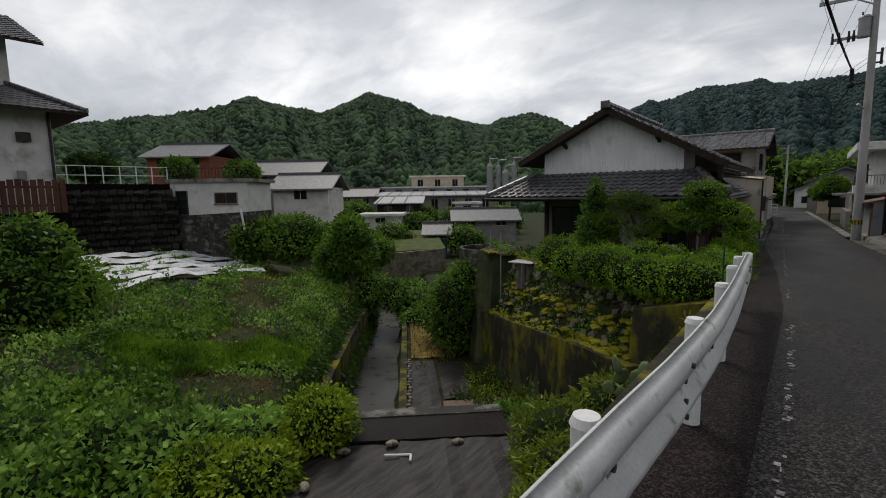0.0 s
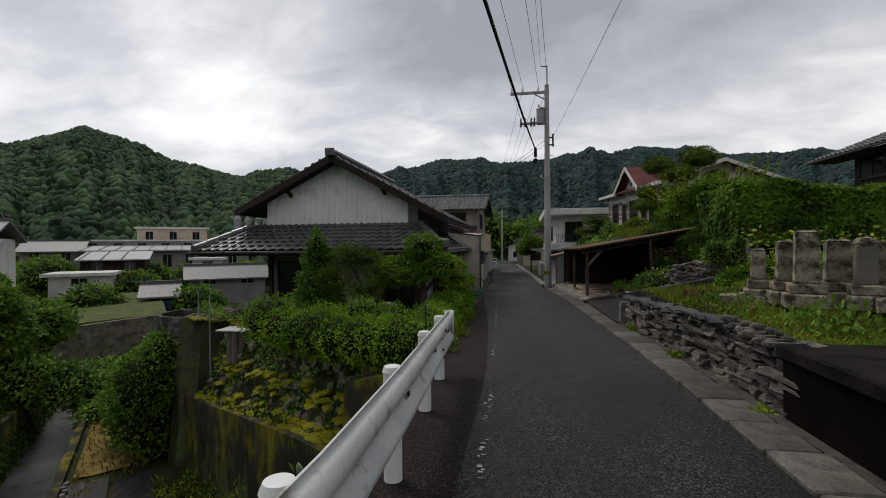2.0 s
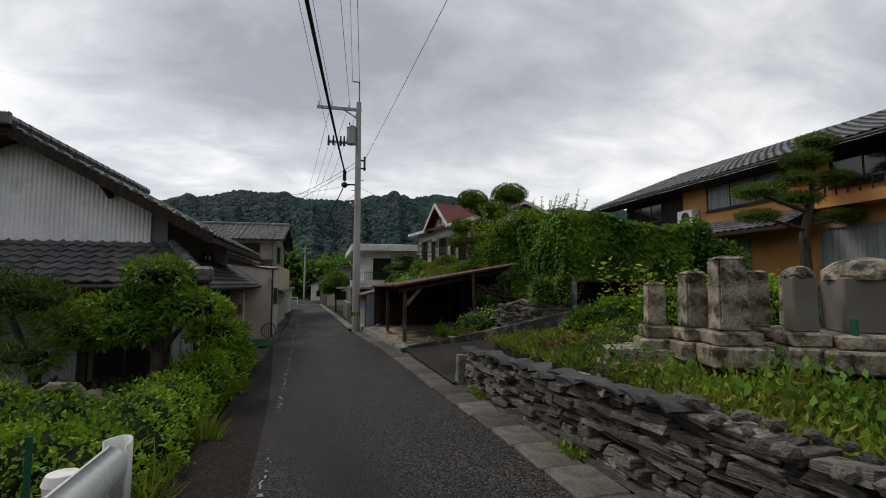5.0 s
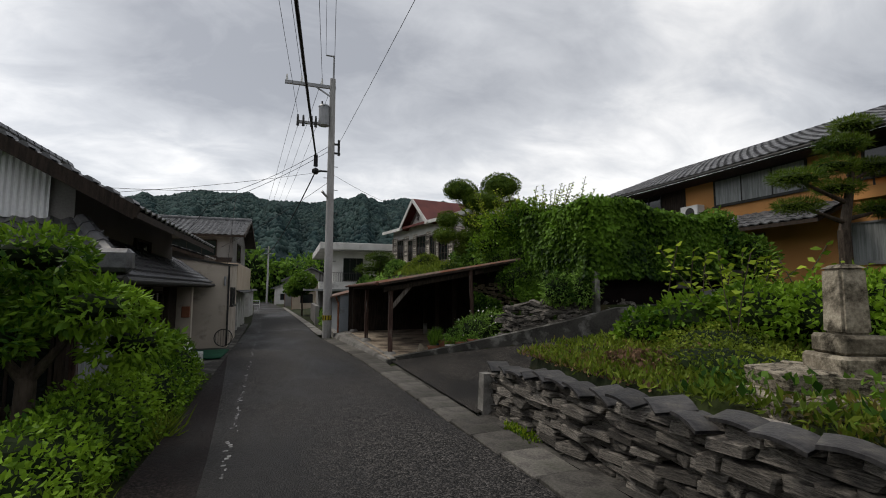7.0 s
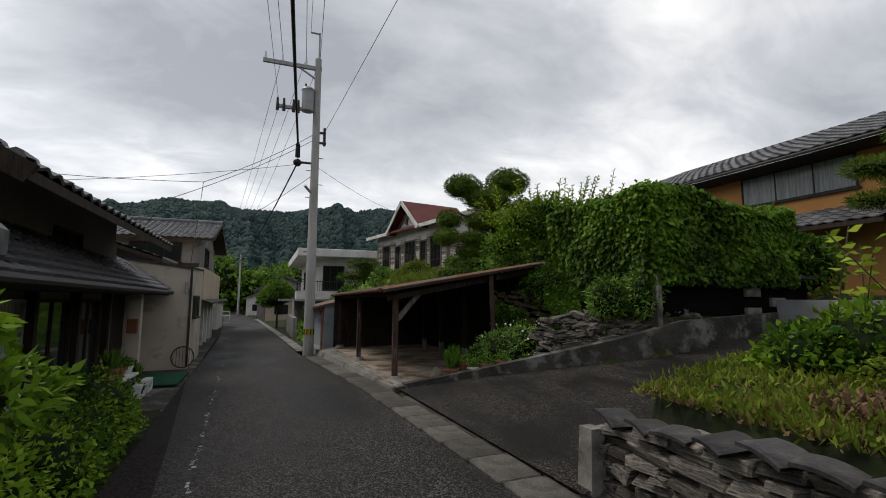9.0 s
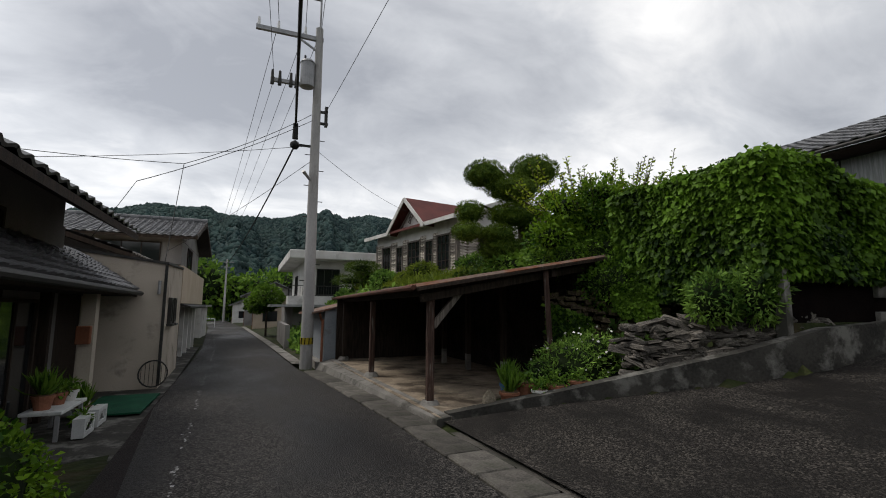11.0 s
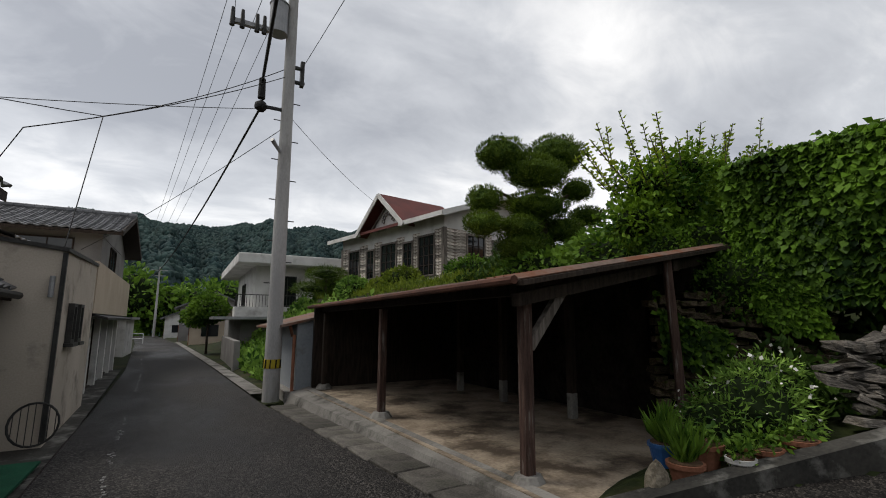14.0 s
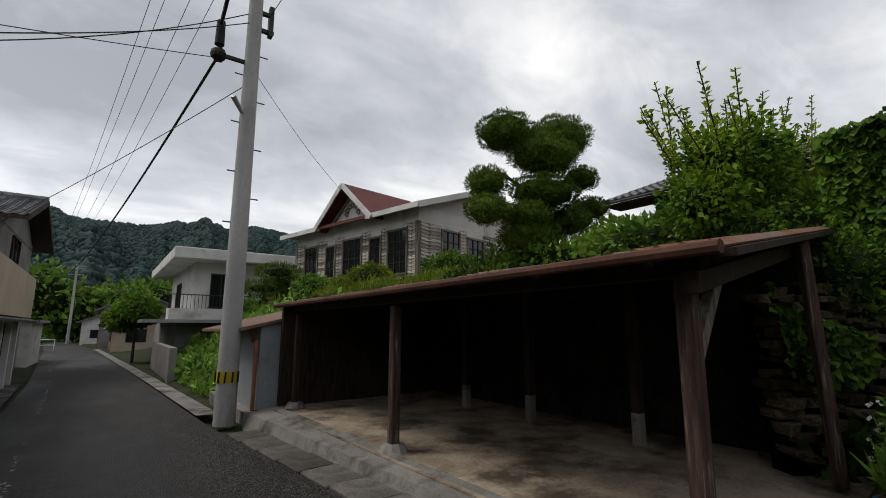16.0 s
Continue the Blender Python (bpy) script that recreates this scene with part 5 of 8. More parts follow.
def pots(items):
    for x, y, z, r, hh, m, kind in items:
        p = thing("plant_pot", "terracotta pot with green plant" if m is TERRACOTTA else ("blue plastic pot with green plant" if m is BLUE_PLASTIC else "pale pot with green plant"), "plant pot", (x, y, z), group="potted plants")
        bm = rod((0, 0, 0), (0, 0, hh), r * 0.7, r, 16)
        part("pot", bm, m, p)
        part("rim", rod((0, 0, hh - 0.02), (0, 0, hh + 0.012), r * 1.06, r * 1.08, 16), m, p)
        part("soil", rod((0, 0, hh + 0.012), (0, 0, hh + 0.02), r * 0.9, n=14), EARTH, p)
        n = 160
        if kind == 1:
            a = rng.uniform(0, 6.28, n)
            pts = np.stack([r * 0.5 * np.cos(a) * rng.random(n), r * 0.5 * np.sin(a) * rng.random(n), np.full(n, hh)], -1)
            v, q = leaves(pts, np.tile([0, 0, 1.4], (n, 1)), 0.28, 0, 0.1, 0.4)
        else:
            pt, d = on_blobs([(0, 0, hh + 0.06, r * 1.1, r * 1.1, 0.10)], n, 0.3)
            v, q = leaves(pt, d, 0.06)
        quads_mesh("leaves", v, q, LEAF_MID, p)


front_clutter()


# ---- carport ----
def carport():
    c = thing("carport", "open timber carport with a rusted low roof", "carport", (0, 0, 0))
    A, B, C, D = Vector((2.0, 17.9, 1.42)), Vector((2.12, 25.2, 1.38)), Vector((5.9, 25.4, 1.90)), Vector((5.85, 18.45, 2.08))
    v, f = [], []
    nu, nv = 108, 8
    for i in range(nu + 1):
        for j in range(nv + 1):
            p = A.lerp(B, i / nu).lerp(D.lerp(C, i / nu), j / nv)
            v.append((p.x, p.y, p.z + 0.018 * (1 if i % 2 else -1) + 0.01 * math.sin(i * 0.3)))
    f = [(i * (nv + 1) + j, i * (nv + 1) + j + 1, (i + 1) * (nv + 1) + j + 1, (i + 1) * (nv + 1) + j) for i in range(nu) for j in range(nv)]
    r = part("roof_sheet", (v, f), RUST_ROOF, c, "rust-stained corrugated roof sheet")
    so = r.modifiers.new("sheet", "SOLIDIFY")
    so.thickness = 0.012
    dn = Vector((0, 0, -0.09))
    # Eave beam, rafters and rear posts are darkened in colour for the roof's shade.
    part("eave_beam", beam(A + dn + Vector((0.32, 0.25, 0.03)), B + dn + Vector((0.22, -0.1, 0.02)), 0.10, 0.12), DARK_WOOD, c)
    part("verge_board", beam(A + dn * 0.6, D + dn * 0.6, 0.09, 0.04), DARK_WOOD, c)
    part("verge_beam", beam(A + dn * 1.9 + Vector((0.15, 0.25, 0)), D + dn * 1.7 + Vector((0, 0.2, 0)), 0.09, 0.11), DARK_WOOD, c)
    part("eave_gutter", rod(A + Vector((-0.05, 0, -0.03)), B + Vector((-0.05, 0, -0.03)), 0.035, n=8), RUST_IRON, c, "rusty eave gutter")
    for k in range(9):
        p, q = A.lerp(B, (k + 0.5) / 9), D.lerp(C, (k + 0.5) / 9)
        part("rafter", beam(p + dn * 0.5, q + dn * 0.5, 0.06, 0.07), DARK_WOOD, c)
    for x, y, zt, m in ((2.34, 18.27, 1.32, RED_WOOD), (2.26, 21.38, 1.24, RED_WOOD), (2.3, 24.6, 1.22, DARK_WOOD)):
        z0 = -0.24
        part("post", boxes((x - 0.05, y - 0.05, z0, x + 0.05, y + 0.05, zt), bevel=0.01), m, c, "reddish-brown worn timber post")
        part("footing", rod((x, y, z0 - 0.03), (x, y, z0 + 0.06), 0.17, 0.11, 10), CONCRETE, c)
    part("post", beam((4.42, 18.25, -0.2), (4.36, 18.3, 1.80), 0.085, 0.085, bevel=0.01), RED_WOOD, c, "weathered grey rear post")
    part("knee_brace", beam((2.38, 18.27, 0.85), (2.85, 18.32, 1.38), 0.06, 0.09), GREY_WOOD, c)
    for y in (20.0, 21.6, 23.0):
        rp = part("rear_post", boxes((4.48, y - 0.05, -0.26, 4.58, y + 0.05, 1.72)), DARK_WOOD, c)
        part("post_foot", boxes((4.475, y - 0.055, -0.26, 4.585, y + 0.055, 0.10), bevel=0.01), CONCRETE, rp)
    part("rear_beam", beam((4.53, 18.3, 1.70), (4.6, 25.0, 1.62), 0.09, 0.12), DARK_WOOD, c)
    tagged(part("carport_floor", hexa([(2.16, 17.45, -0.9), (5.3, 17.7, -0.9), (5.4, 25.0, -0.9), (1.98, 25.0, -0.9)], [(2.16, 17.45, -0.23), (5.3, 17.7, -0.22), (5.4, 25.0, -0.27), (1.98, 25.0, -0.29)]), SLAB),
           "stained concrete floor of the carport", "floor", kind="structure")
    tagged(part("slab_edge", hexa([(2.06, 17.4, -0.6), (2.3, 17.4, -0.6), (2.1, 25.0, -0.6), (1.62, 25.0, -0.6)], [(2.11, 17.4, -0.24), (2.3, 17.4, -0.216), (2.1, 25.0, -0.262), (1.72, 25.0, -0.36)]), CONCRETE),
           "rounded concrete edge of the carport floor", "kerb", kind="structure")
    # Deep shade is put into the wall colour; both walls close off stray light.
    tagged(part("wall_carport", hexa([(5.25, 18.6, -0.5), (5.75, 18.6, -0.5), (5.75, 25.4, -0.5), (5.25, 25.4, -0.5)], [(5.25, 18.6, 1.93), (5.75, 18.6, 2.0), (5.75, 25.4, 1.86), (5.25, 25.4, 1.80)]), mat("shade_dark_rubble", (0.008, 0.006, 0.005), (0.026, 0.021, 0.018), 3, 0.95, 0.9, 12, depth=0.08)), "rubble wall behind the carport, darkened in colour for shade", "wall", kind="structure")
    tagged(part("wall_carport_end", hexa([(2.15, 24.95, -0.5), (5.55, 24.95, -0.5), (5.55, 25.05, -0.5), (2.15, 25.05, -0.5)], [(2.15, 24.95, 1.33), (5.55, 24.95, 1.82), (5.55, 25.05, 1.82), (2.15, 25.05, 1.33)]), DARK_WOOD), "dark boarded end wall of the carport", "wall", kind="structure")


carport()
stone_wall("wall_slope", "dark mossy rubble and earth face beside the carport", (4.55, 18.55), (6.0, 17.55), lambda t: -0.15 + 0.75 * t, lambda t: 1.35 + 0.2 * t, 0.085, 0.2, stone_meshes(mat("earthy_rubble", (0.035, 0.026, 0.018), (0.12, 0.092, 0.062), 4, 0.95, 0.9, 16, spot=(0.05, 0.06, 0.015), spot_at=0.57, spot_scale=3, vary=0.5)), lean=(0.25, 0), limit=150)


def sheds():
    s = thing("sheet_shed", "small blue-grey sheet metal shed with rusty roof", "shed", (0, 0, 0))
    part("wall", hexa([(1.85, 25.15, -0.35), (3.6, 25.15, -0.35), (3.4, 28.2, -0.35), (1.75, 28.0, -0.4)], [(1.85, 25.15, 1.02), (3.6, 25.15, 1.3), (3.4, 28.2, 1.3), (1.75, 28.0, 0.98)]), SHEET_GREY, s)
    part("roof", slab_on([(1.5, 25.08, 0.98), (1.45, 28.4, 0.94), (3.7, 28.5, 1.5), (3.7, 25.08, 1.5)], 0.05), RUST_ROOF, s)
    part("downpipe", rod((1.72, 25.25, 0.95), (1.80, 25.4, 0.75), 0.035, n=8, bm=rod((1.80, 25.2, 0.78), (1.80, 25.2, -0.4), 0.035, n=8)), TERRACOTTA, s, "red-brown rain pipe")
    part("stone_base", boxes((1.65, 25.1, -0.7, 1.84, 28.1, -0.36)), CONCRETE, s)
    # rear part of the white concrete building's yard
    w = thing("white_concrete_house", "white two-storey concrete house with balcony and flat roof", "house", (0, 0, 0))
    part("lower_wall", boxes((2.2, 40.0, -0.9, 11, 50, 1.2)), GREY_WALL, w)
    part("lower_roof", boxes((0.9, 38.6, 1.12, 4.2, 47, 1.25)), GREY_METAL, w)
    part("upper_wall", boxes((2.9, 41.2, 1.2, 11, 50, 3.95)), PLASTER, w)
    part("roof_slab", boxes((1.9, 40.0, 3.95, 11.4, 52, 4.45), bevel=0.03), PLASTER, w)
    part("balcony", boxes((1.9, 40.2, 1.25, 8.0, 41.2, 1.75)), PLASTER, w)
    for k in range(40):
        part("baluster", rod((1.98 + k * 0.15, 40.28, 1.75), (1.98 + k * 0.15, 40.28, 2.35), 0.012, n=5), IRON, w)
    for k in range(7):
        part("baluster", rod((1.98, 40.28 + k * 0.15, 1.75), (1.98, 40.28 + k * 0.15, 2.35), 0.012, n=5), IRON, w)
    part("handrail", boxes((1.95, 40.25, 2.34, 8.0, 40.31, 2.38)), IRON, w)
    window(w, (3.6, 41.19, 1.85), (1, 0, 0), 1.4, 1.6, 3, 1, IRON)
    window(w, (2.89, 47.0, 1.95), (0, -1, 0), 1.6, 1.3, 3, 1, IRON)
    window(w, (6.0, 41.19, 1.85), (1, 0, 0), 1.6, 1.5, 2, 1, IRON)
    tagged(part("lane_wall", boxes((1.35, 33.0, -0.8, 1.55, 39.0, 0.35)), GREY_WALL), "low grey garden wall beside the lane", "wall", kind="structure")
    # cottages down the lane
    for i, (x, y, wd, ln, hh, rise, m) in enumerate(((0.2, 56, 5, 7, 1.6, 1.3, CREAM), (-0.6, 66, 6, 8, 3.2, 1.5, GREY_WALL), (-2.2, 80, 6, 8, 2.4, 1.4, PLASTER), (-12, 62, 6, 8, 2.2, 1.4, CREAM))):
        z = float(road_z(y))
        c = thing("cottage", ("cream", "grey", "white", "cream")[i] + " cottage with a tiled gable roof down the lane", "house", (x, y, z))
        c.matrix_world = pose(x, y, z)
        part("wall", prism([(0, -1), (wd, -1), (wd, hh), (wd / 2, hh + rise * 0.9), (0, hh)], 0, ln), m, c)
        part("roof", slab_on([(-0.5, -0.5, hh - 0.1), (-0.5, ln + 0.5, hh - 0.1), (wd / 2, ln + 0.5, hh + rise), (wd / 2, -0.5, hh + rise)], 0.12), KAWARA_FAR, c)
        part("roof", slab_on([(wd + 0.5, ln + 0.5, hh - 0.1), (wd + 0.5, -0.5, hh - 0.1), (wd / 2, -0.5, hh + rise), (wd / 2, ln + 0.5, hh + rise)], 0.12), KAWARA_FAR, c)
        for k in range(2):
            part("window", boxes((-0.03, 1 + k * 2.5, 0.6, 0.0, 2.5 + k * 2.5, 1.5)), GLASS, c)
            part("window", boxes((0.8 + k * 2.2, -0.03, 0.6, 2.0 + k * 2.2, 0.0, 1.5)), GLASS, c)
        part("door", boxes((-0.04, 0.2, -0.2, 0.0, 0.9, 1.5)), BRICK_RED, c, "brown wooden door")
    f = thing("pipe_fence", "low white pipe fence across the end of the lane", "fence", (-7.5, 60, float(road_z(60))))
    for k in range(6):
        part("post", rod((k * 0.9, 0, 0), (k * 0.9, 0, 0.8), 0.03, n=6), POST_WHITE, f)
    for z in (0.4, 0.78):
        part("rail", rod((0, 0, z), (4.5, 0, z), 0.025, n=6), POST_WHITE, f)


sheds()


# ---- weathered western house ----
def western_house():
    a = Vector((7.97, 29.86, 0))
    b = Vector((6.46, 37.6, 0))
    ang = math.degrees(math.atan2((b - a).y, (b - a).x))
    L = (b - a).length
    h = thing("western_house", "weathered western-style house with peeling boards and red roof", "house", (*a[:2], 2.1), rz=ang)
    # local x runs along the front, local -y... the front looks toward the lane (+y local)
    z0, z1, ev = 0.0, 2.42, 2.95
    dp = 6.5
    part("wall", boxes((0, -dp, z0, L, 0, ev)), PLASTER, h, "stained white plaster wall")
    # boards, one by one, on the front and the end
    bmw = boxes((0, 0, 0, 1, 0.025, 0.125), bevel=0.0)
    me = bpy.data.meshes.new("board")
    bmw.to_mesh(me)
    bmw.free()
    me.materials.append(CLAP)
    wins = [(0.55, 0.95), (1.95, 0.6), (3.1, 1.15), (4.85, 0.6), (6.15, 0.95)]
    spans, x = [], 0.0
    for wx, ww in wins:
        spans.append((x, wx))
        x = wx + ww
    spans.append((x, L))
    for row in range(17):
        z = 0.3 + row * 0.125
        for s0, s1 in spans:
            if s1 - s0 > 0.05:
                o = new("board", me)
                o.parent = h
                o.matrix_parent_inverse = Matrix.Identity(4)
                o.matrix_basis = Matrix.Translation((s0, 0.002, z)) @ Matrix.Rotation(radians(rng.normal(5, 2)), 4, "X") @ Matrix.Diagonal((s1 - s0, 1, 0.97, 1))
        for s0, s1 in ((0, 1.1), (2.1, 2.5), (3.5, dp)):
            o = new("board", me)
            o.parent = h
            o.matrix_basis = Matrix.Translation((-0.002, -s1, z)) @ Matrix.Rotation(radians(90), 4, "Z") @ Matrix.Rotation(radians(5), 4, "X") @ Matrix.Diagonal((s1 - s0, 1, 0.97, 1))

    def sash(x, w, y, turn, zb=0.75, hh=1.35):
        e = bmesh.new()
        win = part("window", boxes((-0.06, -0.02, -0.06, w + 0.06, 0.07, 0), (-0.06, -0.02, hh, w + 0.06, 0.08, hh + 0.07), (-0.06, -0.02, 0, 0, 0.07, hh), (w, -0.02, 0, w + 0.06, 0.07, hh)), GREY_WOOD, h, "weathered wooden sash window")
        e.free()
        win.matrix_basis = Matrix.Translation((x, y, zb)) if not turn else Matrix.Translation((0, -x, zb)) @ Matrix.Rotation(radians(-90) if False else radians(90), 4, "Z") @ Matrix.Translation((-w, 0, 0))
        part("pane", boxes((0, 0.0, 0, w, 0.02, hh)), GLASS, win)
        cols = 3 if w > 0.8 else 2
        for k in range(1, cols):
            part("mullion", boxes((w * k / cols - 0.018, 0.0, 0, w * k / cols + 0.018, 0.045, hh)), DARK_WOOD, win)
        for k in range(1, 4):
            part("glazing_bar", boxes((0, 0.0, hh * k / 4 - 0.014, w, 0.04, hh * k / 4 + 0.014)), DARK_WOOD, win)

    for wx, ww in wins:
        sash(wx, ww, 0.0, False, 0.72 if ww > 0.8 else 0.85, 1.5 if ww > 0.8 else 1.25)
    sash(1.15, 0.9, 0, True, 0.75, 1.5)
    sash(2.55, 0.9, 0, True, 0.75, 1.4)
    part("corner_board", boxes((-0.04, -0.1, 0.2, 0.1, 0.05, 2.45)), GREY_WOOD, h)
    part("corner_board", boxes((L - 0.1, -0.1, 0.2, L + 0.04, 0.05, 2.45)), GREY_WOOD, h)
    # roofs: main ridge along the front, a cross gable over the middle
    rz = ev + 1.25
    for s0, s1 in ((0.55, 0), (0, 0)):
        pass
    part("roof", slab_on([(-0.55, 0.55, ev - 0.05), (L + 0.55, 0.55, ev - 0.05), (L + 0.55, -dp / 2, rz), (-0.55, -dp / 2, rz)], 0.12), RED_ROOF, h, "red-brown sheet roof")
    part("roof", slab_on([(L + 0.55, -dp - 0.55, ev - 0.05), (-0.55, -dp - 0.55, ev - 0.05), (-0.55, -dp / 2, rz), (L + 0.55, -dp / 2, rz)], 0.12), RED_ROOF, h)
    part("eave_fascia", boxes((-0.56, 0.50, ev - 0.22, 2.2, 0.58, ev - 0.04)), PLASTER, h)
    part("eave_fascia", boxes((5.3, 0.50, ev - 0.22, L + 0.56, 0.58, ev - 0.04)), PLASTER, h)
    part("end_gable", prism([(0, 0), (1, 0), (0.5, 1)], 0, 0.12), PLASTER, h).matrix_basis = Matrix.Translation((0.12, 0, ev - 0.05)) @ Matrix.Rotation(radians(-90), 4, "Z") @ Matrix.Diagonal((dp, 1, 1.2, 1))
    for sgn in (0, 1):
        ye = 0.55 - sgn * 0 if not sgn else -dp - 0.55
        part("bargeboard", beam((-0.56, ye, ev - 0.14), (-0.56, -dp / 2, rz - 0.1), 0.04, 0.2), PLASTER, h)
    gx = 3.7
    ga = ev + 1.45
    part("cross_gable", prism([(gx - 1.45, ev - 0.1), (gx + 1.45, ev - 0.1), (gx, ga - 0.15)], -2.0, 0.03), PLASTER, h)
    part("cross_roof", slab_on([(gx - 1.85, 0.6, ev - 0.12), (gx, 0.6, ga), (gx, -3.0, ga), (gx - 1.85, -3.0, ev - 0.12)], 0.10), RED_ROOF, h)
    part("cross_roof", slab_on([(gx, 0.6, ga), (gx + 1.85, 0.6, ev - 0.12), (gx + 1.85, -3.0, ev - 0.12), (gx, -3.0, ga)], 0.10), RED_ROOF, h)
    for s in (-1, 1):
        part("gable_board", beam((gx + s * 1.87, 0.62, ev - 0.2), (gx, 0.62, ga - 0.08), 0.04, 0.2), PLASTER, h)
        part("gable_trim", beam((gx + s * 1.3, 0.10, ev + 0.1), (gx, 0.10, ga - 0.35), 0.04, 0.1), GREY_WOOD, h)
    for k in range(7):
        an = radians(k * 30)
        cx, cz = gx + 0.38 * math.cos(an), ev + 0.32 + 0.32 * math.sin(an)
        wire("scroll", [(cx + 0.13 * math.cos(t) * (1 - t / 9), 0.06, cz + 0.13 * math.sin(t) * (1 - t / 9)) for t in [i * 0.5 for i in range(13)]], 0.022, GREY_WOOD, "", parent=h)
    tagged(part("terrace_base", boxes((6.0, 27.5, -0.4, 16, 40, 2.15)), EARTH), "earth terrace carrying the western house", "terrace", kind="structure")


western_house()


# ---- ochre house ----
def ochre_house():
    h = thing("ochre_house", "two-storey ochre rendered house with grey tiled roof", "house", (0, 0, 0))
    part("wall", boxes((14.6, 8.0, 1.0, 21, 25.2, 5.3)), ORANGE, h)
    part("roof_wall", boxes((14.58, 21.5, 3.9, 14.62, 25.2, 5.25)), DARK_WOOD, h)
    tiled_roof(h, (13.7, 27.0, 5.38), (13.7, 6.0, 5.38), (17.8, 6.0, 7.1), (17.8, 25.0, 7.1), KAWARA_FAR, 0.3, 0.3)
    part("eave_gutter", rod((13.66, 27.0, 5.29), (13.66, 6.0, 5.29), 0.05, n=8), IRON, h)
    part("soffit", boxes((13.75, 6.2, 5.2, 14.7, 26.6, 5.26)), DARK_WOOD, h)
    for y, w, pm in ((24.9, 2.2, GLASS), (20.2, 3.2, CURTAIN_GLASS), (15.6, 2.6, GLASS), (11.5, 2.6, GLASS)):
        window(h, (14.59, y, 4.25), (0, -1, 0), w, 0.95, 3, 1, IRON, pm)
    part("balcony", boxes((13.9, 9.5, 3.6, 14.6, 15.6, 3.9)), ORANGE, h)
    for k in range(20):
        part("baluster", boxes((13.92, 9.6 + k * 0.3, 3.9, 13.95, 9.64 + k * 0.3, 4.25)), IRON, h)
    part("balcony_rail", boxes((13.9, 9.5, 4.25, 13.97, 15.6, 4.3)), IRON, h)
    for y in (21.0, 16.0, 11.5):
        window(h, (14.59, y, 2.0), (0, -1, 0), 2.6, 1.1, 2, 1, GREY_METAL, CURTAIN_GLASS)
    tiled_roof(h, (13.2, 24.5, 3.2), (13.2, 15.9, 3.2), (14.6, 15.9, 3.8), (14.6, 24.5, 3.8), KAWARA_FAR, 0.3, 0.3)
    ac = part("air_conditioner", boxes((14.2, 20.6, 3.85, 14.55, 21.4, 4.4), bevel=0.02), POST_WHITE, h, "white air conditioner unit")
    part("fan_grille", rod((14.18, 20.95, 4.12), (14.2, 20.95, 4.12), 0.2, n=16), IRON, ac)
    tagged(part("yard_wall", boxes((8.6, 12.4, 0.6, 8.8, 15.4, 1.25)), GREY_METAL), "low metal-railed yard wall before the house", "wall", kind="structure")


ochre_house()


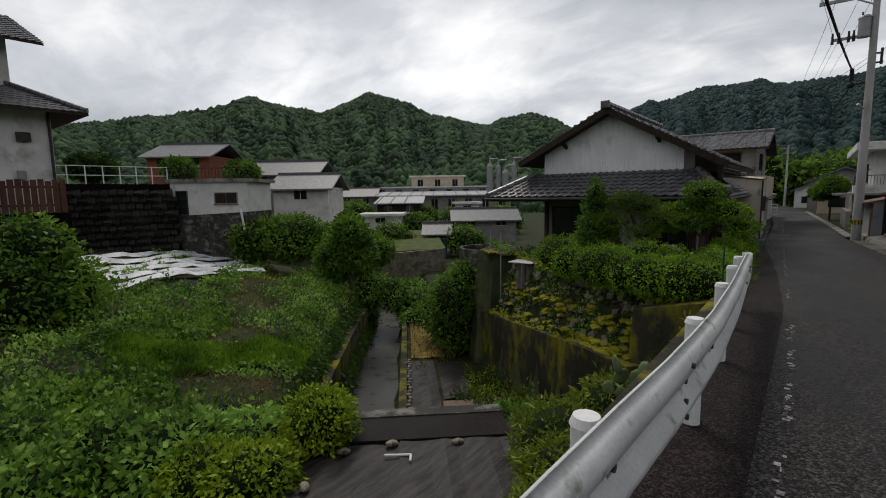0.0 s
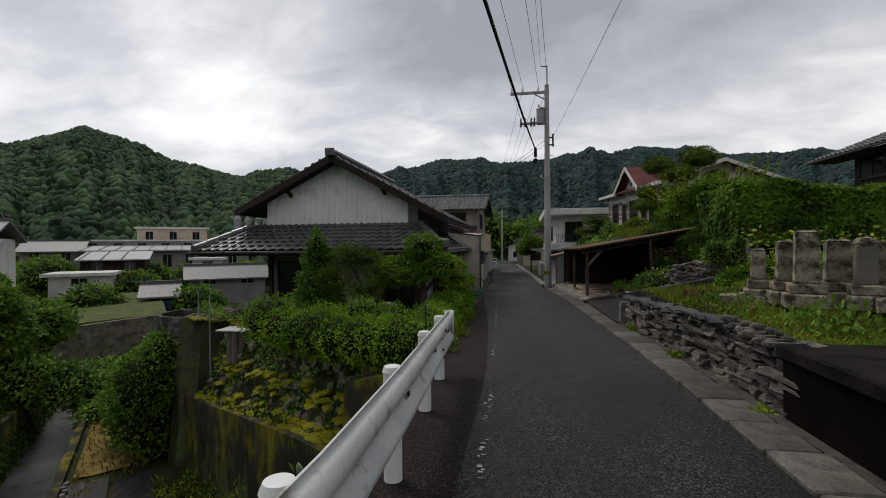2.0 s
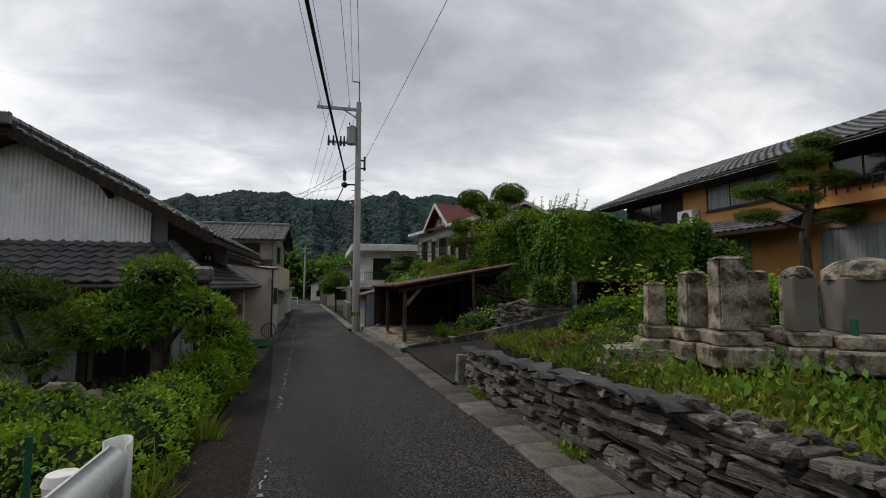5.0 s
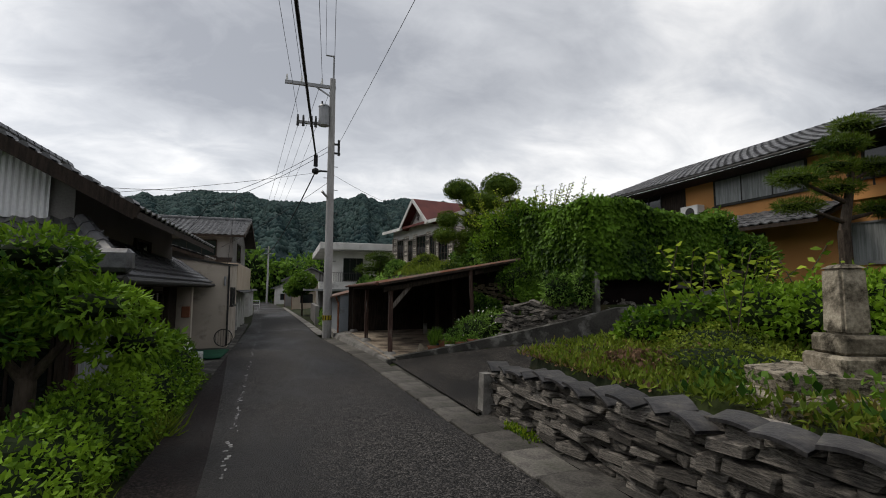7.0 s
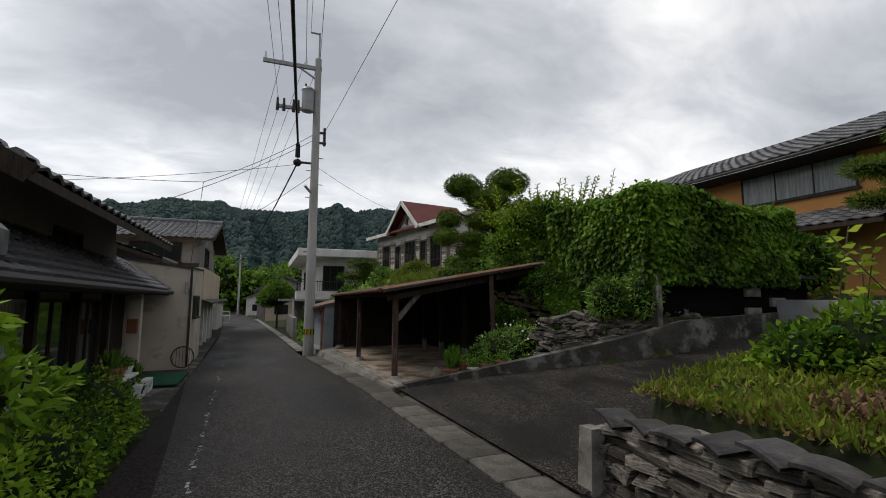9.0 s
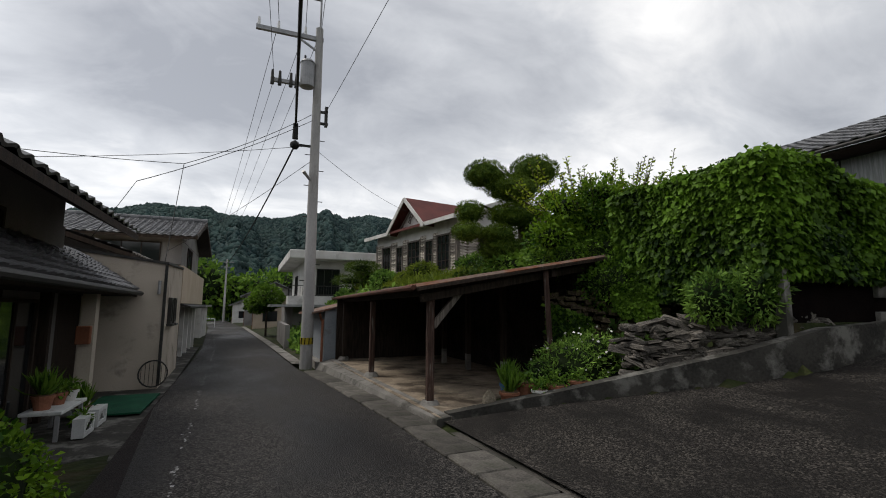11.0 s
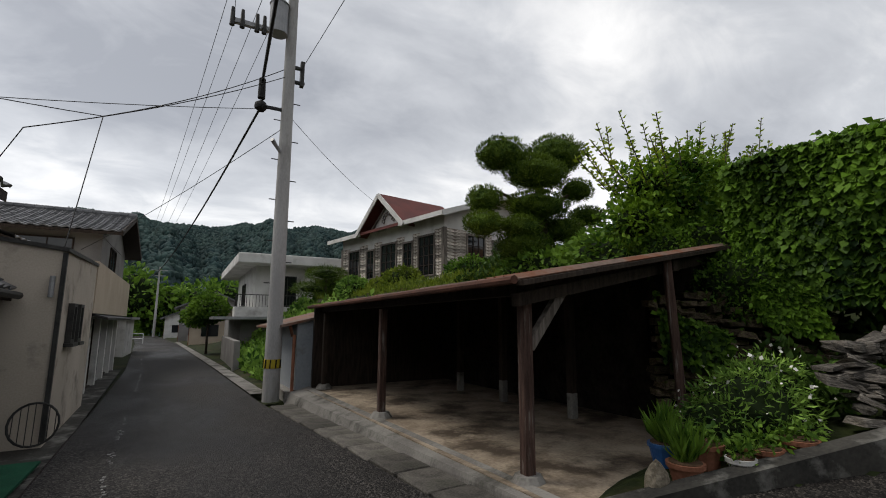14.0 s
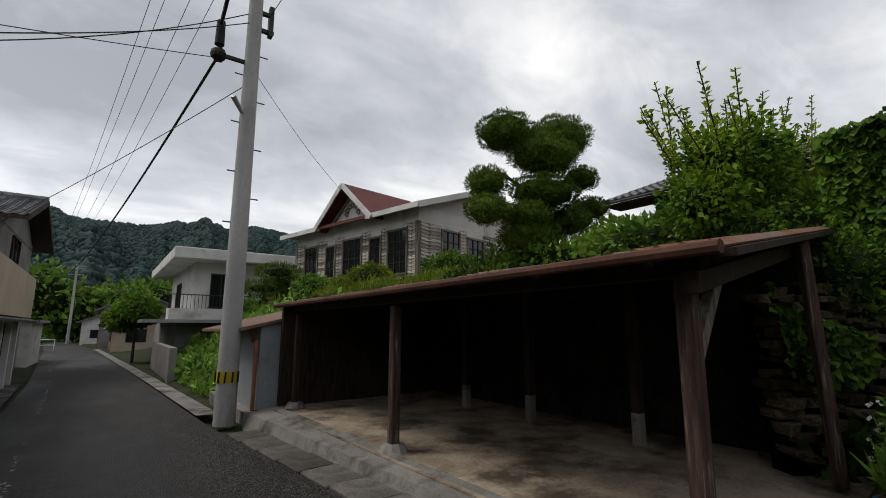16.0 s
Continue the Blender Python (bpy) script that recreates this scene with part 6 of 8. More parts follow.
# ---- block wall and ivy hedge ----
def ivy_block():
    b = thing("wall_block", "concrete block wall with open blocks under the hedge, gaps painted dark", "block wall", kind="structure")
    # Black panel colours in the shaded open gap below the hedge.
    part("panel", boxes((6.25, 15.85, 0.7, 10.2, 15.95, 1.62)), BLACK_SLAB_GAP, b)
    part("coping", boxes((6.12, 15.72, 1.66, 10.3, 15.98, 1.73)), DARK_CONC, b)
    part("corner_post", boxes((6.12, 15.7, 0.7, 6.24, 15.84, 1.66)), CONCRETE, b)
    me = bpy.data.meshes.new("block")
    bm = boxes((-0.19, -0.05, -0.09, 0.19, 0.05, 0.09), bevel=0.008)
    bm.to_mesh(me)
    bm.free()
    me.materials.append(CONCRETE)
    for r in range(5):
        for k in range(10):
            if rng.random() < 0.30 - 0.03 * r + (0.1 if r == 4 else 0):
                o = new("block", me)
                o.matrix_world = pose(6.5 + k * 0.395 + 0.1 * (r % 2), 15.83, 0.82 + r * 0.19)
                o.parent = b
    h = thing("ivy_hedge", "tall clipped block hedge wrapped in dark ivy", "hedge", (7.9, 17.6, 1.6))
    n = 40000

    def top(x, y):
        return 2.95 + 0.26 * math.exp(-((x - 6.7) / 1.3) ** 2) + 0.05 * math.sin(x * 2.1) + 0.03 * math.sin(x * 5 + y * 3)

    pts, out = [], []
    for _ in range(n):
        k = rng.random()
        if k < 0.42:
            x, y, d = rng.uniform(6.0, 9.7), 15.75, (0, -1, 0.25)
            x0 = x
            z = rng.uniform(1.55, top(x, y))
        elif k < 0.78:
            x, y, d = 6.0, rng.uniform(15.75, 18.5), (-1, 0, 0.25)
            z = rng.uniform(1.3, top(x, y))
        elif k < 0.9:
            x, y = rng.uniform(6.0, 9.7), rng.uniform(15.75, 17.5)
            z, d = top(x, y), (0, -0.2, 1)
        else:
            x, y, d = 9.7, rng.uniform(15.75, 17.5), (1, 0, 0.1)
            z = rng.uniform(1.55, top(x, y))
        b_ = 0.04 * math.sin(x * 3.3 + z * 2.1) + 0.035 * math.sin(y * 2.9 + z * 3.7) + rng.normal(0, 0.03)
        pts.append((x + d[0] * b_ - 7.9, y + d[1] * b_ - 17.6, z + d[2] * b_ - 1.6))
        out.append(d)
    v, q = leaves(pts, out, 0.10, 0.9, 0.8, 0.35, True)
    quads_mesh("ivy", v, q, LEAF_IVY, h)
    # Solid core under the ivy, with inner shade put into its dark colour.
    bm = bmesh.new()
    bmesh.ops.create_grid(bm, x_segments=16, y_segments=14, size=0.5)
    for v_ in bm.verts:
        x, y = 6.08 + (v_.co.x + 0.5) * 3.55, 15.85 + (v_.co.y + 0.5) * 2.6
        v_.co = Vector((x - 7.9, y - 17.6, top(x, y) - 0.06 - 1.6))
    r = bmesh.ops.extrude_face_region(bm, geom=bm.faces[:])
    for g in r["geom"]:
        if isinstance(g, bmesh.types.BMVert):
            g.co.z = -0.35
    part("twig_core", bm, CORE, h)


ivy_block()


# ---- gravestones ----
def graves():
    def stone(at, w, hgt, style, label, rz=0, steps=2):
        g = thing("gravestone", label, "gravestone", at, rz, group="old gravestones")
        z = 0.0
        for k in range(steps):
            s = w * (1.95 - 0.42 * k)
            hh = 0.19 if k == 0 else 0.13
            part("plinth", boxes((-s / 2, -s / 2, z, s / 2, s / 2, z + hh), bevel=0.02), GRAVE, g)
            z += hh
        if style == "pillar":
            t = w / 2
            bm = hexa([(-t, -t, z), (t, -t, z), (t, t, z), (-t, t, z)], [(-t * 0.92, -t * 0.92, z + hgt), (t * 0.92, -t * 0.92, z + hgt), (t * 0.92, t * 0.92, z + hgt), (-t * 0.92, t * 0.92, z + hgt)])
            bmesh.ops.bevel(bm, geom=bm.edges[:], offset=0.018, segments=2, affect="EDGES")
            part("shaft", bm, GRAVE, g)
            part("crown_stone", hexa([(-t * 0.9, -t * 0.9, z + hgt - 0.002), (t * 0.9, -t * 0.9, z + hgt - 0.002), (t * 0.9, t * 0.9, z + hgt - 0.002), (-t * 0.9, t * 0.9, z + hgt - 0.002)],
                                     [(-t * 0.55, -t * 0.6, z + hgt + 0.028), (t * 0.6, -t * 0.5, z + hgt + 0.022), (t * 0.55, t * 0.6, z + hgt + 0.03), (-t * 0.6, t * 0.5, z + hgt + 0.02)]), GRAVE, g)
        else:
            t = w / 2
            part("shaft", boxes((-t, -t * 0.8, z, t, t * 0.8, z + hgt), bevel=0.012), GRAVE_SMOOTH if style == "house" else GRAVE, g, "plain dressed stone body")
            bm = lumpy([(0, 0, z + hgt + 0.02, t * 1.17, t * 1.0, min(0.16, t * 0.7))], 1.0, 3)
            for v in bm.verts:
                v.co.z = max(v.co.z, z + hgt - 0.03)
            part("roof_stone", bm, GRAVE, g, "lichen-covered rounded roof stone")
        return g

    tb = thing("grave_terrace", "stepped base of old grave slabs", "stone base", kind="structure")
    me = bpy.data.meshes.new("slab")
    bm = boxes((-0.5, -0.5, -0.5, 0.5, 0.5, 0.5), bevel=0.05)
    bm.to_mesh(me)
    bm.free()
    me.materials.append(GRAVE)
    for k in range(30):
        t = k / 14 if k < 15 else (k - 15) / 14
        o = new("slab", me)
        row = 0 if k < 15 else 1
        o.matrix_world = pose(3.25 + 2.9 * t + 0.12 * row, 9.70 - 1.6 * t + 0.12 * row, 0.53 + 0.13 * row, rng.normal(0, 2), rng.normal(0, 2), -29 + rng.normal(0, 5)) @ Matrix.Diagonal((rng.uniform(0.30, 0.52), 0.55, 0.16, 1))
        o.parent = tb
    stone((3.66, 9.62, 0.66), 0.19, 0.44, "pillar", "small grey square gravestone on stacked plinths", -20)
    stone((3.86, 9.30, 0.66), 0.22, 0.55, "pillar", "grey square gravestone with chipped top", -14)
    stone((3.92, 8.92, 0.66), 0.27, 0.68, "pillar", "tall pale square gravestone on two wide plinths", -20)
    stone((4.42, 9.15, 0.67), 0.28, 0.55, "pillar", "broad weathered gravestone with pitched top", -20)
    stone((4.42, 8.62, 0.67), 0.21, 0.5, "house", "lichened gravestone with a rounded cap stone", -20)
    stone((4.85, 8.98, 0.67), 0.26, 0.52, "pillar", "dark stained square gravestone", -20)
    stone((5.05, 8.50, 0.66), 0.54, 0.50, "house", "house-shaped stone shrine with lichened roof stone", -30, 2)
    stone((5.75, 8.9, 0.68), 0.30, 0.55, "pillar", "grey gravestone standing behind the shrine", -20)
    stone((6.0, 8.4, 0.67), 0.34, 0.50, "house", "low gravestone with a mossy cap stone", -30)
    stone((6.2, 7.7, 0.68), 0.40, 0.62, "house", "tall stone lantern-like grave with wide cap", -30)
    tagged(part("flower_tube", rod((4.62, 8.32, 0.70), (4.62, 8.32, 1.12), 0.03, n=10), plain("green_tube", (0.02, 0.10, 0.06), 0.4)), "green plastic flower tube by a grave", "flower holder")


graves()


# ---- utility pole and wires ----
def utility_pole():
    p = thing("utility_pole", "grey concrete utility pole with crossarms and transformer", "utility pole", (1.41, 25.3, -0.55))
    part("shaft", rod((0, 0, 0), (0, 0, 9.9), 0.17, 0.105, 20), POLE_CONC, p)
    part("top_bracket", rod((0.02, 0, 9.6), (0.02, 0, 10.85), 0.03, n=8, bm=rod((0.02, 0, 10.82), (-0.28, 0, 10.82), 0.03, n=8)), GREY_METAL, p)
    arm = part("crossarm", boxes((-1.75, -0.05, 9.50, 0.12, 0.05, 9.62)), GREY_METAL, p)
    part("crossarm_brace", beam((-0.6, 0, 9.5), (0, 0, 9.15), 0.05, 0.05), GREY_METAL, p)
    for x in (-1.68, -1.15, -0.4, 0.05):
        part("insulator", rod((x, 0, 9.62), (x, 0, 9.86), 0.05, 0.03, 10), POST_WHITE, arm)
    low = part("lower_crossarm", boxes((-1.28, -0.05, 8.02, 0.1, 0.05, 8.12)), GREY_METAL, p)
    for x in (-1.25, -1.05, -0.75, -0.6):
        part("insulator", rod((x, -0.08, 7.9), (x, -0.08, 8.32), 0.055, 0.035, 10), IRON, low)
    tr = part("transformer", rod((-0.30, -0.05, 8.0), (-0.30, -0.05, 8.72), 0.20, n=20), GREY_METAL, p, "grey cylindrical pole transformer")
    part("lid", rod((-0.30, -0.05, 8.72), (-0.30, -0.05, 8.80), 0.22, 0.16, 20), GREY_METAL, tr)
    part("bushing", rod((-0.38, -0.05, 8.8), (-0.38, -0.05, 8.95), 0.03, n=8), IRON, tr)
    part("side_bracket", boxes((0.1, -0.04, 6.95, 0.34, 0.04, 7.01), (0.1, -0.04, 7.3, 0.3, 0.04, 7.36), (0.24, -0.06, 6.9, 0.32, 0.06, 7.5)), IRON, p)
    part("cable_arm", boxes((-0.58, -0.03, 6.22, 0.0, 0.03, 6.28), (-0.58, -0.03, 6.15, -0.5, 0.03, 6.32)), IRON, p)
    part("splice_box", rod((-0.56, -0.05, 6.4), (-0.56, -0.05, 6.85), 0.08, 0.07, 12), BLACK_RUBBER, p, "black cable splice casing")
    part("splice_box", lumpy([(-0.56, -0.05, 6.22, 0.13, 0.13, 0.13)], 1.0, 2), BLACK_RUBBER, p)
    part("street_lamp", rod((-0.12, -0.1, 5.25), (-0.32, -0.3, 5.42), 0.035, 0.05, 10), GREY_METAL, p, "small grey lamp head")
    for z in (5.7, 6.3, 7.4, 8.2, 4.9):
        part("band", rod((0, 0, z), (0, 0, z + 0.06), 0.165 - 0.006 * z, n=16), GREY_METAL, p)
    for k in range(10):
        s = 1 if k % 2 else -1
        part("step_bolt", rod((0.12 * s, 0, 2.4 + k * 0.45), (0.27 * s, 0, 2.4 + k * 0.45), 0.012, n=6), IRON, p)
    part("warning_band", rod((0, 0, 0.66), (0, 0, 0.84), 0.172, 0.170, 20), YELLOW, p, "yellow and black warning band")
    for a in (-150, -115, -80, -45, 170):
        part("band_stripe", beam((0.17 * math.cos(radians(a)), 0.17 * math.sin(radians(a)), 0.665), (0.17 * math.cos(radians(a + 4)), 0.17 * math.sin(radians(a + 4)), 0.835), 0.045, 0.02), BLACK_RUBBER, p)
    top = Vector((1.41, 25.3, -0.55))
    lines = []
    for x, z, r in ((-1.15, 9.86, 0.008), (-0.4, 9.86, 0.008), (0.05, 9.86, 0.008)):
        lines.append((top + Vector((x, 0, z)), Vector((x - 2.0, -20, 9.6)), 0.5, r))
        lines.append((top + Vector((x, 0, z)), Vector((x - 3.0, 70, 8.3)), 0.7, r))
    lines.append((top + Vector((-0.28, 0, 10.82)), Vector((-1.7, -20, 10.6)), 0.5, 0.006))
    lines.append((top + Vector((0.25, 0, 7.3)), Vector((4.6, -20, 9.0)), 0.4, 0.007))
    lines.append((top + Vector((-1.2, 0, 8.1)), Vector((-2.9, -20, 8.6)), 0.5, 0.006))
    lines.append((top + Vector((-1.2, 0, 8.1)), Vector((-4.2, 70, 7.2)), 0.6, 0.006))
    for a, b, sag, r in lines:
        wire("power_line", sagging(a, b, sag), r, BLACK_RUBBER, "thin black overhead power line", "cable")
    wire("communication_cable", sagging(top + Vector((-0.56, -0.05, 6.8)), (-2.4, -20, 5.6), 0.9, 24), 0.032, BLACK_RUBBER, "thick black bundled communication cable", "cable")
    wire("communication_cable", sagging(top + Vector((-0.56, -0.05, 6.2)), (-3.2, 62, 4.6), 0.8, 24), 0.026, BLACK_RUBBER, "thick black bundled communication cable", "cable")
    node_ = Vector((-1.79, 24.78, 4.65))
    node2 = Vector((-2.48, 23.45, 3.79))
    wire("service_drop", sagging(top + Vector((0, 0, 7.3)), node_, 0.12), 0.009, BLACK_RUBBER, "black house service wire", "cable")
    wire("service_drop", sagging(top + Vector((0, 0, 7.1)), node2, 0.12), 0.009, BLACK_RUBBER, "black house service wire", "cable")
    wire("service_drop", sagging(node_, (-9.5, 21.5, 4.1), 0.2), 0.008, BLACK_RUBBER, "black house service wire", "cable")
    wire("service_drop", sagging(top + Vector((0, 0, 6.3)), (-12, 24, 3.6), 0.35), 0.007, BLACK_RUBBER, "black house service wire", "cable")
    wire("service_drop", sagging(node_, (-1.75, 22.62, 1.5), 0.0), 0.008, BLACK_RUBBER, "black wire dropping to the annex wall", "cable")
    wire("service_drop", sagging(node2, (-4.2, 26.0, 2.3), 0.05), 0.008, BLACK_RUBBER, "black house service wire", "cable")
    wire("service_drop", sagging(top + Vector((0, 0, 5.9)), (-6, 40, 3.0), 0.3), 0.008, BLACK_RUBBER, "black house service wire", "cable")
    wire("service_drop", sagging(top + Vector((0, 0, 6.2)), (7.2, 33.0, 5.6), 0.25), 0.006, BLACK_RUBBER, "thin wire to the western house", "cable")
    q = thing("utility_pole", "slim distant utility pole down the lane", "utility pole", (-3.4, 84, -1.2))
    part("shaft", rod((0, 0, 0), (0, 0, 9.0), 0.16, 0.1, 12), POLE_CONC, q)
    part("crossarm", boxes((-0.9, -0.05, 8.5, 0.9, 0.05, 8.6), (-0.7, -0.05, 7.8, 0.7, 0.05, 7.9)), GREY_METAL, q)


utility_pole()


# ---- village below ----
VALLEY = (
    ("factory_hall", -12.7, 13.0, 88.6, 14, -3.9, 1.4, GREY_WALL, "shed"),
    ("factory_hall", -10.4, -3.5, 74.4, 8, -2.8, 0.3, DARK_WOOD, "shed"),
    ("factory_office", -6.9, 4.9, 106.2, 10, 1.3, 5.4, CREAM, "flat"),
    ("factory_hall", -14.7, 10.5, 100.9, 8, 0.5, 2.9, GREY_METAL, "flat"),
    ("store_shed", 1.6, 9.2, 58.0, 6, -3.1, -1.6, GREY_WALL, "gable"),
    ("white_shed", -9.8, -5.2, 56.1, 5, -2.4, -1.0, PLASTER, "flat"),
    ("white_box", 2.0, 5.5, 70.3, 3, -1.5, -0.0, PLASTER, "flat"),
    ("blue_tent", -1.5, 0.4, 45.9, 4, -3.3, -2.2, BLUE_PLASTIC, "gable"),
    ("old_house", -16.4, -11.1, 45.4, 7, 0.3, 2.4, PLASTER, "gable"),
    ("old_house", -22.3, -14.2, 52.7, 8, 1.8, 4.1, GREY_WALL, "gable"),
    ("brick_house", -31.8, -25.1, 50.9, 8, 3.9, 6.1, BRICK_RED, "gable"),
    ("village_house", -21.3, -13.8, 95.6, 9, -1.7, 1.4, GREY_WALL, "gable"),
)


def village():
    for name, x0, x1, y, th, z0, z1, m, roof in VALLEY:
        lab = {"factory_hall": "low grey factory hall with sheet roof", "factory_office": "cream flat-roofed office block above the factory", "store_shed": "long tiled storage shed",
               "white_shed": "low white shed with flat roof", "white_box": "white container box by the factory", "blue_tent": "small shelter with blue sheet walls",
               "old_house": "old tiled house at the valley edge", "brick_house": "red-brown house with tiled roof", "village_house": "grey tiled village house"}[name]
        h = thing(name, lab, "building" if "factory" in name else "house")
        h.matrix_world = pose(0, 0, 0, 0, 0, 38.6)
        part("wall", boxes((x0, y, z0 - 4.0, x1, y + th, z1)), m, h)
        w = x1 - x0
        if roof == "gable":
            rise = min(1.6, th * 0.2)
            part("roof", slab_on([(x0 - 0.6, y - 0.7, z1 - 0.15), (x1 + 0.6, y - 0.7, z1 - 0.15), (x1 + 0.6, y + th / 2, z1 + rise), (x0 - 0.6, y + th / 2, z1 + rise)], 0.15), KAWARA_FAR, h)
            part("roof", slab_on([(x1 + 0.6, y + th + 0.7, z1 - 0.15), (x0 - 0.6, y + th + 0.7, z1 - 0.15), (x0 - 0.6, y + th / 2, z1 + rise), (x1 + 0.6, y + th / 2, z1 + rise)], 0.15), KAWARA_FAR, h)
            part("ridge_tiles", boxes((x0 - 0.6, y + th / 2 - 0.15, z1 + rise - 0.05, x1 + 0.6, y + th / 2 + 0.15, z1 + rise + 0.2)), KAWARA, h)
        elif roof == "shed":
            part("roof", slab_on([(x0 - 0.5, y - 0.8, z1 - 0.1), (x1 + 0.5, y - 0.8, z1 - 0.1), (x1 + 0.5, y + th, z1 + 0.9), (x0 - 0.5, y + th, z1 + 0.9)], 0.15), GREY_METAL, h)
            for k in range(int(w / 2.2)):
                part("roof_seam", beam((x0 + k * 2.2, y - 0.8, z1 - 0.04), (x0 + k * 2.2, y + th, z1 + 0.96), 0.12, 0.08), CONCRETE, h)
        else:
            part("roof", boxes((x0 - 0.5, y - 0.5, z1, x1 + 0.5, y + th, z1 + 0.3)), PLASTER, h)
        n = max(1, int(w / 3.2))
        hh = (z1 - z0)
        for k in range(n):
            cx = x0 + w * (k + 0.5) / n
            win = part("window", boxes((cx - 0.6, y - 0.05, z0 + hh * 0.45, cx + 0.6, y + 0.02, z0 + hh * 0.85)), GLASS, h)
            part("window_frame", boxes((cx - 0.66, y - 0.08, z0 + hh * 0.42, cx + 0.66, y - 0.05, z0 + hh * 0.45), (cx - 0.02, y - 0.08, z0 + hh * 0.45, cx + 0.02, y - 0.05, z0 + hh * 0.85)), PLASTER, win)
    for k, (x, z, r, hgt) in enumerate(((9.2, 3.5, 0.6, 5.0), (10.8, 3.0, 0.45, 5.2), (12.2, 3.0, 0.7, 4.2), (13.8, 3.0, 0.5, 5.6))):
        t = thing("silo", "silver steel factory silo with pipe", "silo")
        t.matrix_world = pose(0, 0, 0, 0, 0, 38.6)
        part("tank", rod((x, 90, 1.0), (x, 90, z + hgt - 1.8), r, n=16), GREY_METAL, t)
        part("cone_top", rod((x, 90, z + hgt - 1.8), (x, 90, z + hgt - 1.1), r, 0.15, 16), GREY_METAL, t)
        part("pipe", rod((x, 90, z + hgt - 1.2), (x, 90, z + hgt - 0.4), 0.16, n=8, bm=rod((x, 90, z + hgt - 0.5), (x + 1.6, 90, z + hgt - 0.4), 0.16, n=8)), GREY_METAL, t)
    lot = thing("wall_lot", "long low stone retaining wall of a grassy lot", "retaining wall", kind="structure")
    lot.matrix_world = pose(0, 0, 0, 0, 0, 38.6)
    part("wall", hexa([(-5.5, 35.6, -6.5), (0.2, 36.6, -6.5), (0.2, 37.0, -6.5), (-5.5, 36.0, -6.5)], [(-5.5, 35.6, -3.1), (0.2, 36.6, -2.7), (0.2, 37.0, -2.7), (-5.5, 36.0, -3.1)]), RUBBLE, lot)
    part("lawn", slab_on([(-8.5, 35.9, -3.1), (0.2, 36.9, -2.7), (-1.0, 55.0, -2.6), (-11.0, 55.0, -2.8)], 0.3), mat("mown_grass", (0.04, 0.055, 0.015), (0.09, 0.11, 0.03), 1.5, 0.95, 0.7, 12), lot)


village()


DARK_STONES = stone_meshes(mat("dark_wall_block", (0.010, 0.009, 0.008), (0.035, 0.032, 0.028), 5, 0.95, 0.6, 30, vary=0.5))


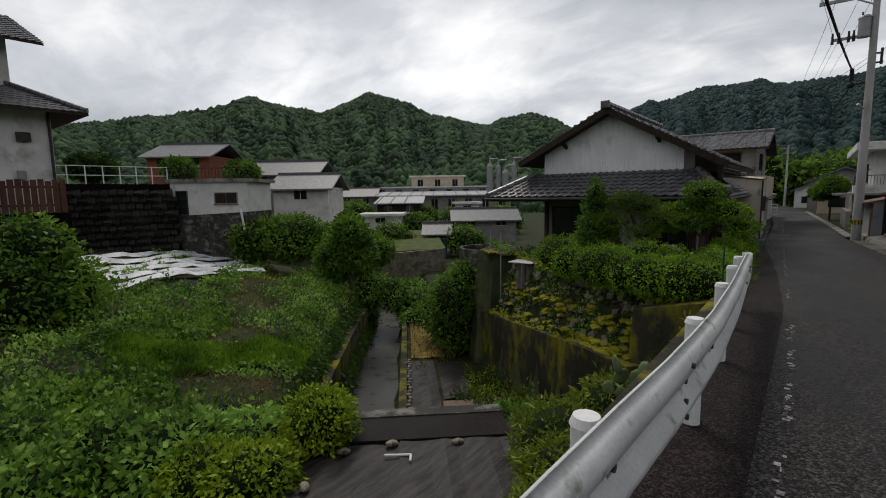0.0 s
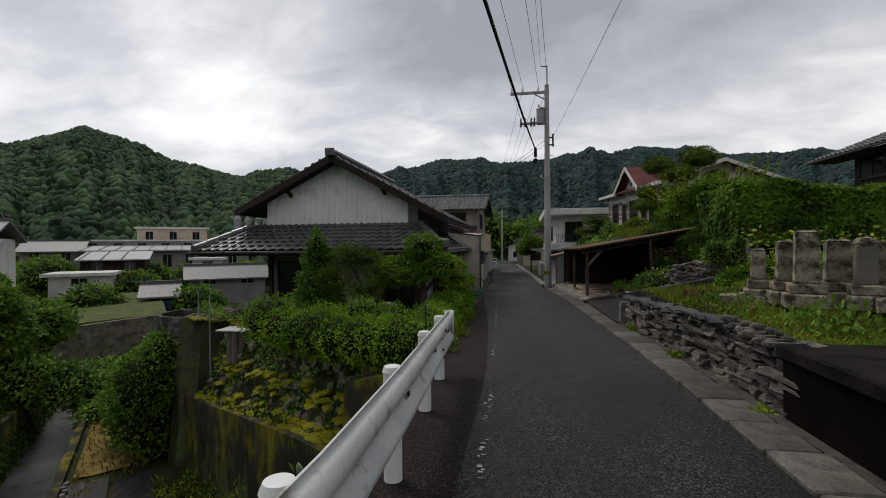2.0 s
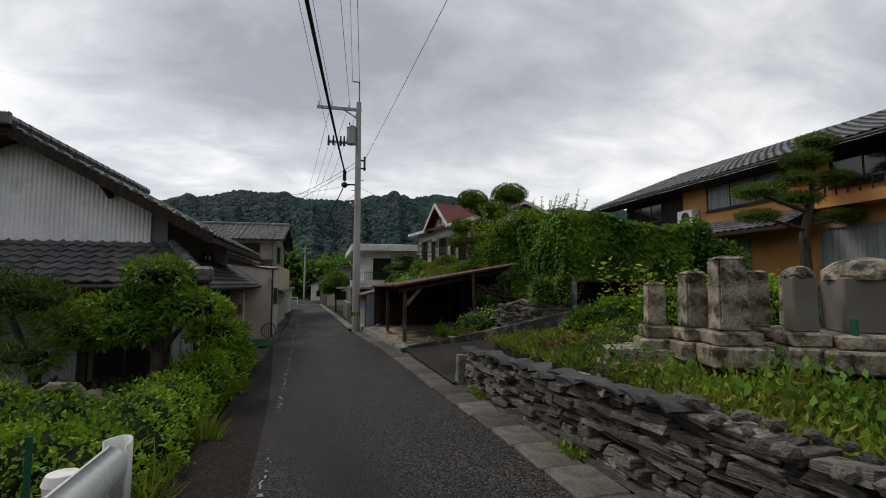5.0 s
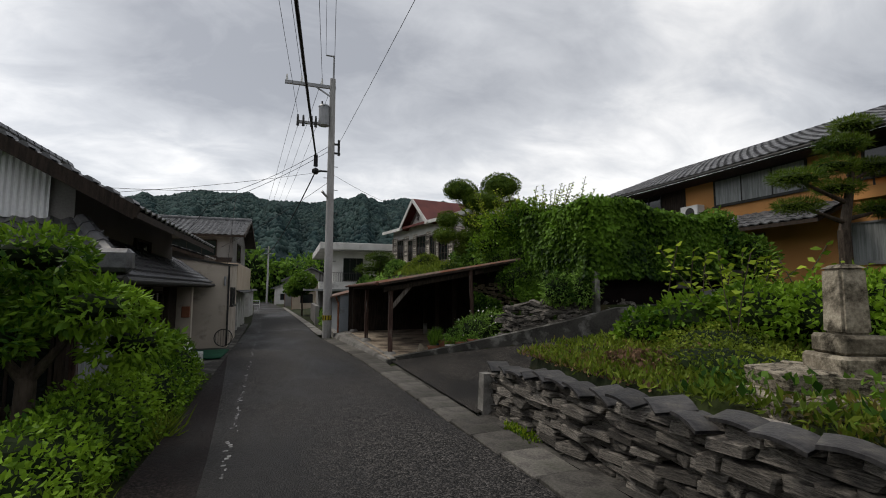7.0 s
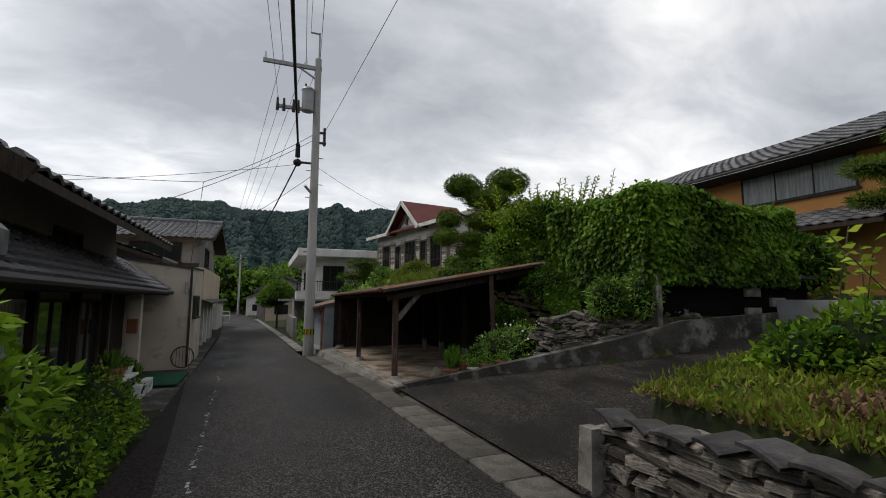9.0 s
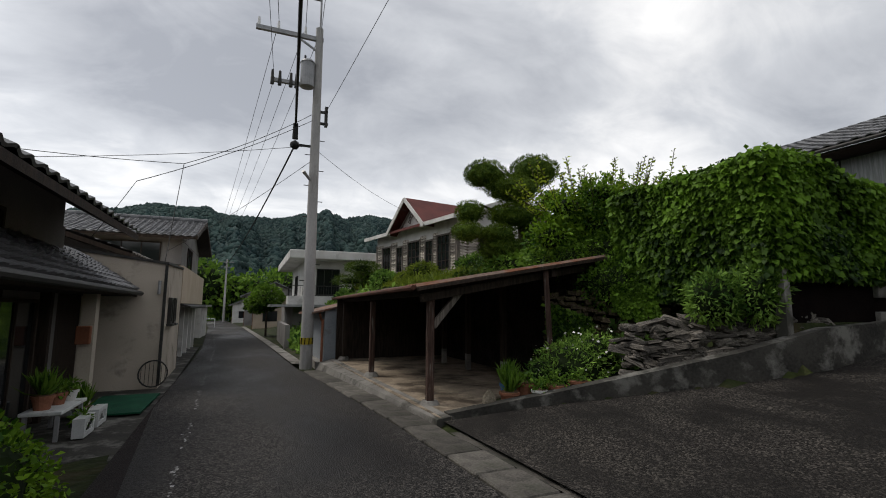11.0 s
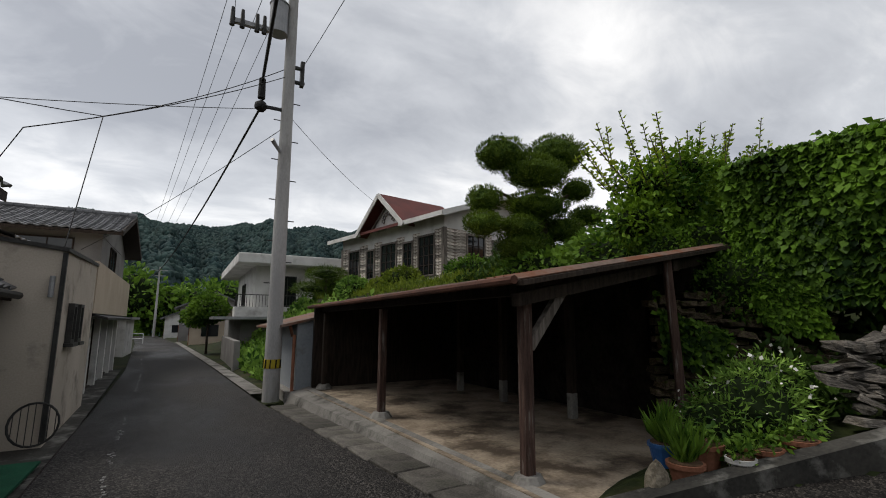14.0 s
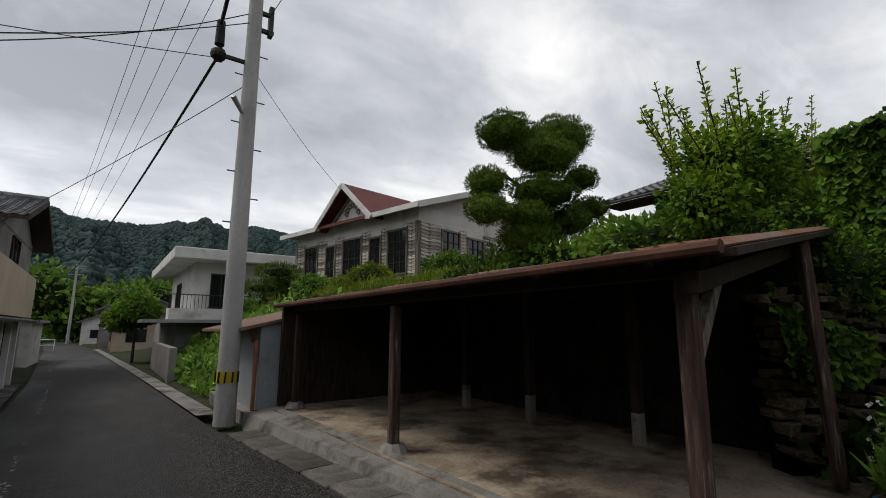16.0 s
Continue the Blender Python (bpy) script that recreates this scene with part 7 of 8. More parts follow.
def upper_left():
    """Terrace, block wall and houses above the vegetable field."""
    tagged(part("wall_blocks", hexa([(-29.0, 5.0, -2.2), (-27.6, 11.2, -2.2), (-28.2, 11.4, -2.2), (-29.6, 5.2, -2.2)], [(-29.3, 5.0, 2.35), (-28.3, 11.2, 2.35), (-28.9, 11.4, 2.35), (-29.9, 5.2, 2.35)]), BLACK_SLAB_GAP),
           "dark retaining wall of diagonal stone blocks", "retaining wall", kind="structure")
    w = thing("stone_facing", "diagonal dark stone blocks facing the retaining wall", "stone facing", kind="structure")
    for r in range(11):
        for k in range(17):
            t = (k + 0.5 * (r % 2)) / 17
            o = new("stone", DARK_STONES[(k + r) % 8])
            o.matrix_world = pose(-29.0 + 1.35 * t - 0.03 * r, 5.1 + 6.1 * t, -1.9 + r * 0.37, 45, 0, 77) @ Matrix.Diagonal((0.34, 0.33, 0.33, 1))
            o.parent = w
    b = thing("pump_house", "grey-white concrete garage built into the terrace wall", "garage", (0, 0, 0))
    part("base", hexa([(-28.4, 11.0, -2.2), (-25.0, 13.8, -2.2), (-27.0, 16.4, -2.2), (-30.4, 13.6, -2.2)], [(-28.3, 11.0, 0.55), (-24.9, 13.7, 0.75), (-27.0, 16.4, 0.75), (-30.4, 13.6, 0.55)]), DARK_CONC, b)
    part("wall", hexa([(-28.3, 11.02, 0.55), (-24.9, 13.72, 0.75), (-27.0, 16.4, 0.75), (-30.4, 13.6, 0.55)], [(-28.32, 11.03, 2.42), (-24.95, 13.72, 2.42), (-27.0, 16.4, 2.42), (-30.4, 13.6, 2.42)]), PLASTER, b)
    part("roof_slab", hexa([(-28.5, 10.7, 2.42), (-24.6, 13.75, 2.42), (-26.9, 16.7, 2.42), (-30.8, 13.6, 2.42)], [(-28.5, 10.7, 2.62), (-24.6, 13.75, 2.62), (-26.9, 16.7, 2.62), (-30.8, 13.6, 2.62)]), CONCRETE, b)
    ux = Vector((3.38, 2.7, 0)).normalized()
    window(b, Vector((-28.3, 11.02, 0.62)) + ux * 0.3, ux, 0.65, 1.35, 1, 3, IRON)
    window(b, Vector((-28.3, 11.02, 1.2)) + ux * 2.45, ux, 1.3, 0.65, 2, 1, GREY_WOOD, DARK_WOOD)
    part("drain_pipe", rod((-25.2, 13.4, 0.9), (-24.6, 13.4, -1.4), 0.06, n=8), POST_WHITE, b, "white drain pipe")
    for k in range(26):
        t = k / 25
        part("roof_rail", rod((-28.4 + 3.7 * t, 10.85 + 2.9 * t, 2.62), (-28.4 + 3.7 * t, 10.85 + 2.9 * t, 3.2), 0.018, n=5), IRON, b)
    part("rail_top", beam((-28.4, 10.85, 3.2), (-24.7, 13.75, 3.2), 0.04, 0.04), IRON, b)
    f = thing("terrace_fence", "pale green pipe fence along the terrace", "fence", (0, 0, 0))
    for k in range(9):
        t = k / 8
        part("post", rod((-29.4 + 0.9 * t, 5.2 + 5.8 * t, 2.3), (-29.4 + 0.9 * t, 5.2 + 5.8 * t, 3.3), 0.03, n=6), POST_WHITE, f)
    for z in (2.8, 3.27):
        part("rail", beam((-29.4, 5.2, z), (-28.5, 11.0, z), 0.04, 0.04), POST_WHITE, f)
    tagged(part("terrace_fill", hexa([(-70, -14, -3), (-29.8, 5.2, -3), (-29, 11.4, -3), (-70, 40, -3)], [(-70, -14, 2.3), (-29.8, 5.2, 2.3), (-29, 11.4, 2.3), (-70, 40, 2.3)]), EARTH), "earth terrace behind the block wall", "terrace", kind="structure")
    h = thing("white_house", "white plaster two-storey house with black tiled roofs", "house", (0, 0, 0))
    part("lower_wall", boxes((-36, -8, -2.0, -28.0, 6.0, 5.8)), PLASTER, h)
    part("upper_wall", boxes((-36, -8, 5.3, -29.5, 5.0, 9.0)), PLASTER, h)
    tiled_roof(h, (-26.9, -8.5, 5.6), (-26.9, 7.2, 5.6), (-29.6, 5.0, 6.9), (-29.6, -8.5, 6.9), KAWARA, 0.3, 0.3)
    tiled_roof(h, (-26.9, 7.2, 5.6), (-36, 7.2, 5.6), (-36, 4.6, 6.9), (-29.6, 4.6, 6.9), KAWARA, 0.3, 0.3)
    ridge(h, (-26.95, 7.15, 5.7), (-29.6, 4.8, 7.0), 0.12)
    tiled_roof(h, (-28.2, -8.5, 8.75), (-28.2, 6.1, 8.75), (-32, 5.6, 10.7), (-32, -8.5, 10.7), KAWARA, 0.3, 0.3)
    part("downpipe", rod((-27.9, 5.9, 5.6), (-27.9, 5.9, 1.6), 0.06, n=8), IRON, h)
    window(h, (-27.99, 1.0, 2.9), (0, 1, 0), 2.2, 1.3, 3, 2, IRON)
    part("meter_box", boxes((-27.98, 4.7, 4.2, -27.8, 5.2, 4.6)), IRON, h)
    part("meter_box", boxes((-27.98, 4.6, 2.5, -27.8, 4.9, 2.9)), GREY_METAL, h)
    g = thing("board_fence", "rust-red and grey board fence below the white house", "fence", (0, 0, 0))
    for k in range(44):
        y = -5 + k * 0.25
        part("board", boxes((-26.6, y, 1.0, -26.55, y + 0.21, 2.45 + 0.05 * math.sin(k * 2.1))), RUST_IRON if k > 25 else GREY_WOOD, g)
    part("rail", boxes((-26.68, -5, 1.3, -26.6, 6, 1.4), (-26.68, -5, 2.1, -26.6, 6, 2.2)), DARK_WOOD, g)
    tagged(part("wall_house_base", boxes((-27.2, -12, -2.5, -26.7, 6.1, 1.02)), BLACK_SLAB_GAP), "dark stone base wall under the fence", "retaining wall", kind="structure")


upper_left()


# ---- planting ----
def row_blobs(a, b, n, r, jitter=0.1):
    out = []
    for i in range(n):
        t = i / max(1, n - 1)
        out.append((a[0] + (b[0] - a[0]) * t + rng.normal(0, jitter * 0.5), a[1] + (b[1] - a[1]) * t + rng.normal(0, jitter * 0.5), a[2] + (b[2] - a[2]) * t + rng.normal(0, jitter * 0.4),
                    r[0] * rng.uniform(0.85, 1.15), r[1] * rng.uniform(0.85, 1.15), r[2] * rng.uniform(0.85, 1.15)))
    return out


def rel(blobs, at):
    return [(x - at[0], y - at[1], z - at[2], a, b, c) for x, y, z, a, b, c in blobs]


def garden():
    at = (-1.5, 12.0, -0.4)
    bl = row_blobs((-1.42, 9.2, -0.02), (-1.68, 16.0, -0.12), 15, (0.44, 0.45, 0.44), 0.07)
    bush("roadside_hedge", "bright green leafy hedge along the lane edge", "hedge", at, rel(bl, at), 26000, 0.052, LEAF_HEDGE)
    at = (-3.2, 9.9, -0.5)
    bl = row_blobs((-1.75, 9.25, 0.0), (-3.7, 9.95, -0.05), 6, (0.46, 0.48, 0.48)) + row_blobs((-2.2, 10.2, 0.0), (-3.8, 10.7, 0.0), 4, (0.5, 0.5, 0.45))
    bush("garden_hedge", "bright green clipped azalea hedge above the stone bank", "hedge", at, rel(bl, at), 17000, 0.055, LEAF_HEDGE)
    at = (-5.2, 11.4, -0.5)
    bush("round_azalea", "rounded green azalea bush on the garden edge", "bush", at, [(0, 0, 0.45, 0.62, 0.6, 0.5), (0.5, -0.4, 0.35, 0.5, 0.5, 0.4)], 3500, 0.065, LEAF_HEDGE)
    at = (-4.6, 12.4, -0.45)
    bush("conical_tree", "dense dark green conical garden tree", "tree", at, [(0, 0, 0.6, 0.62, 0.62, 0.5), (0.05, 0, 1.1, 0.5, 0.5, 0.5), (0, 0.05, 1.6, 0.36, 0.36, 0.45), (0, 0, 2.0, 0.2, 0.2, 0.4)], 5200, 0.09, LEAF_MID,
         trunk=[((0, 0, 0), (0, 0, 1.6), 0.07, 0.03)], core=0.6)
    at = (-3.45, 12.3, -0.45)
    pads = [(-0.7, -0.1, 1.25, 0.42, 0.4, 0.2), (0.0, 0.1, 1.65, 0.5, 0.45, 0.22), (0.55, -0.1, 1.35, 0.42, 0.4, 0.2), (-0.35, 0.2, 1.8, 0.4, 0.4, 0.2), (0.2, -0.4, 1.0, 0.4, 0.35, 0.16), (-0.9, 0, 0.85, 0.35, 0.35, 0.15)]
    bush("garden_pine", "spreading garden pine with needle pads", "tree", at, pads, 7000, 0.13, LEAF_PINE, -0.5, 0.10, trunk=[((0, 0, 0), (0.1, 0, 0.7), 0.09, 0.07), ((0.1, 0, 0.7), (-0.3, 0.1, 1.6), 0.06, 0.03), ((0.05, 0, 0.6), (0.55, -0.1, 1.3), 0.05, 0.02), ((0, 0, 0.5), (-0.8, 0, 0.9), 0.045, 0.02)], core=0.55)
    at = (-2.05, 12.45, -0.4)
    pads = [(0.0, 0, 1.95, 0.42, 0.42, 0.24), (-0.55, 0.1, 1.5, 0.45, 0.42, 0.2), (0.5, -0.1, 1.5, 0.45, 0.42, 0.22), (0.0, 0.3, 1.6, 0.5, 0.45, 0.22), (-0.2, -0.3, 1.25, 0.4, 0.35, 0.18), (0.75, 0.15, 1.15, 0.38, 0.4, 0.18), (-0.75, 0, 1.15, 0.36, 0.36, 0.16)]
    bush("cloud_tree", "pruned broad-leaved garden tree with layered pads", "tree", at, pads, 6000, 0.095, LEAF_HEDGE, 0.1, 0.35, trunk=[((0, 0, 0), (0.02, 0, 0.9), 0.09, 0.075), ((0.02, 0, 0.85), (-0.5, 0.1, 1.45), 0.05, 0.02), ((0.02, 0, 0.85), (0.5, -0.1, 1.45), 0.05, 0.02), ((0.02, 0, 0.85), (0, 0.1, 1.9), 0.05, 0.02)], core=0.55)
    for x, y, s in ((-2.6, 11.3, 0.3), (-3.2, 11.6, 0.35), (-2.9, 12.9, 0.4), (-5.6, 12.6, 0.35), (-2.4, 13.3, 0.3), (-4.0, 11.4, 0.3)):
        r = part("garden_rock", lumpy([(0, 0, 0, s, s * 0.8, s * 0.7)], 1.0, 2), GRAVE)
        r.matrix_world = pose(x, y, -0.32, 0, 0, x * 77)
        tagged(r, "rough grey rock in the garden", "rock", "garden rocks")
    wire("driftwood", [(-2.75, 11.0, 0.0), (-2.7, 10.95, 0.22), (-2.5, 10.9, 0.38), (-2.3, 10.95, 0.36), (-2.2, 11.0, 0.2)], 0.05, GREY_WOOD, "pale twisted driftwood ornament in the garden", "driftwood")
    wire("driftwood", [(-2.65, 11.0, -0.1), (-2.6, 10.98, 0.15), (-2.45, 10.95, 0.22)], 0.035, GREY_WOOD, "pale twisted driftwood ornament in the garden", "driftwood")
    for x, y, z, n in ((-1.02, 10.6, -0.25, 130), (-0.95, 9.0, -0.12, 60), (-1.15, 13.0, -0.3, 80)):
        t = thing("grass_tuft", "arching green grass tuft at the lane edge", "grass", (x, y, z))
        p = rng.normal(0, 0.05, (n, 3)) * (1, 1, 0)
        d = np.stack([rng.normal(0.1, 0.6, n), rng.normal(0, 0.6, n), np.full(n, 1.0)], -1)
        v, q = leaves(p, d, 0.36, 0, 0.04, 0.15)
        quads_mesh("grass_blade", v, q, LEAF_GRASS, t)
    tagged(part("green_stake", rod((-0.95, 7.55, -0.3), (-0.95, 7.55, 0.80), 0.012, n=6), GREEN_MAT), "thin green garden stake by the guardrail", "stake")
    # ring tank, stump and rails beyond the garden corner
    tk = thing("ring_tank", "open round concrete tank at the garden corner", "tank", (-9.6, 14.7, -1.38))
    v, f = [], []
    for i in range(25):
        a = 2 * math.pi * i / 24
        for r, z in ((1.05, -1.0), (1.05, 0.95), (0.93, 0.95), (0.93, -0.2)):
            v.append((r * math.cos(a), r * math.sin(a), z))
    f = [(4 * i + j, 4 * i + j + 4, 4 * i + j + 5, 4 * i + j + 1) for i in range(24) for j in range(3)]
    part("shell", (v, f), DARK_CONC, tk)
    st = thing("covered_stump", "split grey stump under a white tin sheet", "stump", (-6.95, 12.75, float(land(-6.95, 12.75)) - 0.1))
    bm = bmesh.new()
    for k in range(9):
        rod((0.09 * math.cos(k) * 2, 0.09 * math.sin(k) * 2, 0), (0.08 * math.cos(k) * 2, 0.08 * math.sin(k) * 2, 0.78), 0.09, 0.08, 7, bm)
    part("wood", bm, GREY_WOOD, st)
    part("tin_cover", boxes((-0.4, -0.3, 0.80, 0.4, 0.3, 0.83), bevel=0.008), PLASTER, st)
    for x, y in ((-8.2, 13.4), (-9.0, 14.0)):
        tagged(part("stake_pole", rod((x, y, -2.0), (x, y, 0.25), 0.02, n=6), GREY_METAL), "thin grey pole at the tank", "stake")


garden()


def bank_stones():
    e = thing("stone_bank", "rough stone bank with moss below the garden hedge", "stone bank", kind="structure")
    for k in range(300):
        u = rng.uniform(-5.6, 2.6)
        v_ = float(moss_v(u)) + rng.uniform(0.3, 1.05)
        x, y = from_stream(u, v_)
        o = new("stone", ROUNDS[k % 8])
        s = rng.uniform(0.08, 0.19)
        o.matrix_world = pose(x, y, float(land(x, y)) + 0.02, rng.uniform(-40, 40), rng.uniform(-40, 40), rng.uniform(0, 180)) @ Matrix.Diagonal((s, s * 0.8, s * 0.7, 1))
        o.parent = e
    bm = bmesh.new()
    bl = []
    for k in range(320):
        u = rng.uniform(-5.8, 3.0)
        w = rng.choice([0.30, 0.38, 0.62, 1.0])
        x, y = from_stream(u, float(moss_v(u)) + w + rng.normal(0, 0.04))
        bl.append((x, y, float(land(x, y)) + 0.0, rng.uniform(0.1, 0.25), rng.uniform(0.1, 0.25), 0.06))
    part("moss", lumpy(bl, 1.0, 1), MOSS, e, "yellow-green moss cushions")


bank_stones()


def scatter(name, label, n, pick, size, material, lift=0.1, droop=0.1, slim=0.6, up=0.9, spread=0.7):
    pts = pick(n)
    x, y = pts[:, 0], pts[:, 1]
    lump = np.clip(0.75 + 0.7 * np.sin(x * 1.9 + 1.3 * np.sin(y * 1.1)) * np.cos(y * 2.3 + np.sin(x * 0.9)) + 0.4 * np.sin(x * 5.1) * np.sin(y * 4.7), 0.1, 2)
    z = land(x, y) + rng.random(len(x)) ** 1.5 * lift * lump
    o = np.stack([np.zeros(len(x)), np.zeros(len(x)), np.full(len(x), up)], -1)
    v, q = leaves(np.stack([x, y, z], -1), o, size, droop, slim, spread)
    ob = quads_mesh(name, v, q, material)
    return tagged(ob, label, "plants", kind="stuff")


def box_pick(x0, x1, y0, y1, keep=None):
    def go(n):
        p = np.stack([rng.uniform(x0, x1, n), rng.uniform(y0, y1, n)], -1)
        if keep is not None:
            p = p[keep(p[:, 0], p[:, 1])]
        return p
    return go


def clumps(x, y, k, thr):
    return np.sin(x * k) * np.cos(y * k * 1.13 + 1) + np.sin(x * k * 0.43 + y * k * 0.61) > thr


def left_bank(x, y):
    u, v = stream(x, y)
    return (v < -1.1) & ~((x > -26) & (x < -18.5) & (y > 5.2) & (y < 12.8) & (v < -7)) & (x > -26.5)


def grass_band(x, y):
    return (np.abs(x + 11.3 - 0.35 * (y - 5.5)) < 0.75 + 0.25 * np.sin(y * 2.0)) & (y > 3.2) & (y < 8.6)


scatter("bank_weeds", "dense low weeds covering the stream bank", 85000, box_pick(-26, -4, -2, 20, lambda x, y: left_bank(x, y) & (clumps(x, y, 1.3, -0.75) | (x > -9)) & ~grass_band(x, y)), 0.11, LEAF_WEED, 0.5, 0.15, 0.65)
scatter("bank_litter", "brown dead stalks and leaves between the weeds", 16000, box_pick(-24, -8, 1, 15, lambda x, y: left_bank(x, y) & ~clumps(x, y, 1.3, -0.5)), 0.12, LEAF_DRY, 0.12, 0.0, 0.3)
scatter("grass_band", "bright short grass strip across the bank", 130000, box_pick(-14, -8.5, 2.5, 10, lambda x, y: grass_band(x, y)), 0.13, LEAF_HEDGE, 0.22, -0.3, 0.14)
scatter("bank_weeds", "leafy nettle-like weeds on the near bank", 38000, box_pick(-15, -3.6, -1.5, 10, lambda x, y: left_bank(x, y) & clumps(x, y, 1.7, 0.1) & ~grass_band(x, y)), 0.115, LEAF_MID, 0.55, 0.2, 0.7)
scatter("bank_grass", "bright green grass strip on the bank", 26000, box_pick(-22, -7, 2, 16, lambda x, y: left_bank(x, y) & clumps(x, y, 0.9, 0.55)), 0.22, LEAF_GRASS, 0.1, -0.3, 0.12)
scatter("field_crop", "green crop rows between silver film", 9000, box_pick(-27, -18.5, 5, 13, lambda x, y: clumps(x, y, 2.1, 0.2)), 0.16, LEAF_WEED, 0.3)
scatter("plot_weeds", "weeds on the low plots by the stream", 9000, box_pick(-10, -1.2, 4.5, 12, lambda x, y: (stream(x, y)[1] > 2.9) & (stream(x, y)[1] < moss_v(stream(x, y)[0]) - 0.1) & (stream(x, y)[0] < 1)), 0.16, LEAF_GRASS, 0.5, 0, 0.3)
scatter("stone_bank_weeds", "leafy weeds growing out of the stone bank", 42000, box_pick(-10, -1.5, 8.5, 15.5, lambda x, y: (stream(x, y)[1] > moss_v(stream(x, y)[0]) + 0.3) & (stream(x, y)[1] < moss_v(stream(x, y)[0]) + 1.1) & clumps(x, y, 2.6, -0.2)), 0.085, LEAF_WEED, 0.25)
scatter("straw_weeds", "dry yellow weeds on the stream plot", 3500, box_pick(-18, -10, 10, 20, lambda x, y: (stream(x, y)[1] > 1.2) & (stream(x, y)[1] < 3)), 0.2, LEAF_DRY, 0.25, -0.2, 0.2)
scatter("garden_cover", "low dark plants on the garden soil", 7000, box_pick(-8, -1.4, 10, 14.6), 0.10, LEAF_DARK, 0.2)
scatter("grave_grass", "yellow-green grass and weeds round the graves", 32000, box_pick(2.8, 8.5, 6.4, 13.6, lambda x, y: y < 12.6 + (x - 2.4) * 0.33), 0.085, LEAF_GRASS, 0.08, 0.0, 0.3)
scatter("dry_ground_cover", "yellow-brown dry ground cover between the grass", 15000, box_pick(2.8, 8.0, 6.6, 13.0, lambda x, y: (y < 12.6 + (x - 2.4) * 0.33) & clumps(x, y, 3.1, -0.4)), 0.06, LEAF_DRY, 0.09, 0.0, 0.35)
scatter("grave_weeds", "leafy weeds round the graves", 9000, box_pick(2.9, 7.5, 6.6, 12.6, lambda x, y: clumps(x, y, 2.0, 0.35) | ((y < 8.3) & (x > 3.2))), 0.075, LEAF_MID, 0.2)
scatter("dry_leaves", "brown dry leaves on the terrace edge", 1500, box_pick(2.8, 4.2, 10.5, 12.8), 0.045, mat("dead_leaf", (0.08, 0.05, 0.03), (0.22, 0.13, 0.08), 5, 0.9, 0.1), 0.04)
scatter("kerb_weeds", "tufts of weeds along the gutter", 9000, box_pick(2.26, 2.46, 6.6, 12.6, lambda x, y: clumps(x, y * 2.2, 2.0, 0.7)), 0.06, LEAF_LIME, 0.12, -0.2, 0.4)
scatter("leaf_pile", "brown heap of dead leaves and cuttings", 1800, box_pick(3.2, 4.3, 11.0, 11.9, lambda x, y: (x - 3.75) ** 2 / 0.3 + (y - 11.45) ** 2 / 0.2 < 1), 0.055, bpy.data.materials["dead_leaf"], 0.12)
scatter("slope_weeds", "tangled green growth on the slope below the hedge", 14000, box_pick(4.6, 7.5, 17.0, 25.5, lambda x, y: (y < 19) | (x > 5.8)), 0.13, LEAF_DARK, 0.4, 0.3)
scatter("terrace_weeds", "long grass on the terrace before the western house", 12000, box_pick(5.6, 8.0, 24, 40), 0.2, LEAF_GRASS, 0.2, -0.2, 0.15)
scatter("lane_weeds", "green weeds beside the far lane", 7000, box_pick(1.6, 5, 28.5, 40), 0.22, LEAF_WEED, 0.4)


def wall_ivy():
    n = 26000
    u = rng.uniform(-6.3, 16, n)
    k = rng.random(n) ** 0.7
    x, y = from_stream(u, -0.80 - 0.62 * k + rng.normal(0, 0.09, n))
    z = np.interp(k, [0, 1], [-4.6, -2.75]) - 0.10 * np.clip(u, 0, 30) + rng.normal(0, 0.1, n)
    v, q = leaves(np.stack([x, y, z], -1), np.tile([0.6, 0.55, -0.2], (n, 1)), 0.13, 0.7, 0.6, 0.6)
    tagged(quads_mesh("hanging_weeds", v, q, LEAF_DARK), "dark weeds hanging over the stream wall", "plants", kind="stuff")


wall_ivy()


def slope_creepers():
    n = 4200
    t, k = rng.random(n), rng.random(n)
    x, y = 4.55 + 1.45 * t + 0.12 * k, 18.55 - 1.0 * t + 0.2 * k
    z = -0.1 + 0.75 * t + (1.55 - 0.6 * t) * np.sqrt(k)
    keep = np.sin(x * 5 + z * 3) + np.sin(z * 6 - x * 2) > -0.3 + 1.2 * (1 - k)
    p = np.stack([x - 0.06, y - 0.08, z], -1)[keep]
    v, q = leaves(p, np.tile([-0.57, -0.82, 0.2], (len(p), 1)), 0.085, 0.8, 0.75, 0.4, True)
    tagged(quads_mesh("creepers", v, q, LEAF_IVY), "ivy creepers hanging over the rubble face by the carport", "plants", kind="stuff")


slope_creepers()


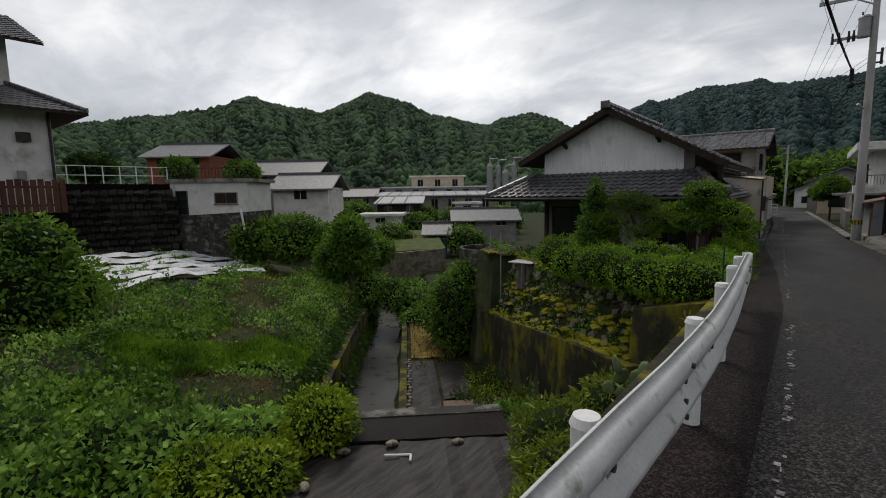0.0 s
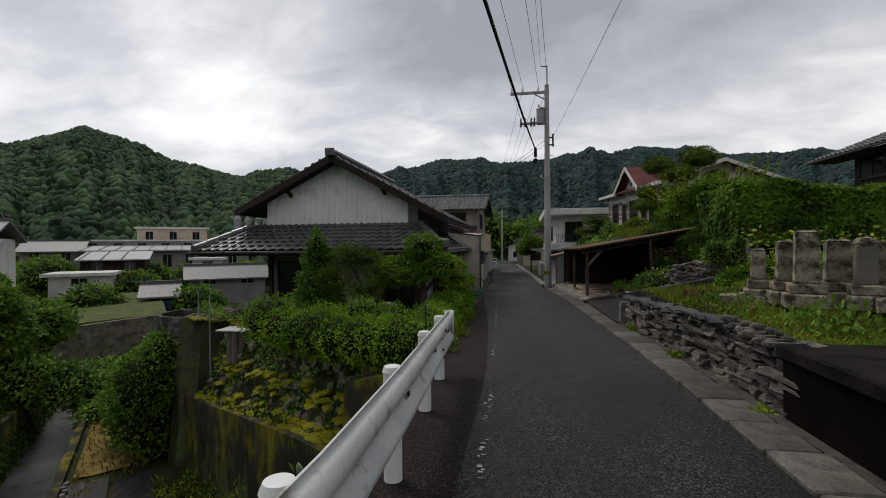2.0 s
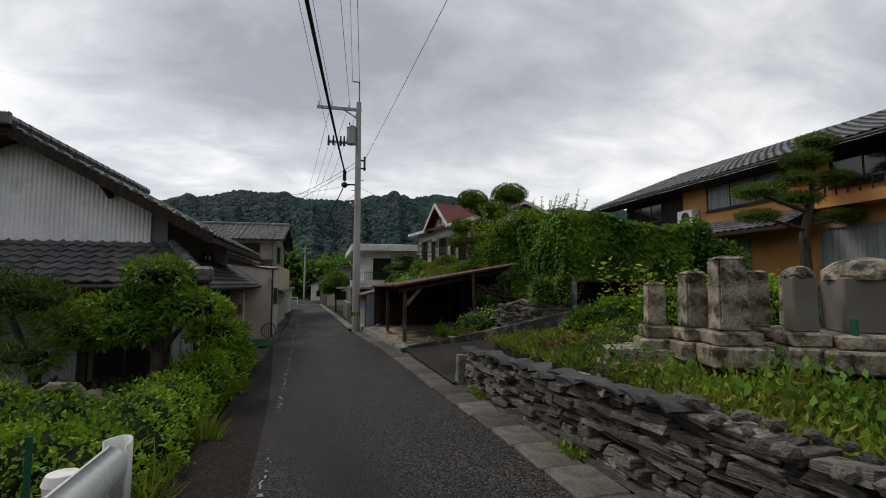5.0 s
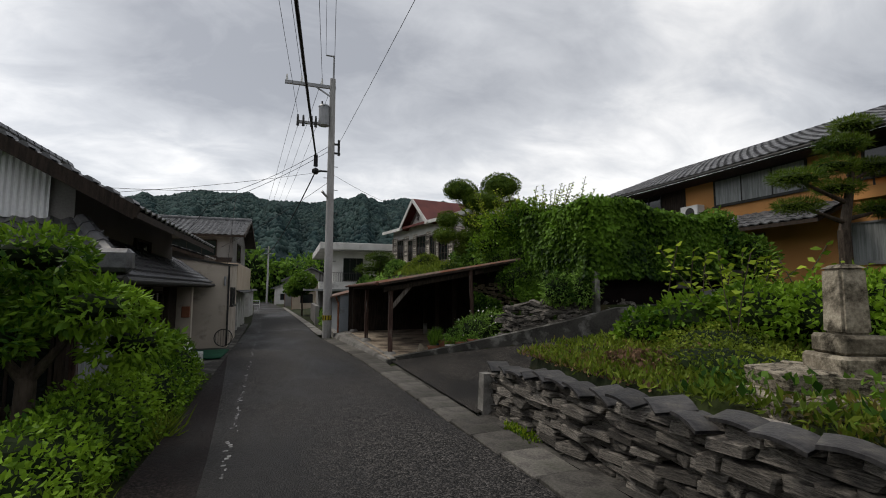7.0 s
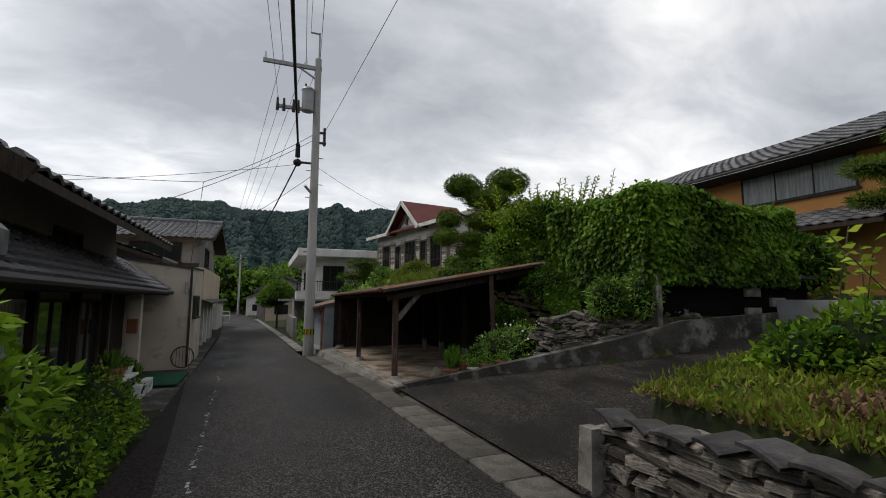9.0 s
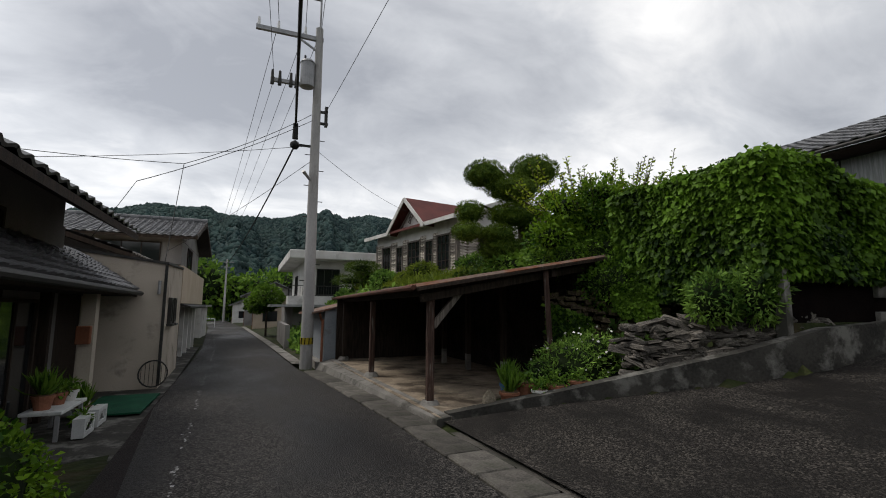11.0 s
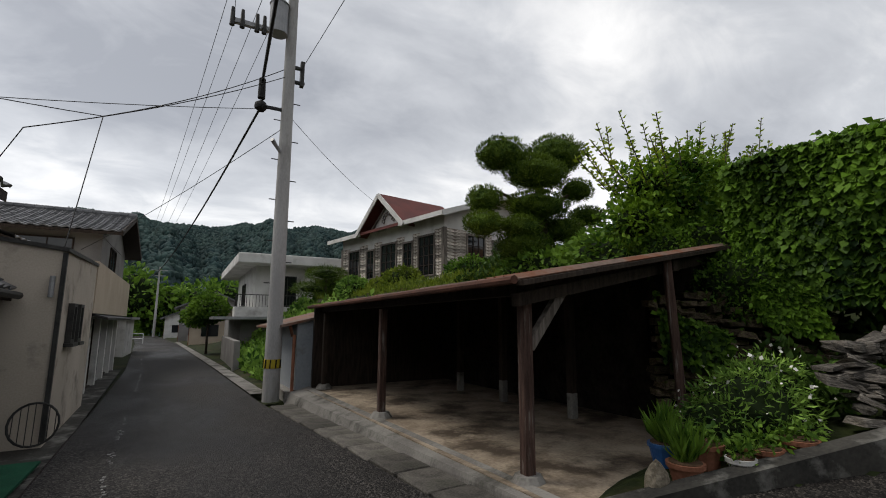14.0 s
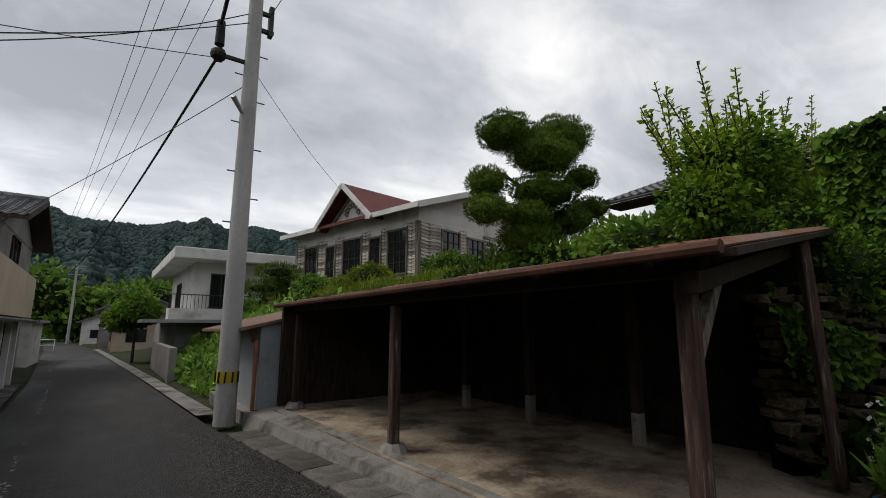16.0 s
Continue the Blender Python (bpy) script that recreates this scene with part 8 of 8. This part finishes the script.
def free_bushes():
    def b(name, label, cat, at, blobs, n, size, m, **k):
        bush(name, label, cat, at, blobs, n, size, m, **k)

    b("clipped_shrub", "rounded lime-green shrub beside the black sheet", "bush", (-5.75, 4.1, -2.3), [(0, 0, 0.45, 0.55, 0.55, 0.52)], 3200, 0.075, LEAF_LIME)
    b("leafy_shrub", "low mixed green shrub on the near bank", "bush", (-5.6, 2.9, -2.4), [(0, 0, 0.3, 0.6, 0.6, 0.42), (-0.7, -0.3, 0.25, 0.6, 0.6, 0.4)], 4500, 0.085, LEAF_LIME)
    b("leafy_shrub", "broad-leaved green shrub on the near bank", "bush", (-7.2, 2.6, -2.5), [(0, 0, 0.35, 0.9, 0.8, 0.5), (-1.0, -0.5, 0.3, 0.8, 0.8, 0.5), (0.3, 1.0, 0.2, 0.7, 0.7, 0.4)], 5500, 0.13, LEAF_WEED)
    b("leafy_shrub", "wide green weed clump on the near bank", "bush", (-8.2, 0.8, -2.6), [(0, 0, 0.3, 1.0, 0.9, 0.5), (-1.4, 0.2, 0.4, 1.0, 0.9, 0.5), (-2.6, 0.9, 0.3, 1.1, 0.9, 0.5)], 6000, 0.14, LEAF_WEED)
    b("wild_bush", "tall dark green wild bush on the bank", "bush", (-15.8, 2.0, -1.9), [(0, 0, 1.2, 1.3, 1.6, 1.3), (-0.8, 1.2, 1.0, 1.3, 1.3, 1.2), (-1.2, -1.4, 1.6, 1.6, 1.6, 1.6), (0.6, -1.5, 0.9, 1.2, 1.2, 1.1), (-0.4, 0.6, 2.2, 0.9, 1.1, 0.9)], 11000, 0.17, LEAF_MID)
    b("bank_tree", "small round-crowned green tree by the stream", "tree", (-17.0, 14.3, -2.6), [(0, 0, 1.6, 1.15, 1.15, 0.9), (0.3, -0.2, 2.4, 0.9, 0.9, 0.8), (-0.3, 0.2, 2.9, 0.6, 0.6, 0.5), (-0.6, -0.5, 1.3, 0.9, 0.9, 0.7)], 8500, 0.17, LEAF_MID, trunk=[((0, 0, -0.3), (0, 0, 1.8), 0.10, 0.06)], core=0.65)
    b("bank_shrubs", "mass of green shrubs below the terrace houses", "bush", (-23.5, 15.5, -1.8), [(0, 0, 1.0, 2.0, 1.8, 1.3), (1.8, 1.6, 0.6, 1.8, 1.6, 1.2), (-1.5, -1.2, 0.9, 1.6, 1.6, 1.2), (3.2, 2.8, 0.2, 1.6, 1.6, 1.0), (4.0, 0.6, -0.1, 1.5, 1.4, 1.0)], 12000, 0.22, LEAF_MID)
    b("stream_shrub", "green shrub leaning over the stream", "bush", (-16.2, 18.2, -5.6), [(0, 0, 1.2, 1.3, 1.3, 1.0), (-1.4, 0.9, 1.4, 1.2, 1.2, 1.0), (0.8, -1.0, 0.8, 0.9, 0.9, 0.7)], 5500, 0.18, LEAF_WEED)
    b("stream_shrub", "green shrub on the stream bank", "bush", (-18.5, 16.5, -4.2), [(0, 0, 0.8, 1.4, 1.4, 1.0), (1.2, 0.8, 0.5, 1.0, 1.0, 0.8)], 4500, 0.18, LEAF_WEED)
    b("climber_bush", "yellow-green climbing bush behind the tank", "bush", (-11.3, 15.4, -4.3), [(0, 0, 1.5, 1.1, 1.1, 1.4), (0.8, 0.6, 2.3, 1.0, 1.0, 1.1), (-0.8, -0.3, 0.9, 1.0, 1.0, 0.9), (1.9, 0.9, 3.2, 0.8, 0.8, 0.6)], 7000, 0.16, LEAF_MID)
    b("climber_bush", "leafy climbers covering the garden corner wall", "bush", (-10.5, 13.7, -4.3), [(0, 0, 1.1, 0.9, 0.9, 1.2), (0.35, -0.5, 2.1, 0.8, 0.8, 0.9), (-0.3, 0.5, 0.7, 0.9, 0.9, 0.8), (0.6, 0.2, 2.9, 0.7, 0.8, 0.6)], 9000, 0.11, LEAF_MID)
    b("plot_bush", "dense green weeds beside the gravel bed", "bush", (-4.5, 8.0, -4.3), [(0, 0, 0.8, 0.9, 0.8, 0.8), (0.8, -0.6, 1.1, 0.8, 0.8, 0.8), (1.3, -1.3, 1.5, 0.7, 0.8, 0.6), (-0.8, 0.7, 0.5, 0.7, 0.7, 0.5)], 6500, 0.12, LEAF_WEED)
    b("plot_bush", "yellow-green weeds below the guardrail", "bush", (-2.6, 5.9, -2.3), [(0, 0, 0.4, 0.7, 0.8, 0.5), (0.5, -0.9, 0.45, 0.6, 0.7, 0.5), (0.4, 0.9, 0.6, 0.6, 0.7, 0.5), (0.8, -2.0, 0.5, 0.5, 0.8, 0.5)], 7000, 0.11, LEAF_GRASS, slim=0.3)
    c = thing("prickly_pear", "pale green paddle cactus below the guardrail", "cactus", (-1.85, 6.6, -1.55))
    for k in range(11):
        pd = part("pad", lumpy([(0, 0, 0.13, 0.10, 0.03, 0.15)], 1.0, 2), mat("cactus_pad", (0.09, 0.13, 0.06), (0.16, 0.20, 0.10), 4, 0.6, 0.1) if k == 0 else bpy.data.materials["cactus_pad"], c, smooth=True)
        pd.matrix_basis = pose(-0.35 + 0.085 * k + 0.03 * math.sin(k * 3), 0.1 * math.sin(k * 2.0), 0.12 + 0.22 * (k % 3), 10 * math.sin(k), 25 * math.sin(k * 1.7), 40 * math.sin(k * 2.3))
    # right side
    b("deutzia_shrub", "bright green shrub with long upright shoots", "bush", (5.0, 12.2, 0.5), [(0, 0, 0.3, 0.6, 0.5, 0.4), (0.5, -0.5, 0.4, 0.6, 0.6, 0.45), (1.0, -1.0, 0.4, 0.7, 0.6, 0.5), (-0.4, 0.3, 0.2, 0.4, 0.4, 0.3), (1.6, -1.2, 0.5, 0.7, 0.7, 0.5)], 10000, 0.085, LEAF_HEDGE)
    s = thing("shrub_shoots", "long leafy arching shoots of a shrub", "bush", (5.0, 12.2, 0.6))
    P, D = [], []
    for k in range(26):
        base = np.array([rng.uniform(-0.5, 1.8), rng.uniform(-1.5, 0.4), 0.2])
        lean = np.array([rng.normal(0, 0.25), rng.normal(0, 0.25), rng.uniform(0.7, 1.15)])
        wire("shoot", [tuple(base), tuple(base + lean * 0.6), tuple(base + lean * 1.0 + np.array([0.06, 0.02, 0]))], 0.006, BARK, "", parent=s)
        for j in range(16):
            P.append(base + lean * (0.2 + 0.8 * j / 16))
            a = j * 2.4
            D.append((math.cos(a), math.sin(a), 0.3))
    v, q = leaves(P, D, 0.11, 0.1, 0.5, 0.2)
    quads_mesh("leaves", v, q, LEAF_LIME, s)
    b("front_weeds", "bright weeds on the terrace corner", "bush", (4.0, 10.8, 0.45), [(0, 0, 0.1, 0.6, 0.8, 0.22), (0.8, 0.8, 0.15, 0.7, 0.6, 0.28)], 6500, 0.042, LEAF_GRASS)
    b("daisy_bush", "bushy plant with small white flowers", "bush", (4.15, 17.45, -0.1), [(0, 0, 0.35, 0.5, 0.45, 0.42), (0.5, 0.1, 0.45, 0.45, 0.4, 0.4), (-0.35, 0.1, 0.25, 0.3, 0.3, 0.3)], 4200, 0.075, LEAF_WEED, slim=0.25)
    p, d = on_blobs([(4.15, 17.45, 0.28, 0.55, 0.5, 0.48), (4.65, 17.55, 0.4, 0.5, 0.45, 0.45)], 160, 1.0)
    v, q = leaves(p, d, 0.035, 0, 1.0, 0.6)
    tagged(quads_mesh("daisy_flowers", v, q, PETAL), "small white flowers on the bushy plant", "flowers", kind="stuff")
    pots(((3.12, 17.38, -0.13, 0.13, 0.15, TERRACOTTA, 1), (3.40, 17.42, -0.08, 0.15, 0.2, TERRACOTTA, 0), (3.42, 17.14, -0.02, 0.10, 0.09, PLASTER, 0), (3.66, 17.10, 0.02, 0.13, 0.10, TERRACOTTA, 0),
          (3.92, 16.98, 0.08, 0.13, 0.10, TERRACOTTA, 0), (3.28, 17.66, -0.12, 0.13, 0.2, BLUE_PLASTIC, 1)))
    r = part("marker_stone", lumpy([(0, 0, 0.12, 0.10, 0.09, 0.2)], 1.0, 2), GRAVE)
    r.matrix_world = pose(2.84, 17.42, -0.24)
    tagged(r, "upright rounded stone at the carport corner", "stone")
    pile = thing("slate_pile", "loosely stacked slate slabs and stones behind the driveway wall", "stone pile", (5.2, 17.1, 0.3))
    for k in range(280):
        t, hgt = rng.random(), rng.random()
        round_one = rng.random() < 0.25
        o = new("stone", BOULDERS[k % 6] if round_one else SLATES[k % 8])
        x = 4.55 + 2.6 * t
        y = float(np.interp(x, [3.5, 5.44, 6.5, 8], [17.05, 16.0, 15.6, 15.55])) + 0.18 + 0.42 * hgt
        s_ = rng.uniform(0.14, 0.36) * (0.7 if round_one else 1)
        z = float(np.interp(x, [3.5, 5.44, 6.5], [0.08, 0.60, 0.90])) - 0.18 + (0.62 - 0.10 * t) * hgt
        o.parent = pile
        o.matrix_basis = Matrix.Translation((-5.2, -17.1, -0.3)) @ pose(x, y, z, rng.normal(0, 12), rng.normal(0, 14), -28 + rng.normal(0, 25)) @ Matrix.Diagonal((s_, 0.24, s_ * (0.5 if round_one else 0.2), 1))
    b("slope_bush", "tangle of green climbers below the ivy hedge", "bush", (5.75, 18.35, 1.05), [(0, 0, 0.4, 0.6, 0.5, 0.5), (0.4, 0.6, 1.0, 0.6, 0.6, 0.5), (-0.2, 0.8, 0.9, 0.4, 0.4, 0.4), (0.7, -0.9, 0.75, 0.4, 0.3, 0.3), (0.9, -0.2, 0.9, 0.5, 0.5, 0.5)], 11000, 0.07, LEAF_IVY)
    b("silver_bush", "grey-green bushy shrub at the block wall", "bush", (6.1, 15.98, 0.95), [(0, 0, 0.35, 0.35, 0.25, 0.4), (-0.5, 0.3, 0.3, 0.35, 0.3, 0.35)], 2200, 0.09, LEAF_WEED, slim=0.3)
    b("cover_bush", "green creepers above the carport roof", "bush", (6.3, 20.5, 2.0), [(0, 0, 0.2, 0.5, 1.4, 0.45), (0.8, -1.0, 0.4, 0.8, 1.0, 0.6), (0.2, 2.5, 0.2, 0.6, 1.2, 0.4), (1.0, 1.2, 0.3, 0.9, 1.2, 0.6), (0.3, -1.7, -0.2, 0.5, 0.6, 0.5)], 9000, 0.14, LEAF_MID)
    tr = [((0, 0, -0.5), (0, 0, 1.0), 0.08, 0.06), ((0, 0, 0.7), (-0.5, 0.1, 1.3), 0.04, 0.02), ((0, 0, 0.7), (0.5, -0.1, 1.4), 0.04, 0.02), ((0, 0, 0.7), (0, 0.1, 1.7), 0.04, 0.02)]
    b("plum_tree", "light green plum tree with upright shoots", "tree", (6.15, 19.5, 1.5), [(0.2, 0, 0.75, 0.9, 0.7, 0.5), (0.3, 0, 1.35, 0.9, 0.7, 0.5), (-0.75, 0, 1.0, 0.6, 0.5, 0.4), (1.1, 0, 1.25, 0.8, 0.6, 0.5), (0.5, 0, 1.95, 0.75, 0.6, 0.45), (-0.4, 0, 1.6, 0.6, 0.5, 0.4), (1.3, 0, 1.9, 0.6, 0.5, 0.4)], 13000, 0.09, LEAF_HEDGE, trunk=tr, core=0.5, inner=0.4)
    s = thing("plum_shoots", "upright leafy shoots at the top of a plum tree", "tree", (6.15, 19.5, 1.5))
    P, D = [], []
    for k in range(46):
        base = np.array([rng.uniform(-1.1, 1.9), rng.uniform(-0.4, 0.4), 1.5])
        lean = np.array([(base[0] - 0.4) * 0.45 + rng.normal(0, 0.12), rng.normal(0, 0.12), rng.uniform(0.6, 1.25) + 0.22 * base[0]])
        wire("shoot", [tuple(base), tuple(base + lean)], 0.008, BARK, "", parent=s)
        for j in range(40):
            P.append(base + lean * (j / 40))
            D.append((math.cos(j * 2.4), math.sin(j * 2.4), 0.5))
    v, q = leaves(P, D, 0.085, 0.0, 0.5, 0.2)
    quads_mesh("leaves", v, q, LEAF_LIME, s)
    pads = [(-1.2, 0, 3.2, 0.78, 0.7, 0.46), (0.45, 0, 3.5, 0.95, 0.8, 0.55), (-0.5, -0.35, 2.75, 1.0, 0.75, 0.46), (-1.65, 0.1, 2.05, 0.5, 0.5, 0.36), (1.1, 0, 2.65, 0.55, 0.5, 0.32), (-0.45, -0.3, 1.95, 0.95, 0.75, 0.38),
            (-1.8, -0.1, 1.4, 0.58, 0.5, 0.32), (-1.0, -0.4, 1.35, 0.6, 0.5, 0.3), (1.55, 0.1, 2.0, 0.62, 0.55, 0.3), (0.5, -0.1, 1.5, 0.72, 0.6, 0.38), (-0.75, -0.2, 0.95, 0.9, 0.7, 0.4), (-0.2, 0.2, 0.5, 1.0, 0.8, 0.4)]
    pads = [(x, y, z * 0.96, a * 0.76, b_ * 0.76, c * 0.8) for x, y, z, a, b_, c in pads]
    bush("cloud_pine", "clipped niwaki pine with rounded cloud pads", "tree", (7.2, 23.5, 1.85), pads, 42000, 0.075, LEAF_PINE, -0.7, 0.2, spread=0.5, inner=0.93, core=0.9, core_material=PINE_CORE,
         trunk=[((0, 0, -0.4), (0.05, 0, 1.2), 0.16, 0.13), ((0.05, 0, 1.1), (-0.15, 0, 2.4), 0.12, 0.09), ((-0.15, 0, 2.3), (0.25, 0, 3.4), 0.09, 0.05), ((-0.1, 0, 1.8), (-1.4, 0, 2.2), 0.06, 0.03), ((0, 0, 1.9), (1.2, 0, 2.6), 0.06, 0.03), ((-0.1, 0, 2.4), (-1.3, 0, 3.1), 0.06, 0.03), ((0, 0, 1.0), (1.4, 0, 1.8), 0.06, 0.03)])
    pads = [(0.4, 0, 3.65, 0.65, 0.5, 0.2), (-0.1, 0, 3.1, 0.75, 0.55, 0.22), (0.95, 0, 2.65, 0.7, 0.5, 0.2), (-0.4, 0, 2.55, 0.6, 0.5, 0.18), (-1.7, 0, 2.15, 0.75, 0.55, 0.18), (-0.2, 0.1, 2.05, 0.7, 0.5, 0.18), (-1.75, 0, 1.5, 0.6, 0.5, 0.15), (1.15, 0, 1.6, 0.7, 0.5, 0.18)]
    bush("yard_pine", "dark trained pine with flat branch layers", "tree", (12.9, 15.0, 1.2), [(x, y, z + 0.5, a * 0.85, b_ * 0.85, c * 0.8) for x, y, z, a, b_, c in pads], 15000, 0.13, LEAF_PINE, -0.5, 0.10, core=0.7,
         trunk=[((-0.2, 0, 0), (-0.25, 0, 1.5), 0.15, 0.13), ((-0.25, 0, 1.4), (0.1, 0, 2.6), 0.12, 0.09), ((0.1, 0, 2.5), (0.35, 0, 4.1), 0.08, 0.04), ((-0.2, 0, 1.7), (-1.7, 0, 2.0), 0.06, 0.03), ((-0.15, 0, 2.2), (-1.7, 0, 2.6), 0.06, 0.03), ((0, 0, 1.8), (1.15, 0, 2.05), 0.06, 0.03), ((0.1, 0, 2.7), (0.95, 0, 3.1), 0.05, 0.03)])
    b("yard_bush", "light green bush beside the ivy hedge", "bush", (10.6, 17.0, 1.0), [(0, 0, 1.2, 0.9, 0.8, 0.8), (0.8, -0.4, 1.0, 0.7, 0.7, 0.7), (0.3, 0, 1.9, 0.5, 0.5, 0.5)], 5000, 0.13, LEAF_MID)
    b("terrace_shrub", "rounded green shrub before the western house", "bush", (6.9, 31.2, 2.1), [(0, 0, 0.5, 0.7, 0.9, 0.5), (-0.2, 1.6, 0.3, 0.6, 0.7, 0.4)], 3500, 0.11, LEAF_GRASS)
    b("terrace_shrub", "rounded green shrub at the house corner", "bush", (8.3, 28.4, 2.1), [(0, 0, 0.55, 1.0, 0.8, 0.6)], 3000, 0.11, LEAF_MID)
    b("terrace_shrub", "low leafy shrub on the terrace edge", "bush", (6.0, 34.4, 2.0), [(0, 0, 0.4, 0.6, 1.2, 0.5)], 2500, 0.14, LEAF_WEED)
    pads = [(0, 0, 1.6, 0.9, 0.9, 0.3), (-0.6, 0, 0.9, 0.9, 0.8, 0.25), (0.6, 0.3, 1.1, 0.8, 0.8, 0.25)]
    bush("side_pine", "dark layered pine between the houses", "tree", (5.4, 36.5, 1.6), pads, 5000, 0.2, LEAF_PINE, -0.3, 0.1, trunk=[((0, 0, -0.5), (0, 0, 1.5), 0.1, 0.05)], core=0.6)
    b("lane_tree", "small green tree beside the far lane", "tree", (0.9, 43.0, -0.7), [(0, 0, 2.4, 0.9, 0.9, 0.7), (-0.5, 0.3, 2.0, 0.7, 0.7, 0.5)], 3000, 0.2, LEAF_MID, trunk=[((0, 0, 0), (0, 0, 2.2), 0.07, 0.04)], core=0.5)
    b("terrace_tree", "small green tree on the upper terrace", "tree", (-33.0, 13.5, 2.3), [(0, 0, 1.1, 1.0, 1.0, 0.8)], 2500, 0.2, LEAF_MID, trunk=[((0, 0, 0), (0, 0, 0.8), 0.08, 0.05)])
    b("terrace_tree", "small green tree behind the garage roof", "tree", (-30.5, 16.5, 2.3), [(0, 0, 0.9, 1.1, 1.1, 0.8)], 2500, 0.2, LEAF_MID, trunk=[((0, 0, 0), (0, 0, 0.8), 0.08, 0.05)])
    b("terrace_tree", "dark garden tree by the white house", "tree", (-31.0, 8.2, 2.3), [(0, 0, 1.0, 0.9, 1.2, 0.7)], 2500, 0.2, LEAF_DARK, trunk=[((0, 0, 0), (0, 0, 0.8), 0.08, 0.05)])
    for k, (x, y, s_) in enumerate(((-60, 52, 3.0), (-52, 60, 2.6), (-70, 60, 3.2), (-44, 58, 2.4), (-38, 62, 2.6), (-85, 70, 4), (-30, 70, 3), (-20, 80, 4), (-12, 95, 5), (6, 95, 5), (-14, 88, 4), (-3, 105, 5), (-40, 45, 2.2), (-33, 33, 2.0), (-27, 37, 1.8), (-9, 100, 6), (2, 110, 6))):
        z = float(land(x, y))
        b("valley_tree", "green tree among the valley buildings", "tree", (x, y, z), [(0, 0, s_ * 0.9, s_, s_, s_ * 0.8), (s_ * 0.6, s_ * 0.3, s_ * 0.7, s_ * 0.7, s_ * 0.7, s_ * 0.6)], 1600, s_ * 0.17, LEAF_MID, trunk=[((0, 0, -0.5), (0, 0, s_), 0.2, 0.1)], group="valley trees")


free_bushes()
